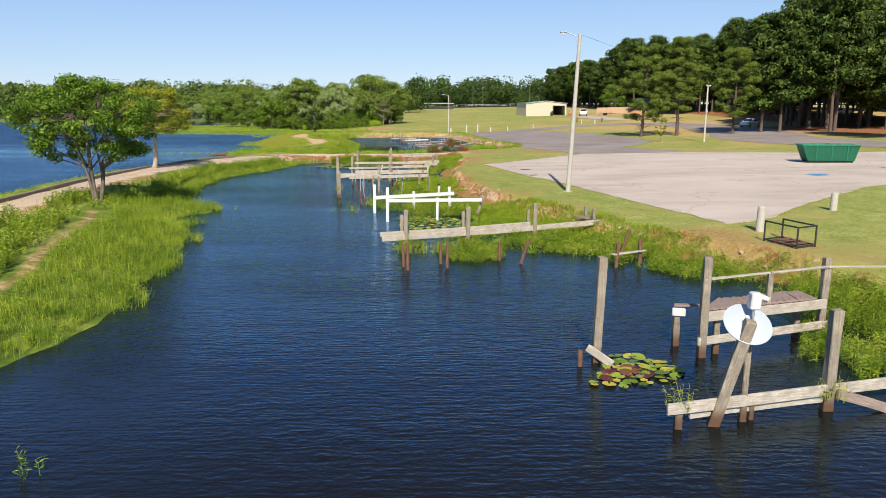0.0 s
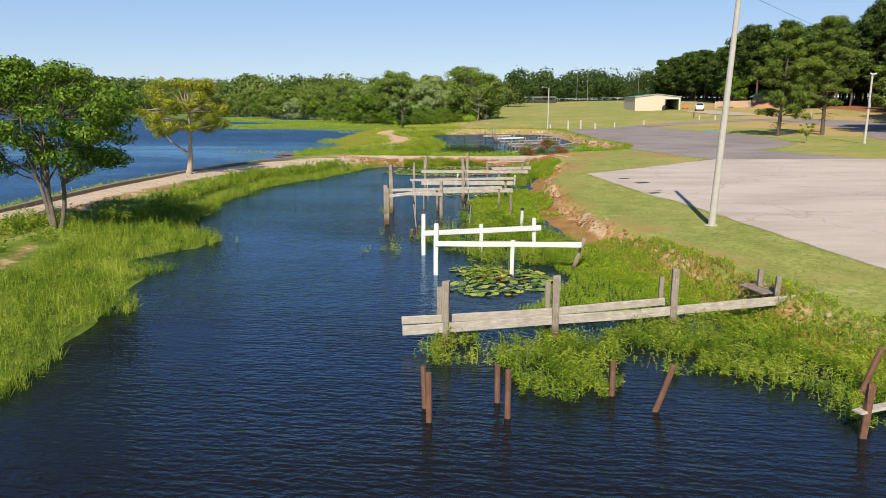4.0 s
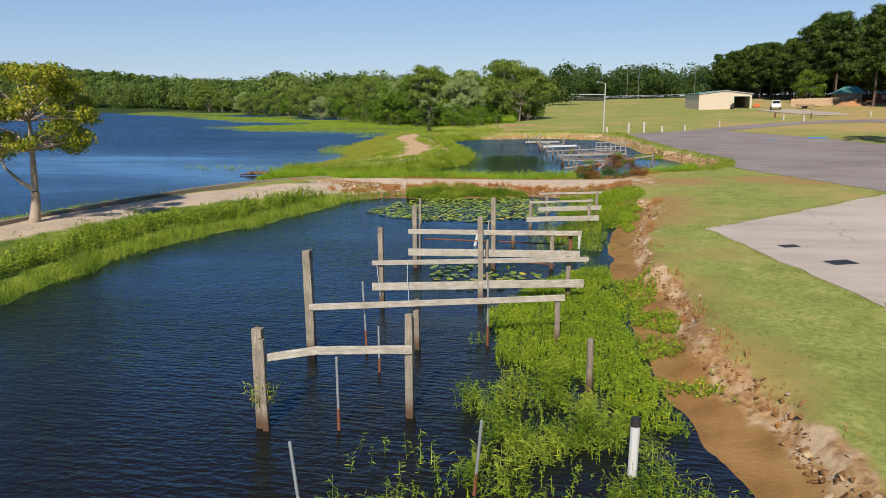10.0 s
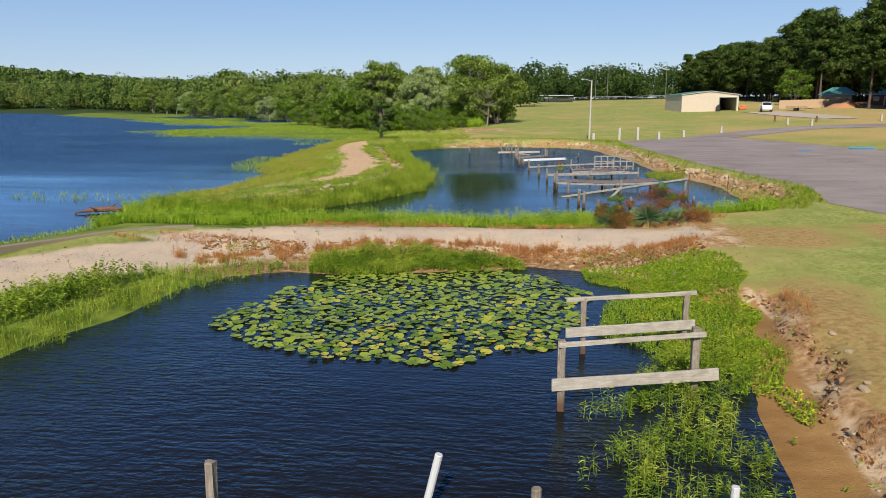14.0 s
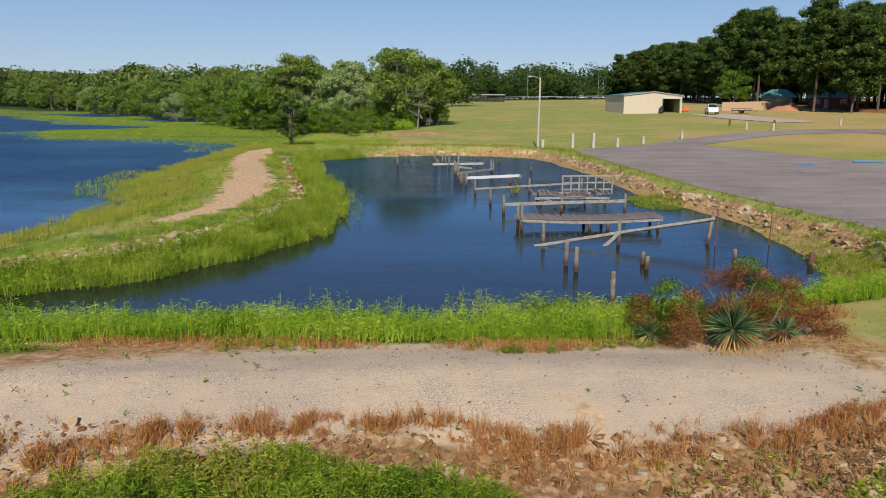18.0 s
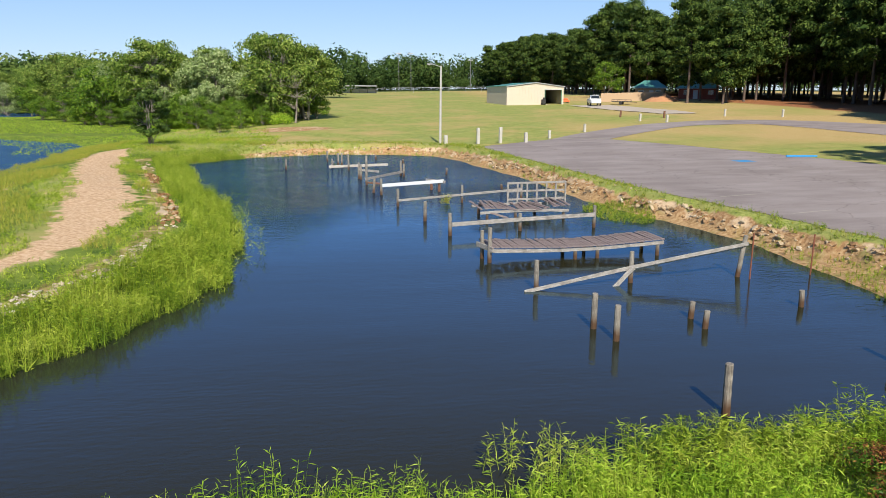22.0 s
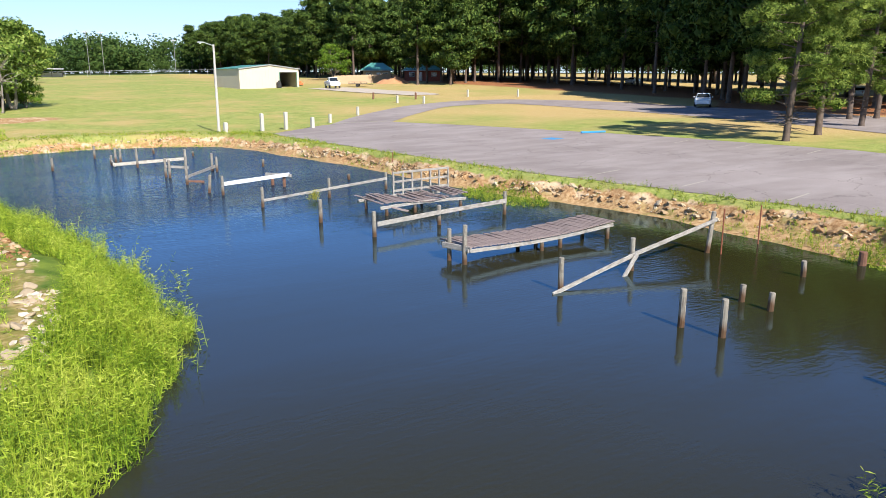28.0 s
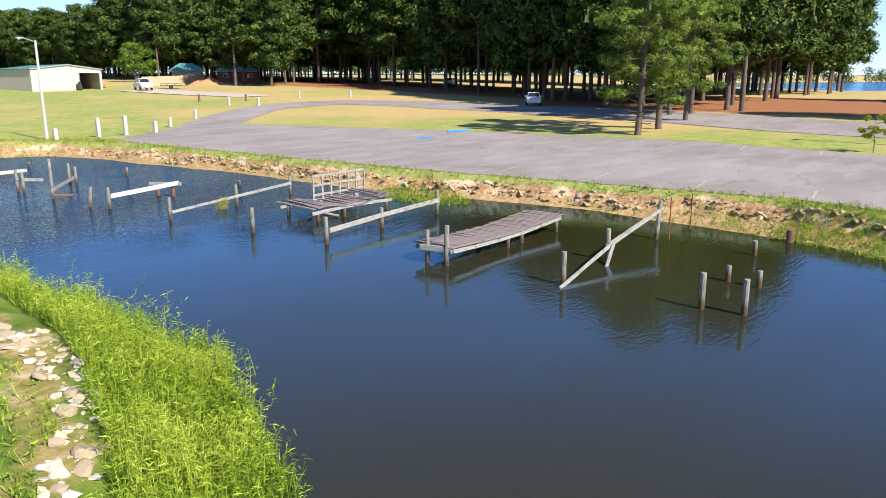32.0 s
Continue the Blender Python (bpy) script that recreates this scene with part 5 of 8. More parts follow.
x, y = scatter(rs, (-1.4, 1.4, 30.5, 34.2), 260, lambda x, y: lump(x, y, 0.5, 2) > 0.1)
parts_.append(stems(rs, x, y, 0.38, 12, 0.10, 0.14, 0.4, 0.5))
cloud_mesh("marsh_weeds", np.concatenate(parts_), 0, M_MARSH, "bright green leafy marsh weeds in shallow water", "marsh plants")
def weed_edge(x, y):
    """How far east the creeping weeds reach at the corner of the cross bank."""
    return np.interp(y, [58, 59, 62, 64, 66.6, 68.7, 70.6], [1.1, 1.2, 1.7, 2.0, 2.3, 2.1, 1.4]) + 0.3 * lump(x, y, 0.8, 4)


CARPET_E = [(-2.1, 68.8), (-1.5, 67.5), (-0.8, 66.8), (-0.2, 66.2), (0.1, 65.6), (1.6, 66.6), (3.0, 65.6), (4.4, 67), (4.6, 69.6), (2.6, 71.2), (1.8, 70.2), (0.4, 68.8), (-0.4, 68.4), (-1.5, 69.0)]
CARPET_D = [(0.6, 36.6), (1.1, 36.9), (2.2, 36.2), (3.2, 36.7), (4.1, 35.8), (4.9, 34.2), (5.8, 31.2), (6.9, 28.4), (8.2, 25.4), (9.0, 23.6), (7.6, 23.8), (6.2, 24.6), (4.8, 27.4), (3.4, 30.0), (2.2, 32.2), (1.2, 33.2)]
parts_ = []
for poly, box, n_try in ((CARPET_A, (0, 5.4, 27, 34), 7000), (CARPET_D, (0.4, 9.2, 23.4, 37.2), 26000), (CARPET_B, (-3, 1.2, 40.8, 52.2), 15000), (CARPET_C, (-1.8, 3.2, 60, 67), 8000), (CARPET_E, (-2.4, 5, 65.4, 71.4), 12000), (TALL_C, (-3.8, 3, 32.8, 44.4), 2500), (TALL_A, (-2, 9.7, 19, 29), 1800)):
    x, y = scatter(rs, box, n_try, inside(poly))
    k = (y < 57) | (x < weed_edge(x, y))
    x, y = x[k], y[k]
    parts_.append(stems(rs, x, y, 0.10 if poly is CARPET_E else 0.17, 9, 0.043, 0.42, 0.5, 0.2, np.maximum(floor_at(x, y), 0.0)))
for y0, y1, n_try in ((42.5, 50.5, 6500), (57.5, 68.5, 7500)):
    x, y = scatter(rs, (-0.6, 5.5, y0, y1), n_try, lambda x, y: (d_s(x, y) > np.where(y > 62, -1.1, -0.4)) & (d_s(x, y) < np.where(y > 62, 2.6, 0.85) + 0.3 * lump(x, y, 0.9)) & (lump(x, y, 0.6, 2) > -0.25) & ((y < 57) | (x < weed_edge(x, y))))
    parts_.append(stems(rs, x, y, 0.17, 8, 0.06, 0.45, 0.5, 0.2, np.maximum(floor_at(x, y), 0.0)))
cloud_mesh("creeping_weeds", np.concatenate(parts_), 0, M_LOW, "low creeping green weeds with yellow flowers", "marsh plants")

# reeds and weeds of the west bank
x, y = scatter(rs, (-24, -6, 2, 68), 46000, lambda x, y: (x < -6.5) & (dist_line(x, y, FOOTPATH) > 0.3) & (d_s(x, y) > -0.2 + 0.4 * lump(x, y, 0.9)) & (d_s(x, y) < 3.5 - 0.035 * np.clip(y - 10, 0, 60) + 0.8 * lump(x, y, 2.0)) & (y < 67.8))
gap = (y > 37.5) & (d_s(x, y) > 0.85 + 0.15 * lump(x, y, 1.2))
x, y = x[~gap], y[~gap]
fresh = lump(x, y, 1.5, 2) + 0.5 * lump(x, y, 0.6, 8) > 0.65
for nm, q, m_, lab in (("bank_reeds", fresh, M_REED, "bright green reeds along the west bank"), ("bank_rushes", ~fresh, M_MARSH, "deeper green rushes among reeds on the west bank")):
    cloud_mesh(nm, np.concatenate([stems(rs, x[q], y[q], 0.44, 13, 0.085, 0.13, 0.4), blades(rs, np.repeat(x[q], 4) + rs.normal(0, 0.05, 4 * q.sum()), np.repeat(y[q], 4) + rs.normal(0, 0.05, 4 * q.sum()), 0.40, 0.011)]), 0, m_, lab, "reeds")
x, y = scatter(rs, (-21, -8, 2, 66), 22000, lambda x, y: (d_s(x, y) > 3.2) & (dist_line(x, y, FOOTPATH) > 0.4) & (dist_line(x, y, LEVEE) > 2.5 + 0.5 * lump(x, y, 1.5)) & (d_l(x, y) > 4) & (rs.uniform(size=len(x)) < 0.55 + 0.4 * lump(x, y, 2.4, 2)))
cloud_mesh("bank_weeds", np.concatenate([stems(rs, x, y, 0.24, 7, 0.10, 0.4, 0.4), blades(rs, np.repeat(x, 2), np.repeat(y, 2), 0.16, 0.02, 0.5)]), 0, M_MARSH, "rough green weeds beside the levee track", "weeds")
x, y = scatter(rs, (-19, -11, 12, 66), 21000, lambda x, y: (np.abs(dist_line(x, y, LEVEE) - 2.9) < 0.55 + 0.3 * lump(x, y, 1.0)) & (d_s(x, y) > 1.2) & (y < 37) & (lump(x, y, 1.7, 4) > -0.45))
x2, y2 = scatter(rs, (-16, -11, 15, 28.5), 2600, lambda x, y: (np.abs(dist_line(x, y, FOOTPATH) - 1.25) < 0.7 + 0.3 * lump(x, y, 0.8)) & (d_s(x, y) > 2.0) & (x < np.interp(y, [15, 19.3, 23, 28.7], [-10.6, -11.3, -12.65, -14.1])) & (lump(x, y, 0.8, 7) > -0.3))
x3, y3 = scatter(rs, (-19, -11, 36.5, 66.5), 15000, lambda x, y: (np.abs(d_s(x, y) - 1.75 - 0.2 * lump(x, y, 2.0)) < 0.55 + 0.15 * lump(x, y, 0.7)) & (dist_line(x, y, LEVEE) > 1.9) & (lump(x, y, 1.4, 9) > -0.75))
x, y = np.concatenate([x, x2, x3]), np.concatenate([y, y2, y3])
cloud_mesh("levee_shrubs", stems(rs, x, y, 0.56, 20, 0.082, 0.42, 0.42), 0, M_MARSH, "dark green shrubby weeds along the levee", "weeds")
# lake side of the levee
x, y = scatter(rs, (-30, -20, 20, 78), 9000, lambda x, y: (d_l(x, y) > -0.9) & (d_l(x, y) < 1.6 + 0.6 * lump(x, y, 3)))
x2, y2 = scatter(rs, (-34, -22, 74, 90), 900, lambda x, y: (np.hypot((x + 28) / 4, (y - 83) / 1.6) < 1))
x3, y3 = scatter(rs, (-31, -24, 98, 112), 1200, lambda x, y: (d_l(x, y) > -3) & (d_l(x, y) < 0.5))
x, y = np.concatenate([x, x2, x3]), np.concatenate([y, y2, y3])
low = (y < 76) & (rs.uniform(size=len(x)) < 0.93)
cloud_mesh("lakeside_reeds", np.concatenate([blades(rs, np.repeat(x[low], 5) + rs.normal(0, 0.1, 5 * low.sum()), np.repeat(y[low], 5) + rs.normal(0, 0.1, 5 * low.sum()), 0.16, 0.02), blades(rs, np.repeat(x[~low], 3), np.repeat(y[~low], 3), 0.36, 0.02)]), 0, M_REED, "green reeds on the lake edge", "reeds")

# the spit, the cross bank and the far shore
x, y = scatter(rs, (-24, -9, 76, 127), 78000, lambda x, y: (x < -9.4) & (y > 78.4) & (d_n(x, y) > -0.28 + 0.45 * lump(x, y, 0.8)) & (d_n(x, y) < 1.5 + 0.3 * lump(x, y, 1.5)) & (d_l(x, y) > 0.5))
LOOSE = []
for cx, cy, k in ((-10.1, 94.4, 6), (-10.0, 92.2, 6), (-9.9, 90.6, 5), (-10.2, 88.6, 9), (-10.3, 87.4, 8), (-10.6, 86.2, 7), (-10.6, 96.3, 6), (-11.0, 99.5, 6), (-9.5, 91.6, 3)):
    LOOSE.append(stems(rs, cx + 0.25 + rs.normal(0, 0.28, k), cy + rs.normal(0, 0.4, k), 0.6, 14, 0.13, 0.12, 0.75))
cloud_mesh("spit_reeds", np.concatenate([stems(rs, x, y, 0.62, 15, 0.105, 0.125, 0.35, 0.5), blades(rs, np.repeat(x, 2), np.repeat(y, 2), 0.48, 0.016, 0.35), *LOOSE]), 0, M_REED, "tall bright green reeds lining the spit", "reeds")
x, y = scatter(rs, (-30, -12, 78, 140), 36000, lambda x, y: (d_n(x, y) > 1.5) & (np.abs(d_n(x, y) - 2.0) > 0.34 + 0.2 * lump(x, y, 1.3)) & (d_l(x, y) > -0.8 + 0.5 * lump(x, y, 1.2)) & (dist_line(x, y, SPIT_ROAD) > (0.7 + 0.6 * step(87, 97, y)) + 0.5 * lump(x, y, 1.0)) & (x < -11) & (rs.uniform(size=len(x)) < 0.62 + 0.45 * lump(x, y, 2.2, 3)))
near_lake = (d_l(x, y) < 4.2 + lump(x, y, 2.5)) | (lump(x, y, 1.4, 5) > 0.75)
cloud_mesh("spit_dry_reeds", blades(rs, np.repeat(x[near_lake], 9) + rs.normal(0, 0.09, 9 * near_lake.sum()), np.repeat(y[near_lake], 9) + rs.normal(0, 0.09, 9 * near_lake.sum()), 0.33, 0.013, 0.6), 0, M_YREED, "yellowing reeds on the lake side of the spit", "reeds")
cloud_mesh("spit_weeds", np.concatenate([stems(rs, x[~near_lake], y[~near_lake], 0.2, 9, 0.075, 0.26, 0.6), blades(rs, np.repeat(x[~near_lake], 4) + rs.normal(0, 0.08, 4 * (~near_lake).sum()), np.repeat(y[~near_lake], 4) + rs.normal(0, 0.08, 4 * (~near_lake).sum()), 0.2, 0.013, 0.6)]), 0, M_REED, "low green weeds on the spit", "weeds")
x, y = scatter(rs, (-24, 6.5, 74, 80), 20000, lambda x, y: (y < 79.0) & (d_n(x, y) > -0.25 + 0.35 * lump(x, y, 0.7)) & (d_n(x, y) < 1.75 + 1.2 * step(-10, -14, x) + 0.3 * lump(x, y, 1.0)) & (d_l(x, y) > -0.5) & ~((x > -0.6) & (x < 3.6) & (y > 73.4) & (y < 76.2)) & (dist_line(x, y, LEVEE) > 1.9))
cloud_mesh("causeway_reeds", np.concatenate([stems(rs, x, y, 0.55, 15, 0.11, 0.125, 0.3), blades(rs, np.repeat(x, 3), np.repeat(y, 3), 0.46, 0.014, 0.25)]), 0, M_LIME, "lime-green reeds along the cross bank, sunlight painted into their tone", "reeds")
FRINGE = []
for cx, cy, k in ((-4.5, 77.3, 10), (-3.9, 77.0, 26), (-3.2, 77.0, 20), (-2.5, 77.2, 40), (-1.9, 77.4, 60), (-1.3, 77.3, 70), (-0.6, 77.3, 80), (0.2, 77.3, 80), (1.0, 77.2, 70), (-1.4, 76.8, 60), (-0.4, 76.7, 60), (-2.4, 76.7, 40)):
    FRINGE.append(stems(rs, cx + rs.normal(0, 0.24, k), cy + rs.normal(0, 0.2, k), 0.62, 17, 0.13, 0.125, 0.35))
cloud_mesh("fringe_reeds", np.concatenate(FRINGE), 0, M_REED, "taller green reeds standing in the basin's edge", "reeds")
TOE = [(-9.9, 67.3), (-9.0, 67.2), (-7.0, 67.7), (-5.0, 68.45), (-3.6, 68.7), (-3.9, 69.2), (-5.0, 69.5), (-6.6, 69.45), (-8.3, 69.15), (-9.6, 68.3)]
x, y = scatter(rs, (-10.2, -3.3, 67, 69.8), 5200, lambda x, y: (dist_poly(x, y, TOE) < 0.2 * lump(x, y, 0.5)))
gold = (np.hypot((x + 7.7) / 1.1, (y - 69.0) / 0.35) < 1) & (rs.uniform(size=len(x)) < 0.8)
cloud_mesh("toe_reeds", np.concatenate([stems(rs, x[~gold], y[~gold], 0.34, 13, 0.095, 0.15, 0.35), blades(rs, np.repeat(x[~gold], 2), np.repeat(y[~gold], 2), 0.32, 0.014, 0.3)]), 0, M_MARSH, "green reeds at the toe of the cross bank", "reeds")
cloud_mesh("yellowed_weeds", stems(rs, x[gold], y[gold], 0.40, 16, 0.08, 0.22, 0.35), 0, M_YREED, "yellowed weeds among green reeds at the cross bank", "weeds")
x, y = scatter(rs, (-17, 2.2, 66.5, 71.2), 9000, lambda x, y: (np.abs(y - 69.95 - 0.03 * x) < 0.62 + 0.25 * lump(x, y, 0.9)) & (d_s(x, y) > 0.25) & (rs.uniform(size=len(x)) < 0.22 + 0.5 * lump(x, y, 0.6)))
x2, y2 = scatter(rs, (-12, 4, 73.6, 76), 5000, lambda x, y: (np.abs(d_n(x, y) - 1.95) < 0.45 + 0.3 * lump(x, y, 0.8)) & (rs.uniform(size=len(x)) < 0.5 + 0.5 * lump(x, y, 1.1)))
x3, y3 = scatter(rs, (1, 14, 17, 66), 42000, lambda x, y: (np.abs(d_s(x, y) - 1.32) < 0.26) & (x > 0.5) & (rs.uniform(size=len(x)) < 0.14 + 0.75 * lump(x, y, 0.9)))
x, y = np.concatenate([x, x2, x3]), np.concatenate([y, y2, y3])
cloud_mesh("dry_weeds", np.concatenate([stems(rs, x, y, 0.16, 9, 0.05, 0.2, 0.5), blades(rs, np.repeat(x, 6) + rs.normal(0, 0.05, 6 * len(x)), np.repeat(y, 6) + rs.normal(0, 0.05, 6 * len(x)), 0.17, 0.010, 0.8)]), 0, M_DRYGRASS, "dry rusty weeds on the bank faces", "weeds")
# banks of the north basin
x, y = scatter(rs, (-20, 11, 79.5, 134), 60000, lambda x, y: (x > -16) & ((x > 2) | (y > 124)) & (d_n(x, y) > -0.1) & (d_n(x, y) < 3.2) & (dist_poly(x, y, LOT) > 0.05) & (rs.uniform(size=len(x)) < np.where(d_n(x, y) > 0.95 + 0.95 * broad_toe(x, y), 0.75, 0.03 + 0.75 * broad_toe(x, y)) + np.where(d_n(x, y) > 1.25, 0.5, 0.3) * lump(x, y, 1.6, 1)))
x2, y2 = scatter(rs, (3.4, 7.2, 95, 101), 1800, lambda x, y: np.hypot((x - 5.3) / 1.3, (y - 98) / 2.6) < 1)
x3, y3 = scatter(rs, (5, 11, 77.5, 84.5), 2600, lambda x, y: (d_n(x, y) > -0.3) & (d_n(x, y) < 2.6))
x4, y4 = scatter(rs, (-20, 1, 120, 132), 5200, lambda x, y: (d_n(x, y) > -0.5) & (d_n(x, y) < 0.9) & (lump(x, y, 2.2, 4) > -0.2) & ((y > 125) | (x < -14)))
x, y = np.concatenate([x, x2, x3, x4]), np.concatenate([y, y2, y3, y4])
k = rs.uniform(size=len(x)) < 0.5
cloud_mesh("basin_weeds", np.concatenate([stems(rs, x[k], y[k], 0.22, 9, 0.08, 0.2, 0.45), blades(rs, np.repeat(x[k], 3), np.repeat(y[k], 3), 0.2, 0.014, 0.45)]), 0, M_MARSH, "green weeds scattered on the basin banks", "weeds")
cloud_mesh("basin_dry_grass", blades(rs, np.repeat(x[~k], 7), np.repeat(y[~k], 7), 0.18, 0.014, 0.5), 0, M_YREED, "yellowing grass on the basin banks", "grass")
M_LAWN = leafy("short_lawn_blade", ((0.05, (0.09, 0.15, 0.02)), (0.45, (0.20, 0.27, 0.045)), (0.75, (0.34, 0.34, 0.09)), (0.95, (0.46, 0.36, 0.16))), 0.6, 0.3, 0.6)
x, y = scatter(rs, (0, 8, 30, 66), 5200, lambda x, y: (d_s(x, y) > -0.25) & (d_s(x, y) < 1.15) & (x > -0.3) & (rs.uniform(size=len(x)) < 0.06 + 0.45 * np.clip(lump(x, y, 0.8, 3), 0, 1)))
cloud_mesh("mud_weeds", stems(rs, x, y, 0.12, 8, 0.06, 0.3, 0.6), 0, M_LOW, "low green weeds creeping over the mud", "weeds")
# tufts at the edge of the lawn and on the track
x, y = scatter(rs, (-24, 16, 10, 132), 70000, lambda x, y: (np.minimum(d_s(x, y), d_n(x, y)) > 1.55) & (np.minimum(d_s(x, y), d_n(x, y)) < 5.5) & (x > 1) & (dist_poly(x, y, LOT) > 0.1) & (dist_poly(x, y, SLAB) > 0.1))
cloud_mesh("lawn_blades", blades(rs, np.repeat(x, 2), np.repeat(y, 2), 0.075, 0.014, 0.7), 0, M_LAWN, "short mown grass blades on the bank", "grass")
x, y = scatter(rs, (-22, 4, 20, 74), 5200, lambda x, y: (dist_line(x, y, LEVEE) < 2.1) & (rs.uniform(size=len(x)) < 0.03 + 0.5 * np.clip(lump(x, y, 0.8) - 0.5, 0, 1) + 0.35 * (dist_line(x, y, LEVEE) > 1.5)))
cloud_mesh("track_tufts", stems(rs, x, y, 0.09, 9, 0.07, 0.3, 0.9), 0, M_MARSH, "small green tufts on the gravel track", "weeds")
# bushy dead tufts on the faces of the cross bank
rt = np.random.RandomState(88)
cx = rt.uniform(-13.5, 2.0, 150)
cx = np.where(rt.uniform(size=150) < 0.5, cx, np.round(cx / 1.4) * 1.4 + rt.normal(0, 0.22, 150))
cy = np.interp(cx, [-13.5, -11.4, -9.9, -7.7, -4.8, -1.7, 0.9, 2.0], [67.8, 69.1, 69.6, 70.3, 70.8, 70.35, 70.8, 70.9]) - np.abs(rt.normal(0, 0.42, 150)) + 0.08
size_ = rt.uniform(0.5, 1.0, 150)
k = 60
tx, ty = np.repeat(cx, k) + rt.normal(0, 0.07, 150 * k), np.repeat(cy, k) + rt.normal(0, 0.07, 150 * k)
h = np.repeat(size_, k)
parts_ = []
for lo, hi, tall in ((0.0, 0.65, 0.13), (0.65, 0.86, 0.21), (0.86, 1.1, 0.31)):
    q = (h >= lo) & (h < hi)
    parts_ += [blades(rt, tx[q], ty[q], tall, 0.012, 0.55), stems(rt, tx[q][::6], ty[q][::6], tall, 8, 0.06, 0.16, 0.5)]
cloud_mesh("dead_tufts", np.concatenate(parts_), 0, M_DRYGRASS, "bushy rust-brown dead weeds on the cross bank", "weeds")
MAT = [(-2.0, 69.1), (-0.4, 68.35), (0.4, 68.75), (1.6, 69.8), (1.5, 70.5), (0.3, 70.3), (-0.8, 69.6)]
x, y = scatter(rt, (-2.2, 1.8, 68.2, 70.7), 1200, lambda x, y: dist_poly(x, y, MAT) < 0.15 * lump(x, y, 0.5))
M_MATWEED = leafy("brown_matted_weeds", ((0.1, (0.09, 0.05, 0.022)), (0.5, (0.27, 0.16, 0.07)), (0.95, (0.46, 0.31, 0.15))), 0.7, 0.1, 1.5)
cloud_mesh("matted_weeds", np.concatenate([stems(rt, x, y, 0.10, 9, 0.055, 0.3, 0.9), blades(rt, np.repeat(x, 3), np.repeat(y, 3), 0.12, 0.012, 1.0)]), 0, M_MATWEED, "brown matted dead weeds low on the cross bank", "weeds")
x, y = scatter(rt, (-13, 3.4, 72.8, 75.2), 3000, lambda x, y: (((np.abs(d_n(x, y) - 1.75) < 0.42 + 0.2 * lump(x, y, 0.7)) & (x < -1.4)) | (np.hypot((x - 0.9) / 2.5, (y - 73.75) / 0.6) < 1)) & (lump(x, y, 0.75, 3) > -0.05))
M_STRAW = leafy("straw_and_rust_grass", ((0.1, (0.24, 0.11, 0.04)), (0.4, (0.44, 0.25, 0.10)), (0.7, (0.58, 0.41, 0.20)), (0.95, (0.40, 0.42, 0.08))), 0.65, 0.25, 1.2)
cloud_mesh("straw_grass", blades(rt, np.repeat(x, 6) + rt.normal(0, 0.09, 6 * len(x)), np.repeat(y, 6) + rt.normal(0, 0.09, 6 * len(x)), 0.13, 0.008, 1.0), 0, M_STRAW, "rust and straw coloured grass at the foot of the reeds", "grass")
gx_, gy_ = scatter(rt, (-15, 3, 70.6, 74.6), 900, lambda x, y: (d_n(x, y) > 1.7) & (d_n(x, y) < 2.6) & (lump(x, y, 0.9, 5) > 0.05))
tx, ty = scatter(rt, (-13, 2.5, 68, 70.6), 1500, lambda x, y: (np.abs(y - 69.35 - 0.03 * x) < 0.45) & (d_s(x, y) > 0.4) & (lump(x, y, 0.7, 11) > 0.15))
cloud_mesh("bank_face_weeds", stems(rt, tx, ty, 0.17, 9, 0.06, 0.2, 0.5), 0, M_LOW, "sparse green weeds on the face of the cross bank", "weeds")
cloud_mesh("track_edge_weeds", stems(rt, np.repeat(gx_, 4) + rt.normal(0, 0.07, 4 * len(gx_)), np.repeat(gy_, 4) + rt.normal(0, 0.07, 4 * len(gx_)), 0.15, 10, 0.07, 0.22, 0.5), 0, M_MARSH, "small green weeds at the edge of the track", "weeds")
# marsh flats beyond the lake
x, y = scatter(rs, (-130, -12, 132, 300), 130000, lambda x, y: (d_l(x, y) > -4 + 3 * lump(x, y, 9)) & (x < -12 - 0.12 * (y - 132)) & (d_l(x, y) < 75) & (lump(x, y * 2.5, 11, 6) > -0.75) & (np.minimum.reduce([dist_poly(x, y, q) for q in SLIVERS]) > 1.0))
pick = rs.uniform(size=len(x)) < 0.5
for nm, k, m_, lab in (("marsh_grass", pick, M_LIME, "bright green marsh grass flats by the lake"), ("marsh_sedge", ~pick, M_REED, "yellow-green sedge flats by the lake")):
    cloud_mesh(nm, blades(rs, np.repeat(x[k], 2), np.repeat(y[k], 2), 0.20, 0.055, 0.6, np.maximum(floor_at(np.repeat(x[k], 2), np.repeat(y[k], 2)), -0.05)), 0, m_, lab, "marsh grass")

# dry weeds caught on dock posts
for thing, sx, sy, sz, k in SNAGS:
    px, py = sx + rs.normal(0, 0.10, k), sy + rs.normal(0, 0.08, k)
    ob = new("weed", cloud_mesh("weed", stems(rs, px, py, 0.34, 6, 0.10, 0.15, 0.7, 0.6, np.full(k, sz)), 1, M_YREED))
    ob.parent = thing
# uneven grass along the edges of the pavement
x, y = scatter(rs, (2, 45, 24, 135), 620000, lambda x, y: np.abs(np.minimum(dist_poly(x, y, LOT), dist_poly(x, y, SLAB)) - 0.08 - 0.10 * lump(x, y, 0.6)) < 0.13)
cloud_mesh("edge_grass", blades(rs, np.repeat(x, 2), np.repeat(y, 2), 0.075, 0.014, 0.7), 0, M_LAWN, "uneven grass creeping over the edge of the pavement", "grass")

# ---- lily pads ----


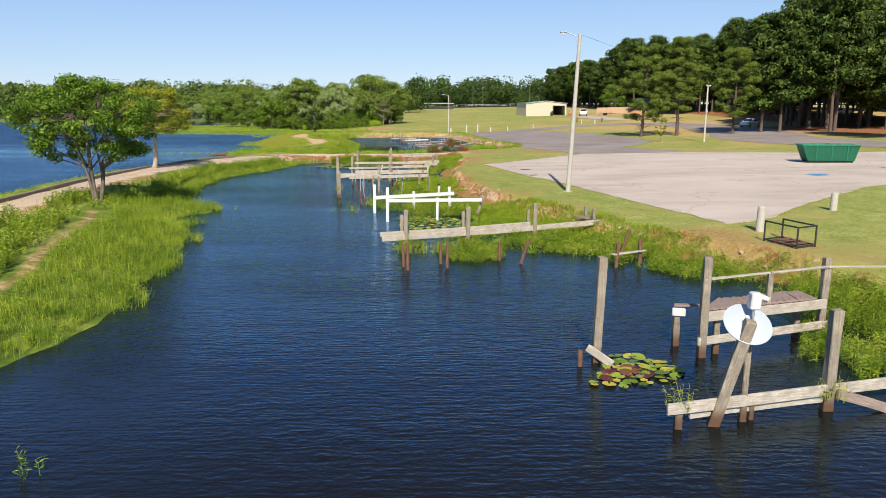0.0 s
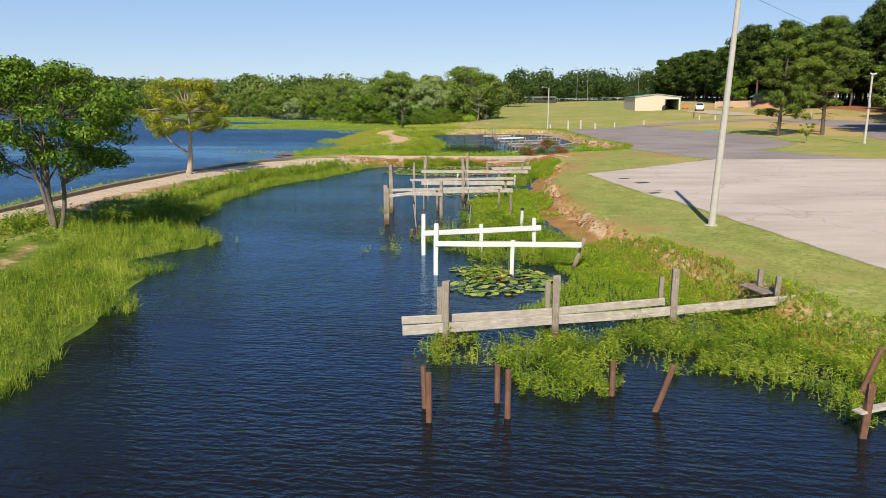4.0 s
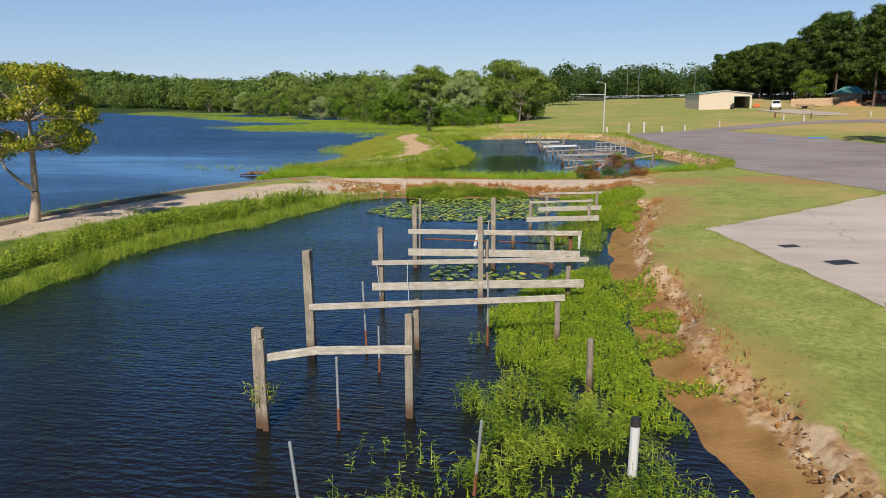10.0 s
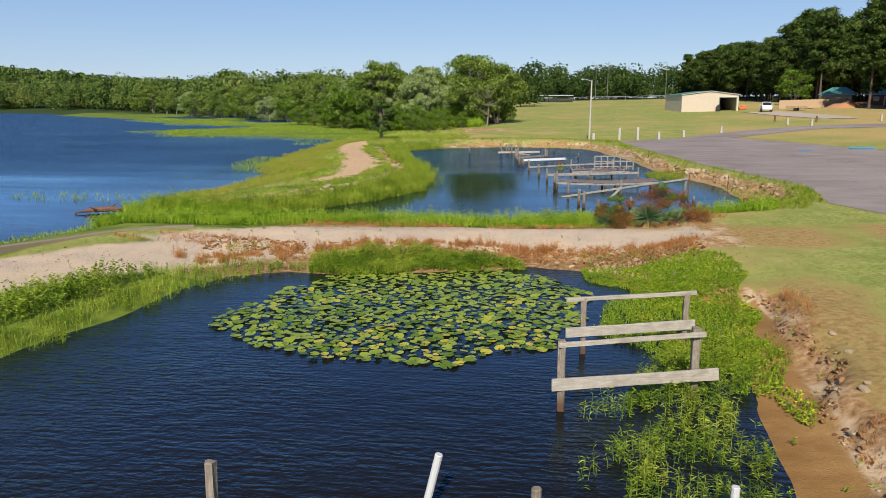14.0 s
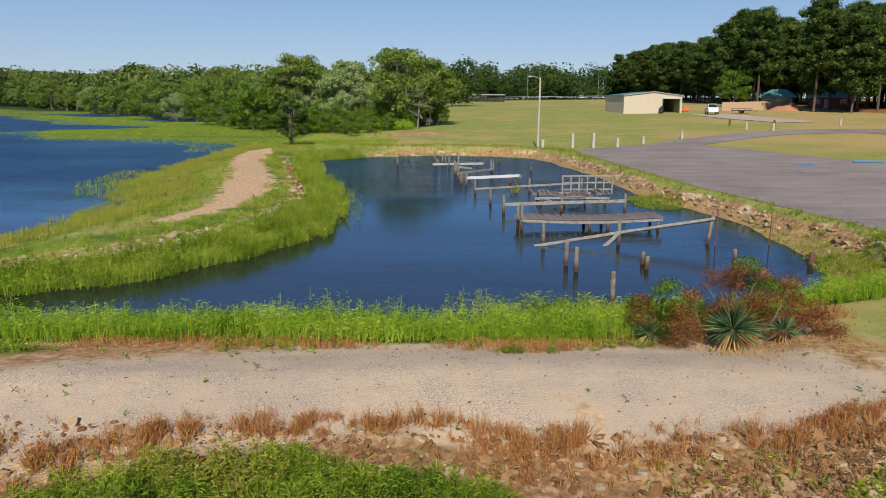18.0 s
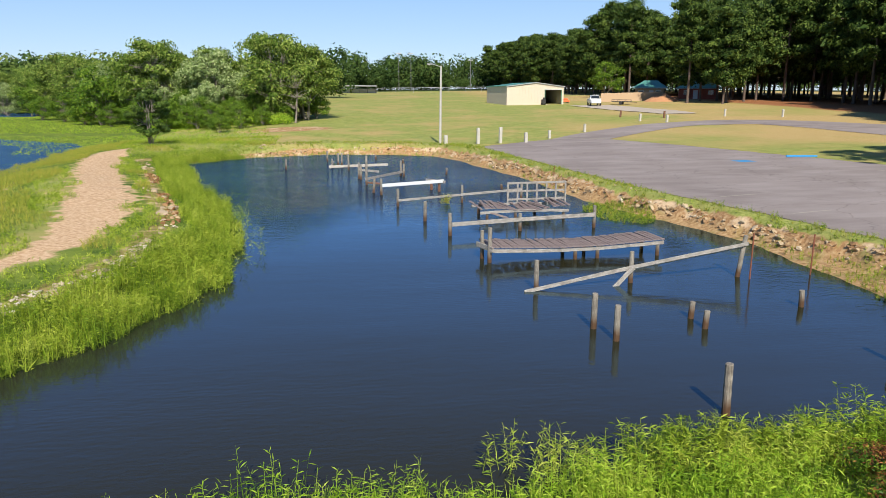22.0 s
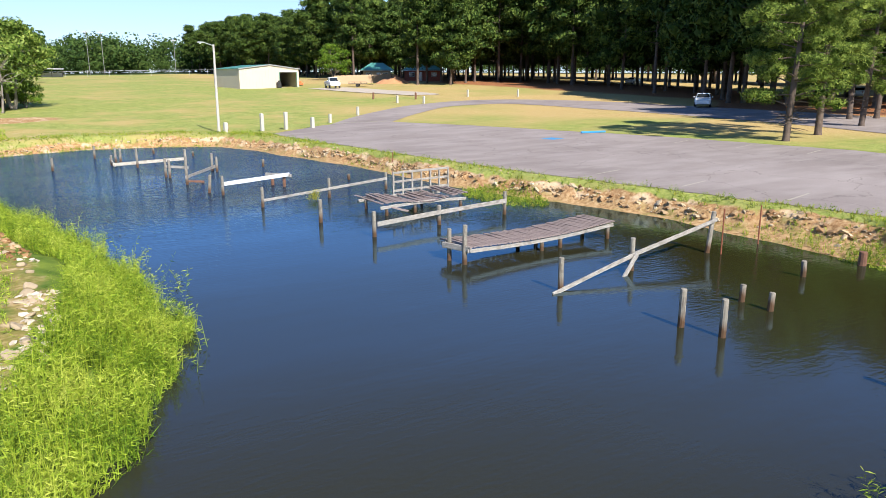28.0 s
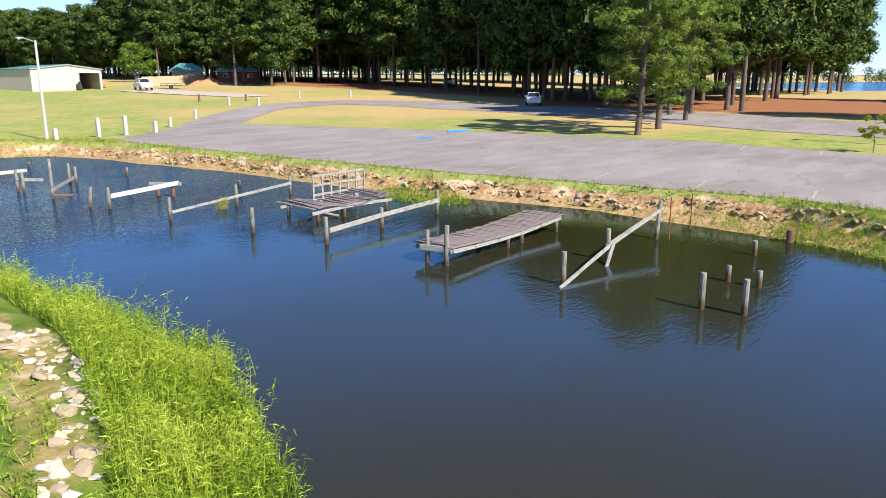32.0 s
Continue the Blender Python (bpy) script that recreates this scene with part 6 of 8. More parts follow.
def pad_shape(rr, q=1.0, tx=0.0, ty=0.0):
    """One pad: a notched, slightly cupped disc of eleven corners round its stalk."""
    a0, k = rr.uniform(0, 6.28), 11
    vs = [(0, 0, -0.03 * q)]
    for i in range(k):
        a = a0 + 0.2 + (2 * math.pi - 0.4) * i / (k - 1)
        w = q * rr.uniform(0.93, 1.05)
        dx, dy = w * math.cos(a), w * math.sin(a)
        vs.append((dx, dy, dx * tx + dy * ty + 0.09 * q * rr.uniform(-0.3, 1)))
    return vs, [(0, 1 + i, 2 + i) for i in range(k - 1)]


PAD_MESHES = {}


def pad_meshes(material):
    if material.name not in PAD_MESHES:
        rr, made = np.random.RandomState(5), []
        for i in range(10):
            me = bpy.data.meshes.new("pad")
            vs, fs = pad_shape(rr)
            me.from_pydata(vs, [], fs)
            me.materials.append(material)
            made.append(me)
        PAD_MESHES[material.name] = made
    return PAD_MESHES[material.name]


def pads(name, poly, box, n_try, r, label, material=None, gap=0.85, tilt=0.25, near=(0, 0)):
    """A bed of lily pads; the 300 nearest the given place are parts, the rest one mesh."""
    rr = np.random.RandomState(len(name) + n_try)
    x, y = scatter(rr, box, n_try, lambda x, y: dist_poly(x, y, poly) < 0.3 * lump(x, y, 0.6))
    chosen = []
    for px, py in zip(x, y):
        q = r * rr.uniform(0.6, 1.25)
        if all((px - a) ** 2 + (py - b_) ** 2 > (gap * (q + c_)) ** 2 for a, b_, c_ in chosen[-900:]):
            chosen.append((px, py, q))
    if len(chosen) > 300:
        chosen.sort(key=lambda c: (c[0] - near[0]) ** 2 + (c[1] - near[1]) ** 2)
    bed = empty(name, (float(np.mean(x)), float(np.mean(y)), 0), label, "lily pads")
    shapes = pad_meshes(material or M_LILYPAD)
    bx, by = bed.matrix_basis.translation.x, bed.matrix_basis.translation.y
    vs, fs = [], []
    for i, (px, py, q) in enumerate(chosen):
        tx, ty = rr.normal(0, tilt * 0.35), rr.normal(0, tilt * 0.35)
        lift = rr.uniform(0.012, 0.03) + q * (abs(tx) + abs(ty)) * 0.8
        if i < 300:
            ob = new("pad", shapes[rr.randint(10)])
            ob.parent = bed
            ob.matrix_basis = pose(px - bx, py - by, lift, math.degrees(ty), -math.degrees(tx), rr.uniform(0, 360)) @ Matrix.Scale(q, 4)
        else:
            s = len(vs)
            pv, pf = pad_shape(rr, q, tx, ty)
            vs += [(px + a, py + b_, lift + c_) for a, b_, c_ in pv]
            fs += [tuple(s + k for k in f) for f in pf]
    if vs:
        tagged(raw("far_lily_pads", vs, fs, M_LILY), label + ", farther part of the bed", "lily pads", kind="stuff")
    return bed


PADS_A = [(2.4, 12.22), (2.74, 12.6), (3.3, 13.1), (3.54, 13.73), (3.99, 13.82), (4.26, 12.75), (3.87, 12.21), (3.38, 12.0), (2.77, 12.0)]
pads("lily_pads", PADS_A, (2.2, 4.6, 11.6, 14), 900, 0.125, "lily pads round a leaning post", gap=0.72)
pads("faded_lily_pads", [(2.9, 12.2), (3.5, 12.1), (3.7, 12.6), (3.3, 13.0), (3.0, 12.8)], (2.8, 4.1, 12, 13.2), 34, 0.12, "dull purple lily pads under the green ones", M_LILYRED, 0.5)
pads("lily_pads", [(-1.9, 32.4), (-1.4, 29.8), (-0.7, 29.2), (0.2, 29.2), (1.1, 29.9), (1.3, 31.4), (0.6, 32.4), (-1.2, 32.7)], (-2.2, 1.6, 28.8, 33), 2000, 0.12, "lily pads beneath the white slip rails", gap=0.76)
pads("faded_lily_pads", [(-1.4, 32.3), (-1.0, 31), (-0.2, 30.6), (0.2, 31.6), (-0.4, 32.6)], (-1.6, 0.4, 30.4, 32.8), 70, 0.11, "dull purple lily pads among green ones", M_LILYRED, 0.5)
pads("lily_pads", [(-10.5, 62.4), (-8.8, 61.0), (-7.4, 60.5), (-5.0, 60.3), (-2.9, 61.2), (-2.0, 63.8), (-1.8, 66.2), (-2.6, 67.5), (-4.2, 68.4), (-5.7, 67.9), (-9.0, 66.9), (-10.1, 64.8)], (-11, -1.6, 60, 68.6), 7000, 0.112, "dense lily pads below the cross bank", gap=0.74, tilt=0.28, near=(-4.5, 60))
pads("lily_pads", [(-5.0, 51.4), (-4.6, 50.9), (-3.6, 51.1), (-3.8, 52.1), (-4.6, 52.2)], (-5.2, -3.4, 50.8, 52.4), 200, 0.13, "lily pads under a slip frame")
pads("lily_pads", [(-5.3, 49.7), (-3.7, 48.9), (-1.3, 50.3), (-1.7, 51.4), (-4.7, 51.0)], (-5.5, -1.1, 48.6, 51.6), 420, 0.125, "scattered lily pads between slip frames")
# ---- trees ----
def tube(bm, pts, radii, k=7):
    """A limb through the given points."""
    rings_ = []
    for i, (p, r) in enumerate(zip(pts, radii)):
        a, b_ = pts[max(i - 1, 0)], pts[min(i + 1, len(pts) - 1)]
        z = (Vector(b_) - Vector(a)).normalized()
        x = z.orthogonal().normalized()
        y = z.cross(x)
        rings_.append([bm.verts.new(Vector(p) + (x * math.cos(2 * math.pi * j / k) + y * math.sin(2 * math.pi * j / k)) * r) for j in range(k)])
    for p, q in zip(rings_, rings_[1:]):
        best = min(range(k), key=lambda s: (p[0].co - q[s].co).length)
        for j in range(k):
            bm.faces.new((p[j], p[(j + 1) % k], q[(j + 1 + best) % k], q[(j + best) % k]))
    return rings_


def bend(p, q, rng, sag=0.15, n_=4):
    p, q = Vector(p), Vector(q)
    off = Vector((rng.uniform(-1, 1), rng.uniform(-1, 1), rng.uniform(-0.2, 1))) * (q - p).length * sag
    return [p.lerp(q, t) + off * (4 * t * (1 - t)) for t in (i / n_ for i in range(n_ + 1))]


def place_tree(name, trunk_bm, crown, bark, leaf_mat, at, label, category="tree", group="", turn=0, scale=1.0):
    t = empty(name, at, label, category, group)
    t.matrix_basis = pose(*at, 0, 0, turn) @ Matrix.Scale(scale, 4)
    tr = part("trunk", trunk_bm, bark, t)
    tr.data.shade_smooth()
    me = cloud_mesh("crown", crown, 1, leaf_mat)
    ob = new("crown", me)
    ob.parent = t
    return t


def clump_leaves(nr, centres, radii, count, size, slim=0.5, up=0.2):
    """Leaves in loose clumps; counts follow the clump's size."""
    out = []
    for c_, r in zip(centres, radii):
        k = max(4, int(count * (r / np.mean(radii)) ** 2))
        d = nr.normal(size=(k, 3))
        d /= np.linalg.norm(d, axis=1, keepdims=True)
        rad = r * nr.uniform(0.25, 1.05, k) ** 0.6
        p = np.asarray(c_) + d * rad[:, None] * np.array([[1, 1, 0.62]])
        q = nr.normal(size=(k, 3))
        q -= d * np.sum(q * d, 1, keepdims=True) * 0.75
        q[:, 2] += up
        q /= np.linalg.norm(q, axis=1, keepdims=True)
        L_ = size * nr.uniform(0.6, 1.3, k)
        out.append(leaves(p - q * L_[:, None] * 0.5, q, L_, L_ * slim, nr, d))
    return np.concatenate(out)


def broadleaf(seed, height, spread, bole, n_stem, n_clump, count, size, lift=0.42, clump=0.145, trunk_r=0.13):
    """A round-headed tree: stems that fork into limbs, each ending in leafy clumps."""
    rng, nr = random.Random(seed), np.random.RandomState(seed)
    bm = bmesh.new()
    cz, rz = height * (1 + lift) / 2, height * (1 - lift) / 2
    cents, rads, forks = [], [], []
    for s in range(n_stem):
        a = 6.283 * s / max(n_stem, 1) + rng.uniform(-0.4, 0.4)
        foot = Vector((0.12 * math.cos(a), 0.12 * math.sin(a), -0.1)) if n_stem > 1 else Vector((0, 0, -0.1))
        reach = 0.06 * spread if n_stem > 1 else 0.04 * spread
        top = Vector((reach * math.cos(a), reach * math.sin(a), bole))
        pts = bend(foot, top, rng, 0.06)
        tube(bm, pts, [trunk_r * (1.25 - 0.45 * i / 4) for i in range(5)], 8)
        forks.append((pts[-1], trunk_r * 0.8))
        tip = Vector((top.x * 1.4, top.y * 1.4, height * 0.82))
        tube(bm, bend(top, tip, rng, 0.08), [trunk_r * (0.78 - 0.62 * i / 4) for i in range(5)], 7)
        forks.append((top.lerp(tip, 0.4), trunk_r * 0.5))
        forks.append((top.lerp(tip, 0.7), trunk_r * 0.35))
    for i in range(n_clump):
        u = rng.uniform(-0.75, 1.0)
        a = i * 2.399 + rng.uniform(-0.3, 0.3)
        w = math.sqrt(max(0.0, 1 - u * u))
        k = rng.uniform(0.55, 1.0)
        c_ = Vector((spread / 2 * w * k * math.cos(a), spread / 2 * w * k * math.sin(a), cz + rz * u * rng.uniform(0.75, 1.0)))
        r = spread * clump * rng.uniform(0.7, 1.3)
        cents.append(tuple(c_))
        rads.append(r)
        p, r0 = min(forks, key=lambda f: (f[0] - c_).length + 2 * max(0, f[0].z - c_.z))
        tube(bm, bend(p, c_, rng, 0.12), [r0 * 0.6 * (1 - 0.85 * j / 4) + 0.008 for j in range(5)], 5)
    return bm, clump_leaves(nr, cents, rads, count, size)


t = place_tree("broadleaf_tree", *broadleaf(5, 5.9, 6.6, 1.6, 5, 100, 260, 0.145, 0.24, 0.085, 0.075), M_DBARK, M_TREE, (-16.4, 34.7, float(floor_at(-16.4, 34.7))), "spreading green broadleaf tree with several grey stems", "tree")
t = place_tree("yellowing_tree", *broadleaf(11, 6.0, 5.7, 1.2, 1, 74, 230, 0.145, 0.28, 0.09, 0.17), M_PALEBARK, M_GOLD, (-21.1, 54.0, float(floor_at(-21.1, 54.0))), "yellow-green tree with a forked pale trunk on the levee", "tree")

MID = [("broadleaf_tree", broadleaf(21, 11, 9.5, 2.6, 2, 60, 130, 0.42, 0.12, trunk_r=0.2), M_OAK, "tall dark green broadleaf tree at the marsh edge"),
       ("broadleaf_tree", broadleaf(22, 10, 8.5, 1.8, 3, 54, 130, 0.40, 0.08, trunk_r=0.16), M_WILLOW, "grey-green willow-like tree at the marsh edge"),
       ("broadleaf_tree", broadleaf(23, 12, 10, 2.4, 2, 66, 130, 0.45, 0.10, trunk_r=0.22), M_OAK, "large round-headed broadleaf tree in the wood"),
       ("broadleaf_tree", broadleaf(24, 8, 9, 1.0, 4, 54, 120, 0.40, 0.0, trunk_r=0.13), M_TREE, "low bushy green tree in the wood's edge")]
MADE = [place_tree(nm, bm_, cr, M_GBARK, lm, (-14 - 9 * i, 164 + 6 * i, float(floor_at(-14 - 9 * i, 164 + 6 * i))), lab, "tree", "trees beyond the marsh", 40 * i) for i, (nm, (bm_, cr), lm, lab) in enumerate(MID)]
rng_t = random.Random(4)


def copies(src, spots, s0=0.78, s1=1.05):
    for x, y, *k in spots:
        i = k[0] if k else rng_t.randrange(len(src))
        s = rng_t.uniform(s0, s1) * (k[1] if len(k) > 1 else 1)
        copy_thing(src[i], pose(x, y, float(floor_at(x, y)), 0, 0, rng_t.uniform(0, 360))).scale = (s, s, s * rng_t.uniform(0.92, 1.08))


copies(MADE, [(-10.6, 166, 2, 1.0), (-18, 171, 1), (-16.5, 176, 0), (-24, 176, 2, 1.05), (-29, 183, 2, 1.08), (-33, 181, 1), (-27, 188, 0), (-38, 190, 3), (-37, 196, 2), (-44, 199, 1), (-48, 207, 2),
              (-43, 190, 3, 0.7), (-54, 214, 0), (-60, 222, 2), (-66, 228, 3), (-71, 236, 2), (-78, 240, 1), (-84, 250, 2), (-92, 258, 0), (-58, 232, 2), (-48, 222, 0), (-36, 206, 2), (-24, 196, 0),
              (-12, 171, 3, 0.8), (-20, 166, 3, 0.55), (-27, 171, 3, 0.6), (-33, 177, 3, 0.5), (-100, 268, 3), (-108, 276, 2), (-118, 288, 0), (-130, 300, 2), (-140, 316, 1), (-152, 328, 2), (-166, 346, 0),
              (-180, 360, 2), (-196, 376, 3), (-82, 262, 2), (-96, 282, 0), (-112, 302, 2), (-128, 322, 0), (-150, 350, 2), (-66, 246, 0), (-208, 396, 2), (-220, 420, 0), (-236, 450, 2), (-250, 480, 1), (-268, 512, 2), (-290, 545, 0)])
copies(MADE, [(-19.5, 151, 3, 0.28), (-18, 156.5, 3, 0.32), (-15.6, 159.5, 3, 0.30), (-21.5, 158, 3, 0.36), (-13.6, 163, 3, 0.34), (-9.4, 167.5, 3, 0.36), (-24, 163, 3, 0.42), (-28.5, 166, 3, 0.45), (-33, 171, 3, 0.4), (-38, 176, 3, 0.42), (-11.5, 169.5, 3, 0.5), (-17, 165, 3, 0.5), (-44, 184, 3, 0.45), (-50, 193, 3, 0.5), (-22, 168, 1, 0.7), (-30, 174, 1, 0.75), (-57, 203, 3, 0.5), (-14.5, 167, 1, 0.75)], 0.9, 1.1)
t = place_tree("small_tree", *broadleaf(31, 4.5, 3.2, 0.35, 4, 44, 260, 0.17, 0.04, 0.13, 0.07), M_GBARK, M_DARKLEAF, (-21.8, 130.6, float(floor_at(-21.8, 130.6))), "small ragged tree at the head of the spit", "tree")
nr = np.random.RandomState(44)
f_ = nr.uniform(0, 1, 110)
cents = [(-31 + 18 * f + nr.uniform(-0.8, 0.8), 171 - 11 * f + nr.uniform(-2.0, 1.5), 0) for f in f_]
cents = [(x, y, float(floor_at(x, y)) + nr.uniform(0.3, 1.0)) for x, y, _ in cents]
cloud_mesh("wood_edge_shrubs", clump_leaves(nr, cents, [nr.uniform(0.6, 1.1) for _ in cents], 150, 0.19, 0.6), 0, M_LIME, "bright green shrubs along the foot of the wood", "shrubs")
t = place_tree("bare_tree", *broadleaf(33, 6.5, 4.6, 1.6, 1, 40, 7, 0.2, 0.2, trunk_r=0.12), M_GBARK, M_WILLOW, (-11.8, 160.5, float(floor_at(-11.8, 160.5))), "half-bare grey tree at the lawn's edge", "tree")
t = place_tree("young_tree", *broadleaf(35, 2.3, 1.5, 0.5, 1, 16, 90, 0.12, 0.2, trunk_r=0.035), M_GBARK, M_GOLD, (26.6, 86.1, float(floor_at(26.6, 86.1))), "small young tree on the lawn", "tree")
t = place_tree("round_tree", *broadleaf(37, 8, 8, 1.6, 2, 50, 120, 0.36, 0.1, trunk_r=0.16), M_GBARK, M_TREE, (57, 236, float(floor_at(57, 236))), "light green round tree in front of the pines", "tree")


def puff_leaves(nr, centres, radii, count, size, slim=0.45, flat=0.62):
    """Rounded needle tufts: sprays lying over the outside of each puff, coarse ones added within to block light."""
    out = []
    for c_, r in zip(centres, radii):
        k = max(8, int(count * (r / np.mean(radii)) ** 2))
        d = nr.normal(size=(k, 3))
        d[:, 2] += 0.3
        d /= np.linalg.norm(d, axis=1, keepdims=True)
        p = np.asarray(c_) + d * (r * nr.uniform(0.72, 1.1, k))[:, None] * np.array([[1, 1, flat]])
        q = nr.normal(size=(k, 3))
        q -= d * np.sum(q * d, 1, keepdims=True) * 0.6
        q[:, 2] += 0.2
        q /= np.linalg.norm(q, axis=1, keepdims=True)
        L_ = size * nr.uniform(0.6, 1.35, k)
        out.append(leaves(p - q * L_[:, None] * 0.5, q, L_, L_ * slim, nr, d))
        # inner filler sprays that keep light out of the puff
        m = 11
        d = nr.normal(size=(m, 3))
        d /= np.linalg.norm(d, axis=1, keepdims=True)
        p = np.asarray(c_) + d * (r * nr.uniform(0.1, 0.5, m))[:, None] * np.array([[1, 1, flat]])
        L_ = r * nr.uniform(0.7, 1.1, m)
        q = nr.normal(size=(m, 3))
        q /= np.linalg.norm(q, axis=1, keepdims=True)
        out.append(leaves(p - q * L_[:, None] * 0.5, q, L_, L_ * 0.8, nr))
    return np.concatenate(out)


def pine(seed, height, bare, spread, n_branch, count, size, dead=6, slim=0.42, tuft=0.155, stout=1.0):
    """A straight pine: bare trunk, dead stubs, then tiers of branches carrying rounded needle puffs."""
    rng, nr = random.Random(seed), np.random.RandomState(seed)
    bm = bmesh.new()
    lean = Vector((rng.uniform(-0.5, 0.5), rng.uniform(-0.5, 0.5), 0))
    pts = [Vector((0, 0, -0.2)) + lean * f + Vector((0, 0, height * 0.95 * f)) for f in (0, 0.03, 0.15, 0.35, 0.55, 0.75, 0.9, 1)]
    r0 = 0.0125 * height * stout
    tube(bm, pts, [r0 * 1.3, r0 * 1.05, r0 * 0.95, r0 * 0.8, r0 * 0.62, r0 * 0.4, r0 * 0.2, 0.02], 9)
    cents, rads = [], []
    for i in range(n_branch):
        f = (i + 0.5) / n_branch
        tier = (i // 5 + 0.5 + rng.uniform(-0.3, 0.3)) / math.ceil(n_branch / 5)
        z = height * (bare + (0.93 - bare) * tier ** 0.85)
        a = i * 2.399 + rng.uniform(-0.6, 0.6)
        reach = spread / 2 * (0.30 + 0.70 * math.sin(math.pi * (0.22 + 0.68 * f))) * rng.uniform(0.55, 1.12)
        p = lean * (z / height) + Vector((0, 0, z))
        q = p + Vector((math.cos(a) * reach, math.sin(a) * reach, reach * rng.uniform(-0.22, 0.30)))
        arc = bend(p, q, rng, 0.06)
        tube(bm, arc, [r0 * 0.28 * (1 - f * 0.6) * (1 - 0.8 * j / 4) + 0.01 for j in range(5)], 4)
        for g in (0.58, 1.0):
            c_ = p.lerp(q, g) + Vector((rng.uniform(-0.3, 0.3), rng.uniform(-0.3, 0.3), rng.uniform(0, 0.3)))
            cents.append(tuple(c_))
            rads.append(spread * tuft * rng.uniform(0.75, 1.3))
    for i in range(8):
        k = 0.15 if i else 0.0
        cents.append((lean.x + rng.uniform(-k, k) * spread, lean.y + rng.uniform(-k, k) * spread, height * rng.uniform(0.92, 0.97)))
        rads.append(spread * tuft * rng.uniform(0.9, 1.25))
    for i in range(dead):
        a, z = rng.uniform(0, 6.28), height * bare * rng.uniform(0.45, 1.0)
        p = lean * (z / height) + Vector((0, 0, z))
        tube(bm, bend(p, p + Vector((math.cos(a), math.sin(a), rng.uniform(-0.3, 0.2))) * rng.uniform(0.6, 2.0), rng, 0.15), [0.035, 0.03, 0.022, 0.015, 0.006], 4)
    return bm, puff_leaves(nr, cents, rads, count, size, slim)


PINES = []
for i, (h, bare, sp, nb, cnt, sz, at) in enumerate(((20.5, 0.20, 9.6, 54, 84, 0.53, (60.5, 121)), (21.5, 0.27, 8.8, 50, 84, 0.53, (66, 131)), (19.5, 0.18, 10.0, 54, 84, 0.53, (72, 142)), (22.0, 0.32, 9.2, 48, 84, 0.53, (78, 118)))):
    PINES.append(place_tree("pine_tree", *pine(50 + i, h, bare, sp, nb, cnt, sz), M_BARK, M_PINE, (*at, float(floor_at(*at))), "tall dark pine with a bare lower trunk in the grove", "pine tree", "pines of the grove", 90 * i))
NEAR_PINES = [((28.4, 100.4), 12.5, 0.13, 6.6, 46), ((33.7, 101.6), 13.5, 0.22, 6.0, 42), ((42.3, 103.5), 12.0, 0.17, 6.0, 44)]
for i, (at, h, bare, sp, nb) in enumerate(NEAR_PINES):
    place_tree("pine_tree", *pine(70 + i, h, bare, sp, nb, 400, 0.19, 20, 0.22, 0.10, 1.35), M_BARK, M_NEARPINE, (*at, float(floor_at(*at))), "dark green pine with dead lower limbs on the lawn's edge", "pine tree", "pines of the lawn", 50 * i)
copies(PINES, [(48.3, 107.8), (50.6, 106.8), (56.8, 104.4), (58.6, 106.6), (68.2, 109.8), (54, 78), (88, 84), (98, 76), (58, 50), (70, 46), (68, 201), (74, 205), (64.5, 196), (79, 209), (60.5, 202), (71, 210), (66.5, 208.5), (76, 213)], 0.82, 0.98)
GROVE = [(62, 116), (64, 135), (74, 152), (82, 172), (84, 194), (77, 206), (79, 214), (82, 238), (66, 240), (61, 285), (58, 330), (56, 400), (130, 400), (140, 300), (150, 230), (160, 150), (150, 118), (110, 113), (80, 109)]
gx, gy = scatter(np.random.RandomState(9), (60, 162, 94, 402), 4000, lambda x, y: dist_poly(x, y, GROVE) < 0)
spots = []
for x, y in zip(gx, gy):
    deep = dist_poly(np.array([x]), np.array([y]), GROVE)[0]
    front = deep > -16
    if deep < -26 and y < 215:
        continue
    if all((x - a) ** 2 + (y - b_) ** 2 > (4.4 if front else 6.0) ** 2 for a, b_ in spots) and not (58 < x < 82 and 212 < y < 238):
        spots.append((x, y))
for x, y in spots[:340]:
    copies(PINES, [(x, y)], *((0.98, 1.16) if y < 150 else (1.03, 1.19) if y < 215 else (0.95, 1.1) if y < 270 else (0.8, 0.95)))

# woods too far off to be told apart
nr = np.random.RandomState(12)
fx, fy, fs_, fd_ = [], [], [], []


def wood_band(line, deep, n_, s0, s1, dark=False):
    for _ in range(n_):
        i = nr.randint(len(line) - 1)
        f = nr.uniform()
        ax, ay = line[i]
        bx, by = line[i + 1]
        k = math.hypot(bx - ax, by - ay)
        o = nr.uniform(0, deep)
        fx.append(ax + (bx - ax) * f - (by - ay) / k * o)
        fy.append(ay + (by - ay) * f + (bx - ax) / k * o)
        fs_.append(nr.uniform(s0, s1))
        fd_.append(dark or nr.uniform() < 0.18)


wood_band([(-40, 218), (-120, 300)][::-1], 60, 120, 10, 14.5)
wood_band([(-120, 300), (-200, 385), (-275, 440)][::-1], 70, 220, 15, 20.5)
wood_band([(-275, 440), (-375, 470), (-500, 460), (-900, 345)][::-1], 70, 430, 13, 19)
wood_band([(95, 400), (30, 392), (-70, 366), (-120, 340)][::-1], 60, 240, 12, 18.5, True)
wood_band([(330, 250), (260, 330), (120, 380)][::-1], 60, 130, 13, 18, True)
wood_band([(560, 160), (430, 300), (330, 330)][::-1], 50, 80, 14, 18, True)
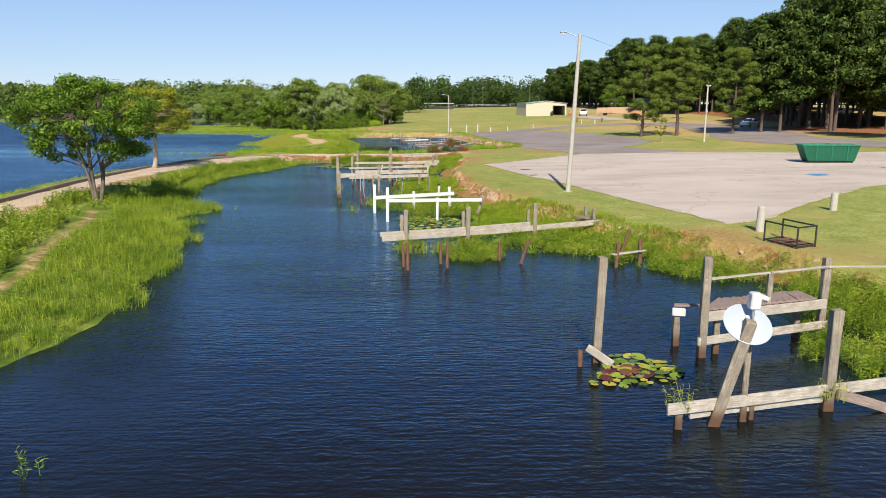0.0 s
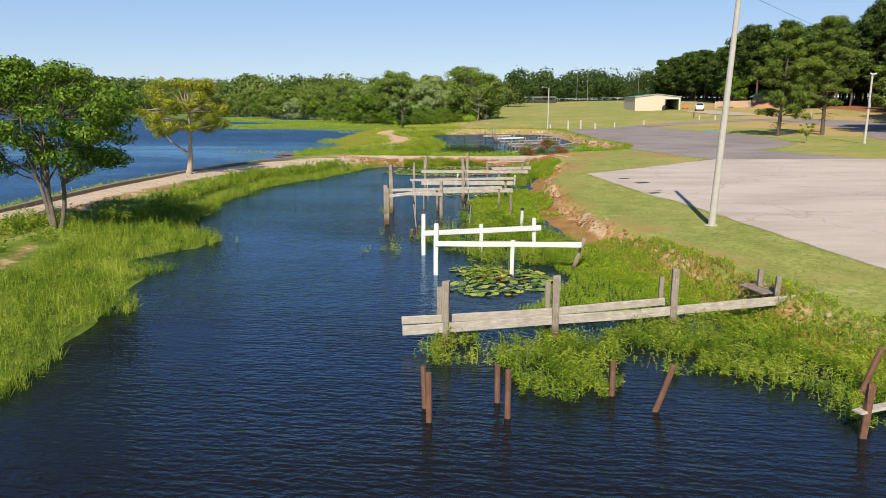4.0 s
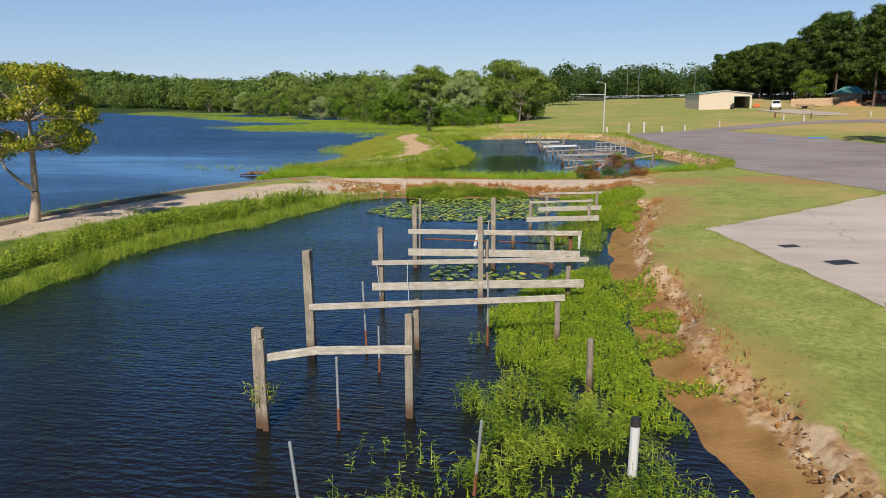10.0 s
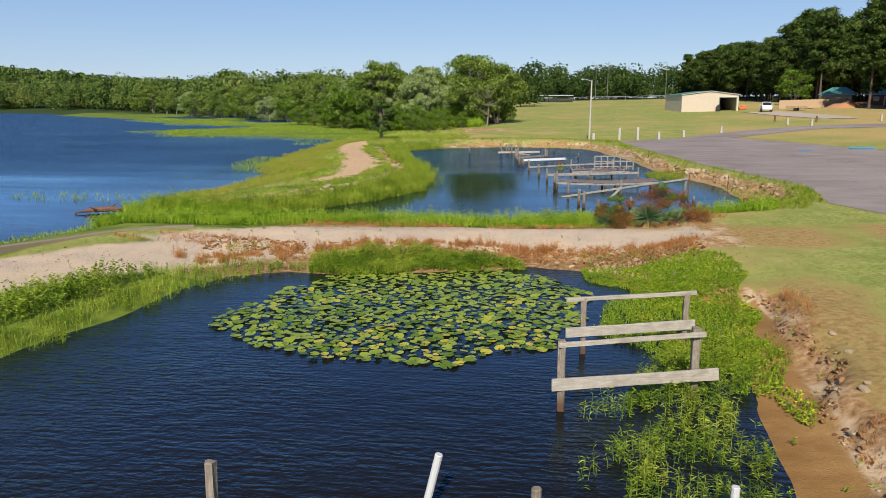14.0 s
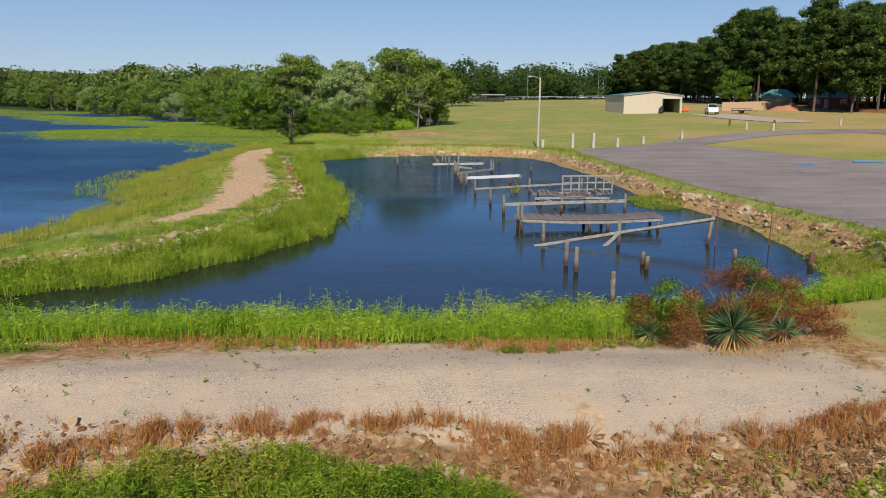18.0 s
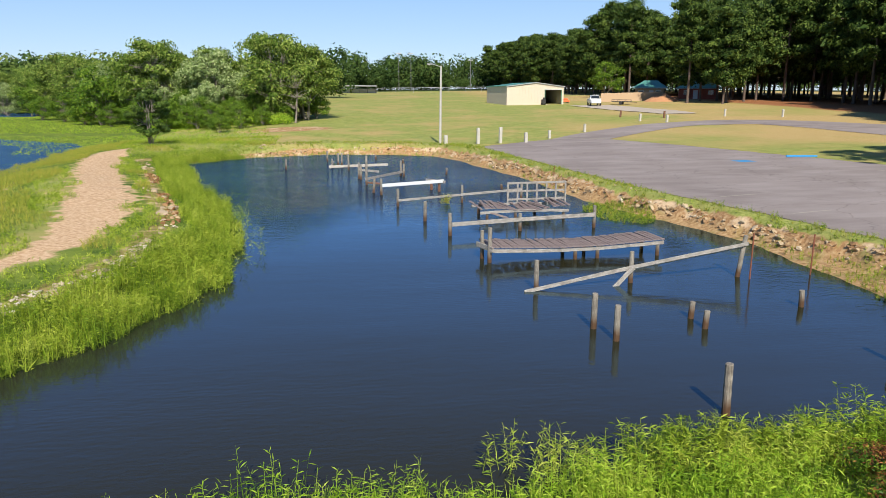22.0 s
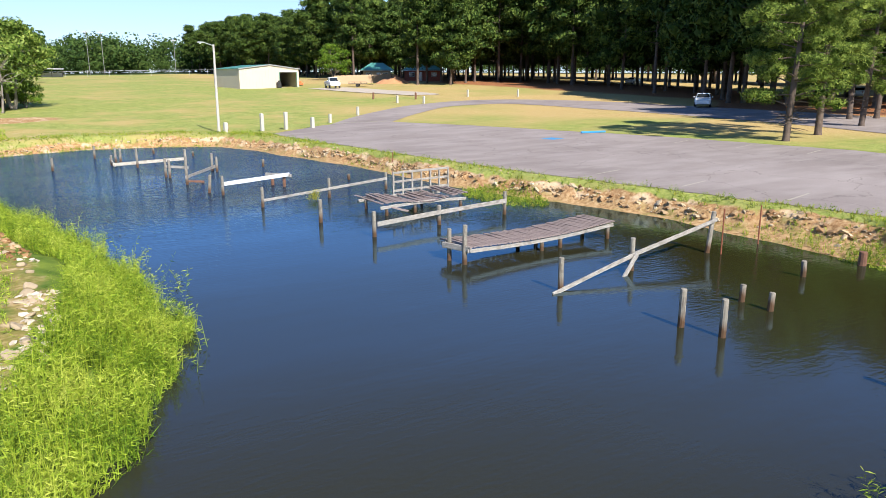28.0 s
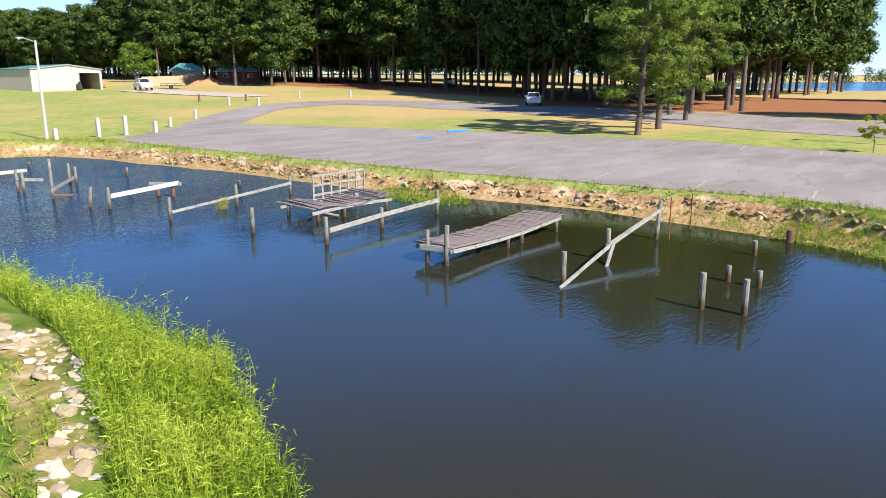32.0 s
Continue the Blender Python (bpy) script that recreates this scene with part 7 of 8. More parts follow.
wood_band([(330, 300), (200, 420), (60, 430), (-120, 380)][::-1], 40, 260, 7, 11, True)
wood_band([(120, 405), (30, 400), (-70, 374), (-130, 345)][::-1], 14, 420, 4, 6.5, True)
hx, hy = nr.uniform(-1700, -250, 4200), nr.uniform(640, 1300, 4200)
for x, y in zip(hx, hy):
    if floor_at(x, y) > 8:
        fx.append(x), fy.append(y), fs_.append(nr.uniform(12, 19)), fd_.append(nr.uniform() < 0.4)
fx, fy, fs_, fd_ = np.array(fx), np.array(fy), np.array(fs_), np.array(fd_, bool)
fz = floor_at(fx, fy)
far = np.hypot(fx, fy - 70) > 620
for nm, k_, lobes, n_leaf, rel, leaf_m in (("far_wood", ~far & ~fd_, 9, 58, 0.060, M_FAR), ("far_pine_wood", ~far & fd_, 9, 44, 0.062, M_FARPINE), ("hill_wood", far & ~fd_, 3, 12, 0.18, M_FAR), ("hill_pine_wood", far & fd_, 3, 12, 0.18, M_FARPINE)):
    x, y, z, s = (np.repeat(q[k_], lobes) for q in (fx, fy, fz, fs_))
    o = nr.normal(size=(len(x), 3))
    o /= np.linalg.norm(o, axis=1, keepdims=True)
    o[:, 2] = np.abs(o[:, 2]) * 1.7 - 0.95
    cx, cy, cz, cr = x + o[:, 0] * s * 0.24, y + o[:, 1] * s * 0.24, z + s * (0.50 + 0.36 * o[:, 2]), s * nr.uniform(0.15, 0.28, len(x))
    x, y, z, r, s = (np.repeat(q, n_leaf) for q in (cx, cy, cz, cr, s))
    d = nr.normal(size=(len(x), 3))
    d[:, 2] += 0.25
    d /= np.linalg.norm(d, axis=1, keepdims=True)
    p = np.stack([x, y, z], 1) + d * (r * nr.uniform(0.62, 1.0, len(x)))[:, None]
    p[:, 2] = np.maximum(p[:, 2], 0.6)
    q = nr.normal(size=d.shape)
    q -= d * np.sum(q * d, 1, keepdims=True) * 0.8
    q /= np.linalg.norm(q, axis=1, keepdims=True)
    L_ = s * rel * nr.uniform(0.6, 1.3, len(x))
    cloud_mesh(nm, leaves(p - q * L_[:, None] * 0.5, q, L_, L_ * 0.8, nr, d), 0, leaf_m, "distant mixed green woods beyond the water", "woods")
# ---- stones and bank edges ----
def stone_mesh(seed):
    rng = random.Random(seed)
    bm = bmesh.new()
    bmesh.ops.create_icosphere(bm, subdivisions=2, radius=1.0)
    sx, sy, sz = rng.uniform(0.8, 1.3), rng.uniform(0.6, 1.0), rng.uniform(0.45, 0.75)
    for v in bm.verts:
        k = 1 + 0.22 * noise.noise(v.co * 1.3 + Vector((seed, 0, 0))) + 0.1 * noise.noise(v.co * 3.1)
        c = v.co * k
        v.co = Vector((max(-0.8, min(0.85, c.x)) * sx, max(-0.85, min(0.8, c.y)) * sy, max(-0.7, min(0.62, c.z)) * sz))
    me = bpy.data.meshes.new("stone")
    bm.to_mesh(me)
    bm.free()
    me.materials.append(M_ROCK)
    return me


STONES = [stone_mesh(i) for i in range(6)]
rng_s = random.Random(21)


def stones_along(poly, off, n_, r0, r1, ok, group):
    k, tries = 0, 0
    while k < n_ and tries < n_ * 60:
        tries += 1
        i = rng_s.randrange(len(poly))
        (ax, ay), (bx, by) = poly[i], poly[(i + 1) % len(poly)]
        f = rng_s.random()
        ln = math.hypot(bx - ax, by - ay)
        if ln > 30 or rng_s.random() > ln / 12 + 0.15:
            continue
        o = off + rng_s.uniform(-0.35, 0.35)
        x, y = ax + (bx - ax) * f, ay + (by - ay) * f
        for s in (1, -1):
            px, py = x + (by - ay) / ln * o * s, y - (bx - ax) / ln * o * s
            if dist_poly(np.array([px]), np.array([py]), poly)[0] > 0.4 and ok(px, py):
                ob = new("bank_stone", STONES[rng_s.randrange(6)])
                r = rng_s.uniform(r0, r1) * rng_s.uniform(0.6, 1.0)
                ob.matrix_basis = pose(px, py, float(floor_at(px, py)) + r * 0.15, rng_s.uniform(-25, 25), rng_s.uniform(-25, 25), rng_s.uniform(0, 360)) @ Matrix.Scale(r, 4)
                tagged(ob, "tan broken stone lying on the clay bank", "stone", group)
                k += 1
                break


stones_along(SOUTH_BASIN, 1.3, 60, 0.04, 0.12, lambda x, y: x > 0.5 and y > 18, "stones of the near bank")
stones_along(NORTH_BASIN, 1.0, 34, 0.05, 0.13, lambda x, y: x > 2.2 and y > 82 or (y > 126 and x > -14), "stones of the basin bank")
stones_along(NORTH_BASIN, 2.2, 90, 0.08, 0.22, lambda x, y: x < -11 and y > 80 and dist_poly(np.array([x]), np.array([y]), LAKE)[0] > 3, "stones of the spit")
stones_along(SOUTH_BASIN, 0.9, 40, 0.05, 0.13, lambda x, y: y > 66.5 and x < 2, "stones of the cross bank")



def clods(name, rs_, x, y, r0, r1, material, label, flat=0.75):
    """Broken lumps of clay and stone, half sunk into the bank."""
    k = len(x)
    r = r0 + (r1 - r0) * rs_.uniform(0, 1, k) ** 2.5
    base = np.array([(1, 0, 0), (0, 1, 0), (-1, 0, 0), (0, -1, 0), (0.6, 0.6, 0.75), (-0.6, 0.5, 0.8), (-0.5, -0.6, 0.75), (0.6, -0.5, 0.7), (0, 0, -0.6)])
    quad = [(0, 1, 4), (1, 2, 5), (2, 3, 6), (3, 0, 7), (4, 1, 5), (5, 2, 6), (6, 3, 7), (7, 0, 4), (4, 5, 6, 7), (1, 0, 8), (2, 1, 8), (3, 2, 8), (0, 3, 8)]
    a = rs_.uniform(0, 6.283, k)
    v = base[None] * rs_.uniform(0.65, 1.3, (k, 9, 3)) * np.stack([rs_.uniform(0.8, 1.5, k), np.ones(k), np.full(k, flat)], 1)[:, None]
    tip = rs_.normal(0, 0.3, (k, 2))
    v[:, :, 2] += v[:, :, 0] * tip[:, :1] + v[:, :, 1] * tip[:, 1:]
    co, si = np.cos(a)[:, None], np.sin(a)[:, None]
    vx, vy = v[:, :, 0] * co - v[:, :, 1] * si, v[:, :, 0] * si + v[:, :, 1] * co
    p = np.stack([x[:, None] + vx * r[:, None], y[:, None] + vy * r[:, None], floor_at(x, y)[:, None] + v[:, :, 2] * r[:, None]], 2).reshape(-1, 3)
    return tagged(raw(name, p.tolist(), [tuple(i * 9 + j for j in f) for i in range(k) for f in quad], material), label, "broken stone", kind="stuff")


rs_c = np.random.RandomState(41)
x, y = scatter(rs_c, (0.3, 13, 15, 66), 120000, lambda x, y: (np.abs(d_s(x, y) - 1.08 - 0.30 * lump(x, y, 1.1, 5)) < 0.15) & (rs_c.uniform(size=len(x)) < (0.62 + 0.5 * lump(x, y, 1.6, 2)) * (0.25 + 0.75 * step(25, 31, y))))
clods("bank_clods", rs_c, x, y, 0.012, 0.065, M_CLOD, "broken clay and stones of the near bank")
x, y = scatter(rs_c, (-14, 11, 79, 133), 110000, lambda x, y: ((x > 2.2) | (y > 126)) & (np.abs(d_n(x, y) - 0.68 - 0.18 * lump(x, y, 1.1, 5) - 0.95 * broad_toe(x, y)) < 0.17) & (rs_c.uniform(size=len(x)) < 0.9 + 0.5 * lump(x, y, 1.9, 8)))
k = (y < 124) | (rs_c.uniform(size=len(x)) < 0.35)
x, y = x[k], y[k]
clods("basin_clods", rs_c, x, y, 0.025, 0.15, M_CRUST, "broken clay and stones of the basin bank")
x, y = scatter(rs_c, (-18, -10, 80, 122), 15000, lambda x, y: (np.abs(d_n(x, y) - 2.0 - 0.15 * lump(x, y, 1.4, 5)) < 0.32) & (x < -9) & (lump(x, y, 2.3, 3) > -0.35))
k = y < 93.5 + lump(x, y, 0.8)
clods("slab_stones", rs_c, x[k], y[k], 0.025, 0.13, M_SLATE, "pale flat stones heaped along the spit", 0.4)
clods("spit_clods", rs_c, x[~k], y[~k], 0.02, 0.11, M_CLOD, "broken clay and stones along the spit")
x, y = scatter(rs_c, (-14, 2, 67, 71), 4200, lambda x, y: (np.abs(y - 69.8 - 0.03 * x) < 0.75) & (d_s(x, y) > 0.3))
clods("causeway_clods", rs_c, x, y, 0.015, 0.10, M_CLOD, "broken clay on the face of the cross bank")
x, y = scatter(rs_c, (-14, 2.4, 67.5, 71.2), 700, lambda x, y: (np.abs(y - 69.75 - 0.03 * x) < 0.7) & (d_s(x, y) > 0.3) & (lump(x, y, 0.9, 6) > 0.1))
clods("pale_stones", rs_c, x, y, 0.025, 0.12, M_CRUST, "pale flat stones showing through the cross bank", 0.45)
x, y = scatter(rs_c, (-22, 6, 24, 75), 26000, lambda x, y: (dist_line(x, y, LEVEE) < 1.9) & (y > 28))
clods("track_gravel", rs_c, x, y, 0.006, 0.026, M_CLOD, "loose gravel on the levee track", 0.5)

# ---- levee wall ----
M_WALL = plain("mossy_old_concrete", (0.24, 0.19, 0.14), 0.95, 0, 0.5, 3, 0.01)
WALL = smooth_line([(-19.6, 18), (-20.6, 28), (-21.5, 38), (-22.2, 46.7), (-21.9, 55), (-20.7, 62.3), (-19.5, 66), (-17.2, 69.6), (-15.2, 71.0)], 5)
vs, fs = [], []
for i, (x, y) in enumerate(WALL):
    p, q = WALL[max(i - 1, 0)], WALL[min(i + 1, len(WALL) - 1)]
    k = math.hypot(q[0] - p[0], q[1] - p[1])
    nxm, nym = -(q[1] - p[1]) / k, (q[0] - p[0]) / k
    z = float(tableland(x, y)) + 0.10 + 0.012 * math.sin(i * 1.7)
    for o, dz in ((-0.10, -0.7), (-0.10, -0.02), (-0.08, 0.0), (0.08, 0.0), (0.10, -0.02), (0.10, -0.7)):
        vs.append((x + nxm * o, y + nym * o, z + dz))
for i in range(len(WALL) - 1):
    for j in range(5):
        a = i * 6 + j
        fs.append((a, a + 1, a + 7, a + 6))
tagged(raw("levee_wall", vs, fs, M_WALL), "low weathered concrete wall along the lake side of the levee", "wall", kind="structure")

# ---- driftwood at the corner of the spit ----
log = empty("driftwood", (-23.3, 77.9, 0.05), "dark weathered driftwood lying at the lake's edge", "driftwood", turn=25)
bm = bmesh.new()
tube(bm, [(-1.1, 0, 0.0), (-0.4, 0.08, 0.10), (0.4, 0.02, 0.12), (1.2, -0.1, 0.05)], [0.05, 0.12, 0.13, 0.09], 9)
part("log", bm, M_ROT, log)
for dx, dy, dz in ((0.5, 0.35, 0.35), (-0.3, -0.3, 0.28), (0.9, -0.35, 0.2)):
    bm = bmesh.new()
    tube(bm, [(dx * 0.4, 0, 0.1), (dx, dy * 0.6, dz * 0.7), (dx * 1.4, dy, dz)], [0.05, 0.035, 0.012], 6)
    part("branch", bm, M_ROT, log)

# ---- bush with yucca ----
nr = np.random.RandomState(17)
bush = empty("red_bush", (1.2, 74.9, float(floor_at(1.2, 74.9))), "rusty red and green bush on the cross bank", "bush")
cents = [(nr.uniform(-2.1, 2.0), nr.uniform(-0.75, 0.8), 0) for _ in range(58)]
cents = [(x, y, nr.uniform(0.15, 1.6) * (1 - 0.35 * abs(x) / 2.1) * (1 - 0.3 * abs(y))) for x, y, _ in cents]
ob = new("foliage", cloud_mesh("foliage", clump_leaves(nr, cents, [nr.uniform(0.16, 0.42) for _ in cents], 560, 0.044, 0.32), 1, M_REDBUSH))
ob.parent = bush
cents2 = [(nr.uniform(-2.0, -1.1), nr.uniform(-0.5, 0.6), nr.uniform(0.15, 1.1)) for _ in range(14)] + [(nr.uniform(0.2, 1.2), nr.uniform(-0.2, 0.6), nr.uniform(0.9, 1.6)) for _ in range(8)]
ob = new("green_foliage", cloud_mesh("green_foliage", clump_leaves(nr, cents2, [nr.uniform(0.2, 0.35) for _ in cents2], 300, 0.065, 0.45), 1, M_TREE))
ob.parent = bush
bm = bmesh.new()
rng_b = random.Random(3)
for c in cents[:30]:
    tube(bm, bend((c[0] * 0.5, c[1] * 0.4, -0.1), c, rng_b, 0.12), [0.02, 0.017, 0.014, 0.01, 0.005], 5)
part("twigs", bm, M_GBARK, bush)


def yucca(at, k, size, seed):
    nr = np.random.RandomState(seed)
    a, el = nr.uniform(0, 6.283, k), nr.uniform(-0.15, 1.45, k)
    d = np.stack([np.cos(a) * np.cos(el), np.sin(a) * np.cos(el), np.sin(el)], 1)
    p = np.tile(np.array([[0.0, 0.0, 0.25]]), (k, 1)) + d * 0.05
    t = empty("yucca", at, "spiky blue-green yucca in front of the bush", "yucca", "yuccas")
    L_ = size * nr.uniform(0.75, 1.1, k)
    ob = new("rosette", cloud_mesh("rosette", leaves(p, d, L_, np.full(k, 0.036 * size / 0.6), nr), 1, M_YUCCA))
    ob.parent = t
    m = k // 2
    a, el = nr.uniform(0, 6.283, m), nr.uniform(-1.35, -0.25, m)
    d = np.stack([np.cos(a) * np.cos(el), np.sin(a) * np.cos(el), np.sin(el)], 1)
    ob = new("dead_skirt", cloud_mesh("dead_skirt", leaves(np.tile(np.array([[0.0, 0.0, 0.24]]), (m, 1)) + d * 0.05, d, size * nr.uniform(0.5, 0.8, m), np.full(m, 0.03 * size / 0.6), nr), 1, M_STRAW))
    ob.parent = t
    put("stalk", rod((0, 0, -0.1), (0, 0, 0.27), 0.06, 0.05, 8), M_DBARK, t)


yucca((0.92, 74.25, float(floor_at(0.92, 74.25)) + 0.12), 260, 0.66, 5)
yucca((1.95, 74.35, float(floor_at(1.95, 74.35)) - 0.05), 90, 0.38, 6)
yucca((-0.6, 74.6, float(floor_at(-0.6, 74.6)) - 0.05), 100, 0.42, 7)

# ---- lamp poles ----


def on_ground(x, y):
    return float(floor_at(x, y))


lamp = empty("street_lamp", (6.85, 37.45, on_ground(6.85, 37.45)), "tall leaning pale pole with a small lamp arm", "street lamp")
POLE_TOP = Vector((0.42, 0.2, 7.95))
put("pole", rod((0, 0, -0.3), POLE_TOP, 0.13, 0.085, 12, 5, 0.004), M_TRUNKPOLE, lamp)
put("arm", rod(POLE_TOP - Vector((0, 0, 0.15)), POLE_TOP + Vector((-0.75, 0, 0.12)), 0.025), M_GALV, lamp)
put("head", bar(POLE_TOP + Vector((-0.65, 0, 0.11)), POLE_TOP + Vector((-1.0, 0, 0.10)), 0.16, 0.09, 0.03), M_GALV, lamp, "grey lamp head")
put("lens", rod(POLE_TOP + Vector((-0.86, 0, 0.0)), POLE_TOP + Vector((-0.86, 0, 0.07)), 0.05, 0.07), M_LAMP, lamp, "clear lamp lens")
put("footing", rod((0, 0, -0.1), (0, 0, 0.03), 0.24, 0.22, 12), M_CONC, lamp)
wire = empty("overhead_wire", (0, 0, 0), "thin dark overhead wire strung from the leaning pole", "cable")
a = Vector((6.85, 37.45, on_ground(6.85, 37.45))) + POLE_TOP
b_ = Vector((58.6, 106.6, 11.0))
bm = bmesh.new()
tube(bm, [a.lerp(b_, f) - UP * 2.4 * (4 * f * (1 - f)) for f in (i / 14 for i in range(15))], [0.006] * 15, 4)
part("strand", bm, M_BLACK, wire)

lamp = empty("street_lamp", (2.12, 130.7, on_ground(2.12, 130.7)), "pale concrete lamp pole with a short curved arm", "street lamp")
put("pole", rod((0, 0, -0.3), (0.05, 0, 6.55), 0.12, 0.075, 12, 3), M_TRUNKPOLE, lamp)
put("arm", rod((0.05, 0, 6.45), (-0.8, -0.1, 6.72), 0.028), M_GALV, lamp)
put("head", bar((-0.7, -0.1, 6.68), (-1.15, -0.12, 6.68), 0.2, 0.1, 0.03), M_GALV, lamp, "grey lamp head")
put("lens", rod((-0.95, -0.12, 6.57), (-0.95, -0.12, 6.64), 0.06, 0.08), M_LAMP, lamp, "clear lamp lens")
lamp = empty("street_lamp", (30.9, 83.5, on_ground(30.9, 83.5)), "white lamp pole with twin floodlights on the lawn", "street lamp")
put("pole", rod((0, 0, -0.3), (0.05, 0, 6.4), 0.12, 0.08, 12, 3), M_TRUNKPOLE, lamp)
for s in (-1, 1):
    put("floodlight", bar((0.05 + s * 0.06, -0.1, 6.28), (0.05 + s * 0.28, -0.2, 6.4), 0.17, 0.13, 0.03), M_WHITE, lamp, "white floodlight")
put("meter_box", bar((0, -0.16, 3.3), (0, -0.16, 3.75), 0.22, 0.14, 0.02), M_GALV, lamp)
for x, y, h in ((-38, 372, 14.5), (-16, 366, 14), (18, 360, 15), (23, 362, 15), (44, 345, 12), (-60, 330, 12.5)):
    t = empty("field_light", (x, y, on_ground(x, y)), "tall thin floodlight pole of the ball field", "light pole", "field lights")
    put("pole", rod((0, 0, -0.5), (0, 0, h), 0.11, 0.08, 8), M_POLEGREY, t)
    put("crossarm", bar((-1.0, 0, h - 0.3), (1.0, 0, h - 0.3), 0.15, 0.3, 0.03), M_GALV, t)
t = empty("dugout", (0, 338, on_ground(0, 338)), "long low dark shelter of the ball field", "shelter")
part("roof", block(16, 4, 0.3, 0.03, (0, 0, 2.4)), M_GALV, t)
part("back_wall", block(16, 0.2, 1.4, 0, (0, 1.8, 0)), M_CONC, t)
for i in range(6):
    put("post", rod((-7.5 + 3 * i, -1.8, -0.2), (-7.5 + 3 * i, -1.8, 2.45), 0.07), M_BLACK, t)
t = empty("scoreboard", (-24, 350, on_ground(-24, 350)), "small white scoreboard on two posts", "sign")
part("board", block(4.2, 0.2, 2.0, 0.03, (0, 0, 2.2)), M_WHITE, t)
for s in (-1.5, 1.5):
    put("post", rod((s, 0.15, -0.2), (s, 0.15, 4.2), 0.09), M_GALV, t)
t = empty("field_fence", (0, 0, 0), "pale chain-link fence along the far side of the field", "fence")
for i in range(19):
    x, y = -50 + 6.5 * i, 341 + 3 * math.sin(i * 0.4)
    put("post", rod((x, y, on_ground(x, y) - 0.1), (x, y, on_ground(x, y) + 1.8), 0.06, None, 6), M_GALV, t)
    if i:
        put("top_rail", rod((x - 6.5, yp, on_ground(x - 6.5, yp) + 1.75), (x, y, on_ground(x, y) + 1.75), 0.05, None, 6), M_GALV, t)
    yp = y

# ---- bollards, gate frame ----


def bollard(x, y, h, w, label, material=None, round_=False, turn=10):
    t = empty("bollard", (x, y, on_ground(x, y)), label, "bollard", "bollards", turn)
    if round_:
        put("shaft", rod((0, 0, -0.2), (0.02, 0, h), w / 2, w / 2 * 0.95, 12, 3, 0.006), material or M_CONC, t)
    else:
        put("shaft", bar((0, 0, -0.2), (0, 0, h), w, w, 0.03, 0.006, rng_s), material or M_CONC, t)
    put("cap", rod((0, 0, h - 0.01), (0, 0, h + 0.02), w * 0.36, w * 0.3, 10), material or M_CONC, t)


bollard(11.3, 24.75, 0.88, 0.28, "stout weathered concrete bollard by the near lot", round_=True)
bollard(16.27, 29.14, 0.72, 0.28, "stout weathered concrete bollard by the near lot", round_=True)
bollard(5.36, 130.1, 1.36, 0.26, "tall pale concrete bollard at the lawn's edge")
bollard(7.35, 130.2, 1.38, 0.26, "tall pale concrete bollard at the lawn's edge")
bollard(9.65, 130.3, 0.86, 0.28, "short pale concrete bollard at the lawn's edge")
bollard(2.55, 130.3, 0.75, 0.30, "short pale bollard beside a lamp pole")
bollard(13.15, 134.9, 0.78, 0.24, "pale concrete bollard beside the drive")
bollard(18.7, 140.9, 0.85, 0.24, "pale concrete bollard beside the drive")
bollard(30.9, 155.3, 0.9, 0.26, "pale concrete bollard beside the drive")
bollard(33.2, 152.6, 0.9, 0.26, "pale concrete bollard beside the drive")
bollard(36.5, 160.5, 0.9, 0.28, "dark timber bollard beside the drive", M_ROT, True)
bollard(31.6, 163.5, 0.9, 0.28, "dark timber bollard beside the drive", M_ROT, True)
bollard(46, 162, 1.0, 0.24, "pale concrete bollard by the gravel drive")
bollard(52, 158, 1.0, 0.24, "pale concrete bollard by the gravel drive")
bollard(29.5, 46.5, 1.15, 0.22, "rusty timber post by the near lot", M_ROT, True)

g = empty("boarding_frame", (0, 0, 0), "black tubular steel boarding frame lying on the bank", "rack")
c4 = [(10.73, 23.13), (11.06, 21.63), (11.76, 21.89), (11.51, 23.54)]
z0 = [on_ground(*c) for c in c4]
for (x, y), z in zip(c4, z0):
    put("upright", rod((x, y, z - 0.05), (x, y, z + 0.68), 0.028), M_BLACK, g)
for i, j in ((0, 1), (2, 3), (1, 2)):
    put("top_bar", rod((*c4[i], z0[i] + 0.66), (*c4[j], z0[j] + 0.66), 0.026), M_BLACK, g)
for i, j in ((0, 1), (2, 3), (0, 3), (1, 2)):
    put("base_bar", rod((*c4[i], z0[i] + 0.06), (*c4[j], z0[j] + 0.06), 0.026), M_BLACK, g)
for f in (0.25, 0.5, 0.75):
    a, b_ = Vector((*c4[0], z0[0] + 0.08)).lerp(Vector((*c4[1], z0[1] + 0.08)), f), Vector((*c4[3], z0[3] + 0.08)).lerp(Vector((*c4[2], z0[2] + 0.08)), f)
    put("slat", bar(a, b_, 0.2, 0.03, 0.005), M_ROT, g)

# ---- dumpster ----
d = empty("dumpster", (28.6, 52.6, on_ground(28.6, 52.6) + 0.05), "open-topped green steel dumpster with dark rubbish on the lot", "dumpster", turn=-12)
bm = bmesh.new()
sec = [(-1.55, 0.12), (1.55, 0.12), (1.85, 1.25), (-2.0, 1.25)]
lo_ = [[bm.verts.new((x, s * 0.9, z)) for x, z in sec] for s in (-1, 1)]
bm.faces.new(lo_[0]), bm.faces.new(lo_[1][::-1])
for i in (0, 1, 3):
    j = (i + 1) % 4
    bm.faces.new((lo_[0][j], lo_[0][i], lo_[1][i], lo_[1][j]))
bmesh.ops.solidify(bm, geom=bm.faces[:], thickness=0.06)
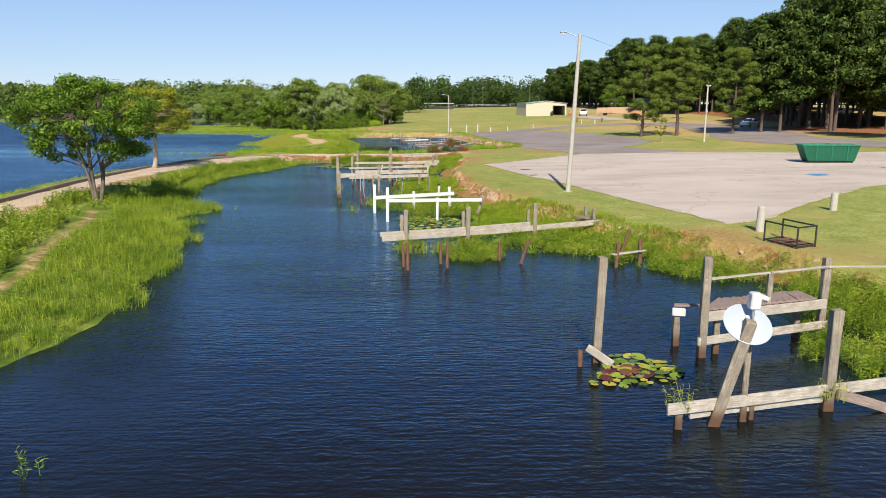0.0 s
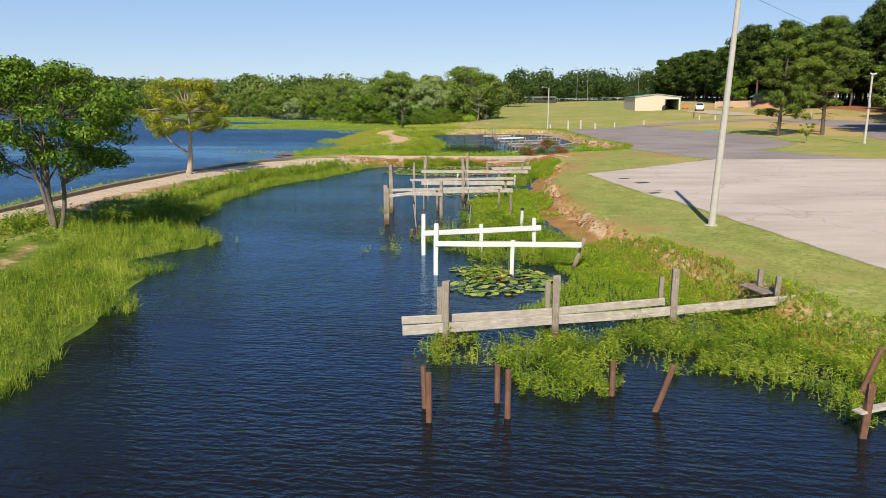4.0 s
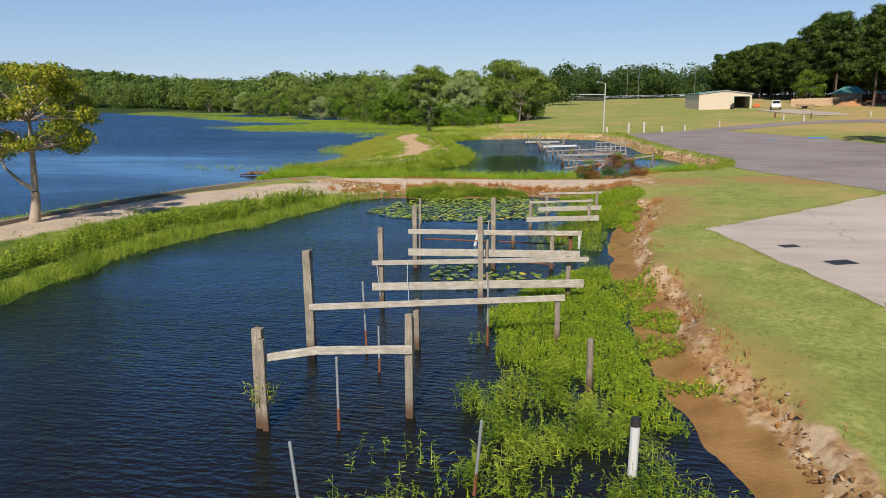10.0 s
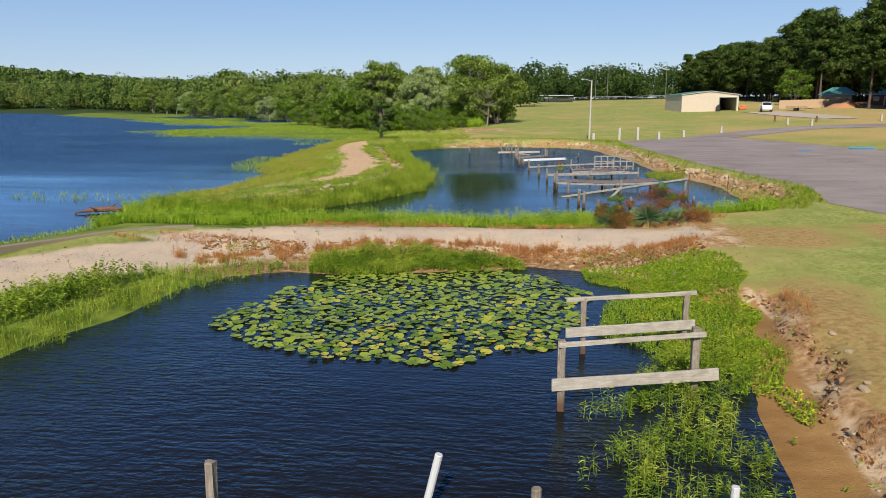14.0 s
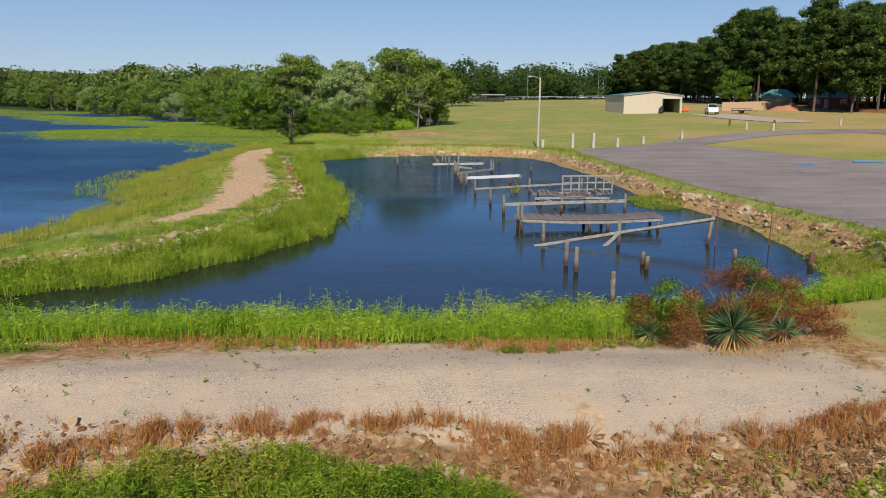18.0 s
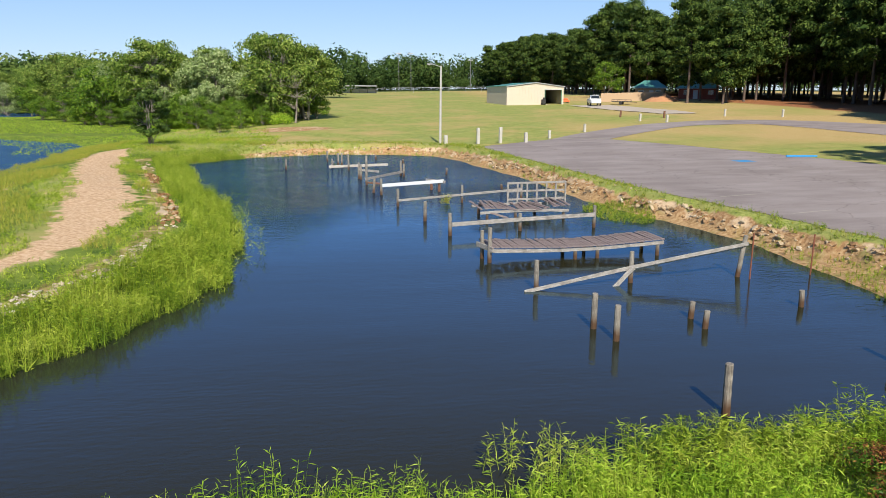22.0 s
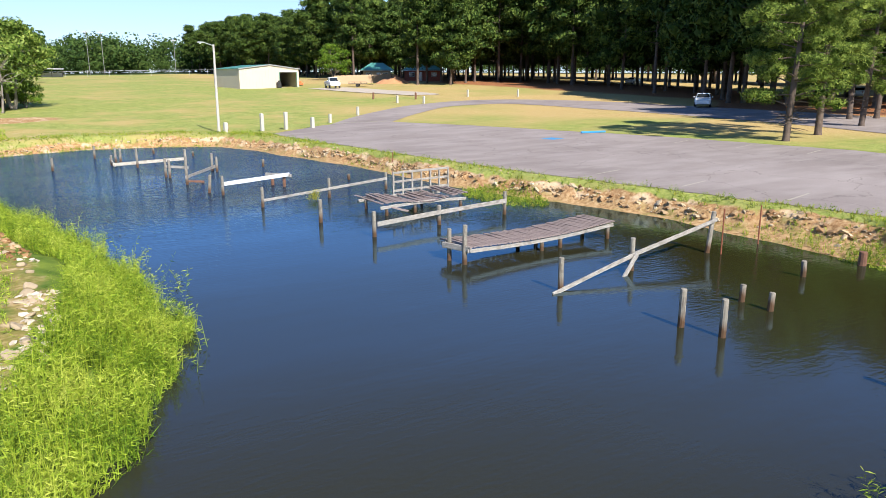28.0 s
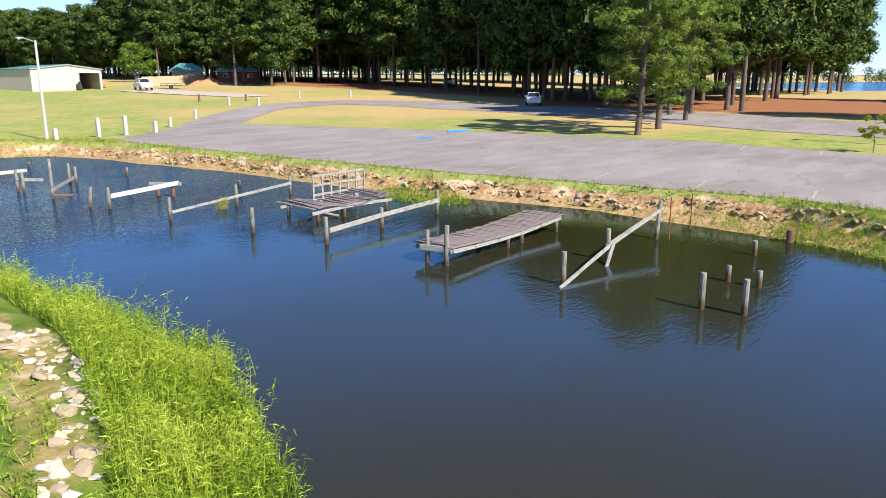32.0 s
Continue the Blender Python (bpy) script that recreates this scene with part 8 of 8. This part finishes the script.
part("body", bm, M_DUMP, d)
for s in (-0.93, 0.93):
    put("rim", bar((-2.02, s, 1.24), (1.88, s, 1.24), 0.08, 0.1, 0.01), M_DUMP, d)
    for x in (-1.0, 0.0, 1.0):
        put("rib", bar((x, s * 1.0, 0.15), (x * 1.1, s * 1.0, 1.2), 0.06, 0.1, 0.01), M_DUMP, d)
    put("skid", bar((-1.5, s * 0.8, 0.06), (1.5, s * 0.8, 0.06), 0.12, 0.12, 0.01), M_BLACK, d)
bm = bmesh.new()
bmesh.ops.create_grid(bm, x_segments=16, y_segments=8, size=1.0)
for v in bm.verts:
    v.co = Vector((v.co.x * 1.75, v.co.y * 0.82, 1.12 + 0.32 * noise.noise(v.co * 3.0)))
part("rubbish", bm, M_BLACK, d, "dark heaped rubbish")

# ---- marks on the asphalt ----


def mark(name, x, y, lx, ly, turn, material, label, lift=0.026):
    bm = bmesh.new()
    bmesh.ops.create_grid(bm, x_segments=1, y_segments=1, size=0.5)
    for v in bm.verts:
        c = Matrix.Rotation(radians(turn), 2) @ Vector((v.co.x * lx, v.co.y * ly))
        v.co = (x + c.x, y + c.y, float(tableland(x + c.x, y + c.y)) + lift)
    return tagged(part(name, bm, material, None), label, "marking", "pavement marks", "structure")


mark("blue_marking", 18.5, 110.5, 1.1, 1.1, 10, M_BLUE, "faded blue parking symbol")
mark("blue_marking", 23.2, 43.5, 1.1, 1.0, 10, M_BLUE, "faded blue parking symbol", 0.03)
for i, (x, y) in enumerate([(10.2, 84.5), (10.0, 88.5), (9.5, 92.6), (9.1, 97)]):
    mark("lane_marking", x + 1.2, y, 1.9, 0.08, 12, M_LINE, "faded white parking line")
for i, (x, y) in enumerate([(24.5, 88), (24.6, 92), (24.3, 96), (23.9, 100), (23.4, 104)]):
    mark("lane_marking", x, y, 2.2, 0.08, 14, M_LINE, "faded white parking line")
for x, y, s in ((5.6, 53.5, 0.55), (6.35, 51.3, 0.75), (6.3, 46.8, 0.6)):
    mark("drain_cover", x, y, s, s * 0.7, 20, M_BLACK, "dark iron drain cover", 0.03)
t = empty("wheel_stop", (23.4, 111.9, float(tableland(23.4, 111.9)) + 0.02), "blue painted concrete wheel stop", "wheel stop", turn=-10)
put("block", bar((-1.0, 0, 0.07), (1.0, 0, 0.07), 0.16, 0.14, 0.03), M_BLUE, t)

# ---- shed ----
shed = empty("metal_shed", (24.9, 202.7, on_ground(30, 206)), "cream sheet-metal shed with green roof trim and an open door", "shed", turn=math.degrees(math.atan2(1.3, 11.4)))
W_, D_, E_, R_ = 11.5, 12.0, 3.35, 4.0


def wall_sheet(name, pts, normal, material, parent, thick=0.12):
    bm = bmesh.new()
    f = bm.faces.new([bm.verts.new(p) for p in pts])
    r = bmesh.ops.extrude_face_region(bm, geom=[f])
    bmesh.ops.translate(bm, vec=Vector(normal) * -thick, verts=[v for v in r["geom"] if isinstance(v, bmesh.types.BMVert)])
    bmesh.ops.recalc_face_normals(bm, faces=bm.faces[:])
    return part(name, bm, material, parent)


wall_sheet("front_wall", [(0, 0, -0.3), (7.7, 0, -0.3), (7.7, 0, 2.75), (11.0, 0, 2.75), (11.0, 0, -0.3), (W_, 0, -0.3), (W_, 0, E_), (W_ / 2, 0, R_), (0, 0, E_)], (0, -1, 0), M_CREAM, shed)
wall_sheet("side_wall", [(0, D_, -0.3), (0, 0.13, -0.3), (0, 0.13, E_), (0, D_, E_)], (-1, 0, 0), M_CREAM, shed)
wall_sheet("side_wall", [(W_, 0.13, -0.3), (W_, D_, -0.3), (W_, D_, E_), (W_, 0.13, E_)], (1, 0, 0), M_CREAM, shed)
wall_sheet("back_wall", [(W_, D_, -0.3), (0, D_, -0.3), (0, D_, E_), (W_ / 2, D_, R_), (W_, D_, E_)], (0, 1, 0), M_CREAM, shed)
for s in (0, 1):
    a, c = ((-0.2, E_ - 0.02), (W_ / 2, R_ + 0.05)) if s == 0 else ((W_ / 2, R_ + 0.05), (W_ + 0.2, E_ - 0.02))
    wall_sheet("roof", [(a[0], -0.2, a[1] + 0.06), (c[0], -0.2, c[1] + 0.06), (c[0], D_ + 0.2, c[1] + 0.06), (a[0], D_ + 0.2, a[1] + 0.06)], (0, 0, 1), M_GREENROOF, shed, 0.08)
    put("verge_trim", bar((a[0], -0.22, a[1]), (c[0], -0.22, c[1]), 0.04, 0.16, 0.005), M_GALV, shed)
for i in range(1, 13):
    put("rib", bar((i * 0.62, -0.015, -0.2), (i * 0.62, -0.015, E_ - 0.1 + (R_ - E_) * min(i * 0.62, W_ - i * 0.62) / (W_ / 2)), 0.05, 0.03, 0.005), M_CREAM, shed)
for x in (7.64, 11.06):
    put("jamb", bar((x, -0.04, -0.2), (x, -0.04, 2.8), 0.12, 0.06, 0.01), M_GREENROOF, shed)
put("lintel", bar((7.6, -0.05, 2.82), (11.1, -0.05, 2.82), 0.06, 0.14, 0.01), M_WHITE, shed)
part("floor_slab", block(W_ - 0.3, D_ - 0.3, 0.3, 0, (W_ / 2, D_ / 2, -0.28)), M_CONC, shed)
gx_, gy_ = 24.9, 202.7
for (x, y, w, h, m_, nm, lab) in ((7.2, -0.5, 0.7, 0.9, M_BLACK, "rubbish_bin", "dark wheeled bin beside the shed door"), (9.0, 5.0, 1.4, 0.9, M_RUST, "mower", "red ride-on machine inside the shed"), (15.0, 7.0, 1.6, 0.45, M_ORANGE, "barrier_stack", "orange plastic barriers beside the shed")):
    px, py = gx_ + 0.994 * x - 0.113 * y, gy_ + 0.113 * x + 0.994 * y
    t = empty(nm, (px, py, on_ground(px, py) + (0.06 if nm == "mower" else 0)), lab, nm.replace("_", " "))
    part("body", block(w, 0.9, h, 0.08, (0, 0, 0.12)), m_, t)
    part("hood", block(w * 0.5, 0.6, 0.35, 0.08, (0.1, 0, h + 0.1)), m_ if nm != "mower" else M_BLACK, t)
    for s in (-1, 1):
        for q in (-0.35, 0.35):
            put("wheel", rod((s * w * 0.32, q - 0.06, 0.14), (s * w * 0.32, q + 0.06, 0.14), 0.14, None, 12), M_TYRE, t)

# ---- vehicles ----


def loft(bm, secs):
    """Sections across the car, from tail to nose; each a list of points of equal count."""
    rings_ = [[bm.verts.new(p) for p in s] for s in secs]
    k = len(rings_[0])
    for p, q in zip(rings_, rings_[1:]):
        for i in range(k):
            bm.faces.new((p[i], q[i], q[(i + 1) % k], p[(i + 1) % k]))
    bm.faces.new(rings_[0])
    bm.faces.new(rings_[-1][::-1])
    bmesh.ops.recalc_face_normals(bm, faces=bm.faces[:])
    return bm


def sect(x, w, z0, z1, tuck=0.1):
    return [(x, -w * 0.92, z0), (x, w * 0.92, z0), (x, w, z0 + (z1 - z0) * 0.45), (x, w - tuck * 0.4, z1 - 0.05), (x, w - tuck, z1), (x, -w + tuck, z1), (x, -w + tuck * 0.4, z1 - 0.05), (x, -w, z0 + (z1 - z0) * 0.45)]


def car(x, y, turn, label, kind="sedan"):
    t = empty("pickup_truck" if kind == "pickup" else "car", (x, y, on_ground(x, y) + 0.02 + (0.05 if x < 60 else 0)), label, "pickup truck" if kind == "pickup" else "car", "", turn)
    if kind == "pickup":
        ln, roof, hood, w = 2.75, 1.86, 1.12, 0.98
        part("body", loft(bmesh.new(), [sect(-2.75, 0.95, 0.45, 1.10), sect(-2.65, w, 0.40, 1.15), sect(0.9, w, 0.38, 1.15), sect(1.2, w, 0.38, 1.16), sect(2.4, w * 0.97, 0.40, 1.08), sect(2.75, w * 0.85, 0.48, 0.95)]), M_CARW, t)
        part("bed", block(1.75, 1.6, 0.02, 0, (-1.75, 0, 1.16)), M_DARK, t)
        part("cabin", loft(bmesh.new(), [sect(-0.85, 0.86, 1.12, 1.2, 0.12), sect(-0.72, 0.80, 1.12, roof - 0.04, 0.16), sect(0.55, 0.80, 1.12, roof, 0.16), sect(1.35, 0.86, 1.12, 1.2, 0.12)]), M_CARW, t)
        part("windscreen", wedge([(1.30, 1.24), (0.66, roof - 0.08)], 0.76, 0.66), M_GLASS, t)
        part("side_glass", block(1.05, 1.66, 0.42, 0.04, (-0.05, 0, 1.30)), M_GLASS, t)
    else:
        ln, roof, w = 2.3, 1.47, 0.90
        part("body", loft(bmesh.new(), [sect(-2.3, w * 0.82, 0.42, 0.92), sect(-2.1, w * 0.96, 0.30, 1.0), sect(-1.0, w, 0.24, 0.98), sect(1.0, w, 0.24, 0.98), sect(1.9, w * 0.95, 0.28, 0.86), sect(2.3, w * 0.78, 0.36, 0.70)]), M_CARW, t)
        part("cabin", loft(bmesh.new(), [sect(-1.75, 0.78, 0.94, 1.02, 0.1), sect(-0.95, 0.70, 0.94, roof - 0.03, 0.16), sect(0.25, 0.70, 0.94, roof, 0.16), sect(1.05, 0.80, 0.94, 1.0, 0.1)]), M_CARW, t)
        part("windscreen", wedge([(1.02, 1.02), (0.33, roof - 0.07)], 0.70, 0.58), M_GLASS, t)
        part("rear_screen", wedge([(-1.68, 1.04), (-1.02, roof - 0.08)], 0.66, 0.56), M_GLASS, t)
        part("side_glass", block(1.5, 1.5, 0.30, 0.05, (-0.3, 0, 1.06)), M_GLASS, t)
    for sx in (-0.62 * ln, 0.62 * ln):
        for s in (-1, 1):
            wh = part("wheel", rod((0, -0.11, 0), (0, 0.11, 0), 0.33, None, 18)[0], M_TYRE, t, "", pose(sx, s * (w - 0.1) + (0.11 if s > 0 else 0.11), 0.33, 90))
            part("rim", rod((0, 0, 0), (0, 0, 0.235), 0.2, 0.19, 14)[0], M_GALV, wh, "", pose(0, 0, -0.007))
    for s in (-1, 1):
        part("headlight", block(0.08, 0.36, 0.14, 0.03, (ln - 0.1, s * w * 0.55, 0.66 if kind != "pickup" else 0.82)), M_LAMP, t)
        part("tail_light", block(0.08, 0.2, 0.2, 0.03, (-ln + 0.03, s * w * 0.62, 0.72)), M_REDLENS, t)
        part("mirror", block(0.12, 0.16, 0.12, 0.03, (0.8, s * (w + 0.07), 1.0 if kind != "pickup" else 1.22)), M_CARW, t)
    part("grille", block(0.05, 0.9, 0.16, 0.02, (ln - 0.06, 0, 0.46 if kind != "pickup" else 0.68)), M_BLACK, t)
    part("number_plate", block(0.02, 0.45, 0.12, 0, (-ln - 0.02 + (0.02 if kind == "pickup" else 0), 0, 0.62)), M_WHITE, t)
    return t


def wedge(edge, w0, w1):
    """A slanted pane between two heights, 3 cm thick."""
    (xa, za), (xb, zb) = edge
    dx = 0.05 if xa > xb else -0.05
    bm = bmesh.new()
    out = [bm.verts.new(p) for p in ((xa + dx, -w0, za), (xa + dx, w0, za), (xb + dx, w1, zb), (xb + dx, -w1, zb))]
    r = bmesh.ops.extrude_face_region(bm, geom=[bm.faces.new(out)])
    bmesh.ops.translate(bm, vec=(-0.6 * dx, 0, -0.02), verts=[v for v in r["geom"] if isinstance(v, bmesh.types.BMVert)])
    bmesh.ops.recalc_face_normals(bm, faces=bm.faces[:])
    return bm


car(55.6, 128.6, 218, "white saloon car parked in the shade of pines")
car(39.4, 195.6, -102, "white pickup truck parked by the shed", "pickup")
car(96, 128, 20, "white car parked beyond the pine trunks")
car(92, 131, 20, "white car parked beyond the pine trunks")
car(104, 186, 200, "white car parked among distant pines")
tr = empty("utility_trailer", (46.2, 199.6, on_ground(46.2, 199.6)), "low dark utility trailer on the gravel", "trailer", "", -30)
part("bed", block(3.4, 1.7, 0.12, 0.02, (0, 0, 0.5)), M_DARK, tr)
for s in (-0.85, 0.85):
    put("side_rail", bar((-1.7, s, 0.9), (1.7, s, 0.9), 0.05, 0.06, 0.01), M_BLACK, tr)
    for x in (-1.7, -0.6, 0.6, 1.7):
        put("stake", bar((x, s, 0.55), (x, s, 0.92), 0.05, 0.05, 0.005), M_BLACK, tr)
    put("wheel", rod((0, s - 0.1 + 0.12 * (1 if s > 0 else -1), 0.32), (0, s + 0.1 + 0.12 * (1 if s > 0 else -1), 0.32), 0.32, None, 16), M_TYRE, tr)
put("drawbar", bar((1.7, 0, 0.5), (2.9, 0, 0.45), 0.1, 0.1, 0.01), M_BLACK, tr)

# ---- fence, brick house, clay heap ----
fence = empty("board_fence", (0, 0, 0), "tan timber board fence behind the gravel yard", "fence")
FL = [(46.5, 211), (52, 213), (58, 214.6), (61.5, 215.2)]
for (ax, ay), (bx, by) in zip(FL, FL[1:]):
    k = max(2, int(math.hypot(bx - ax, by - ay) / 0.32))
    for i in range(k):
        x, y = ax + (bx - ax) * i / k, ay + (by - ay) * i / k
        z = on_ground(x, y)
        put("board", bar((x, y, z - 0.1), (x, y, z + 1.75 + rng_s.uniform(-0.04, 0.04)), 0.29, 0.03, 0.004), M_FENCE, fence)
def small_house(x, y, w, dep, high, turn, wall_m, roof_m, label, shift):
    """A low house with a hipped sheet roof, windows and a door towards the yard."""
    h = empty("park_building", (x, y, on_ground(x, y) - 0.3), label, "building", "park buildings", turn)
    a, b_ = w / 2, dep / 2
    wall_sheet("front_wall", [(-a, -b_, -0.5), (a, -b_, -0.5), (a, -b_, high), (-a, -b_, high)], (0, -1, 0), wall_m, h, 0.25)
    wall_sheet("side_wall", [(-a, b_, -0.5), (-a, 0.26 - b_, -0.5), (-a, 0.26 - b_, high), (-a, b_, high)], (-1, 0, 0), wall_m, h, 0.25)
    wall_sheet("side_wall", [(a, 0.26 - b_, -0.5), (a, b_, -0.5), (a, b_, high), (a, 0.26 - b_, high)], (1, 0, 0), wall_m, h, 0.25)
    wall_sheet("back_wall", [(a - 0.26, b_, -0.5), (0.26 - a, b_, -0.5), (0.26 - a, b_, high), (a - 0.26, b_, high)], (0, 1, 0), wall_m, h, 0.25)
    ridge = a * 0.45
    for s in (-1, 1):
        wall_sheet("roof", [(-a - 0.7, s * (b_ + 0.7), high - 0.05), (a + 0.7, s * (b_ + 0.7), high - 0.05), (ridge, 0, high + 1.6), (-ridge, 0, high + 1.6)], (0, 0, 1), roof_m, h, 0.12)
        wall_sheet("hip_roof", [(s * (a + 0.7), -b_ - 0.7, high - 0.05), (s * (a + 0.7), b_ + 0.7, high - 0.05), (s * ridge, 0, high + 1.6)], (0, 0, 1), roof_m, h, 0.12)
        put("eaves_board", bar((-a - 0.7, s * (b_ + 0.68), high - 0.12), (a + 0.7, s * (b_ + 0.68), high - 0.12), 0.04, 0.16, 0.005), M_WHITE, h)
    for wx in (-a * 0.6, a * 0.62):
        pane_ = part("window", block(1.2, 0.08, 1.0, 0.01, (wx, -b_ - 0.03, 1.1)), M_WHITE, h)
        part("pane", block(1.0, 0.05, 0.8, 0, (wx, -b_ - 0.07, 1.2)), M_GLASS, pane_)
    part("door", block(0.95, 0.08, 2.05, 0.01, (shift, -b_ - 0.03, 0.05)), M_WHITE, h)


M_TEAL = plain("teal_sheet_roof", (0.10, 0.30, 0.25), 0.4, 0.15, 0.2, 1.0)
small_house(64.0, 227.0, 6.2, 6.0, 2.7, -28, M_FENCE, M_TEAL, "small tan timber building with a teal hipped roof", 0.4)
small_house(73.0, 221.8, 8.2, 6.5, 2.6, -28, M_BRICK, M_TEAL, "low red brick building with a teal hipped roof", -0.6)
heap = empty("clay_heap", (59.5, 210.5, on_ground(59.5, 210.5)), "heap of bare orange clay by the house", "soil heap")
bm = bmesh.new()
bmesh.ops.create_grid(bm, x_segments=24, y_segments=18, size=1.0)
for v in bm.verts:
    r_ = min(1.0, v.co.length)
    v.co = Vector((v.co.x * 4.2, v.co.y * 2.6, 1.7 * (1 - r_) ** 0.8 * (1 + 0.35 * noise.noise(v.co * 3)) - 0.15))
part("mound", bm, M_CLAY, heap)
sh = empty("picnic_shelter", (84, 92, on_ground(84, 92)), "open picnic shelter with a green hipped roof", "shelter", "", 20)
for sx in (-3, 3):
    for sy in (-2, 2):
        put("post", bar((sx, sy, -0.2), (sx, sy, 2.6), 0.16, 0.16, 0.01), M_FENCE, sh)
for s in (-1, 1):
    wall_sheet("roof", [(-4, s * 3, 2.5), (4, s * 3, 2.5), (2, 0, 3.8), (-2, 0, 3.8)], (0, 0, 1), M_GREENROOF, sh, 0.1)
    wall_sheet("hip_roof", [(s * 4, -3, 2.5), (s * 4, 3, 2.5), (s * 2, 0, 3.8)], (0, 0, 1), M_GREENROOF, sh, 0.1)
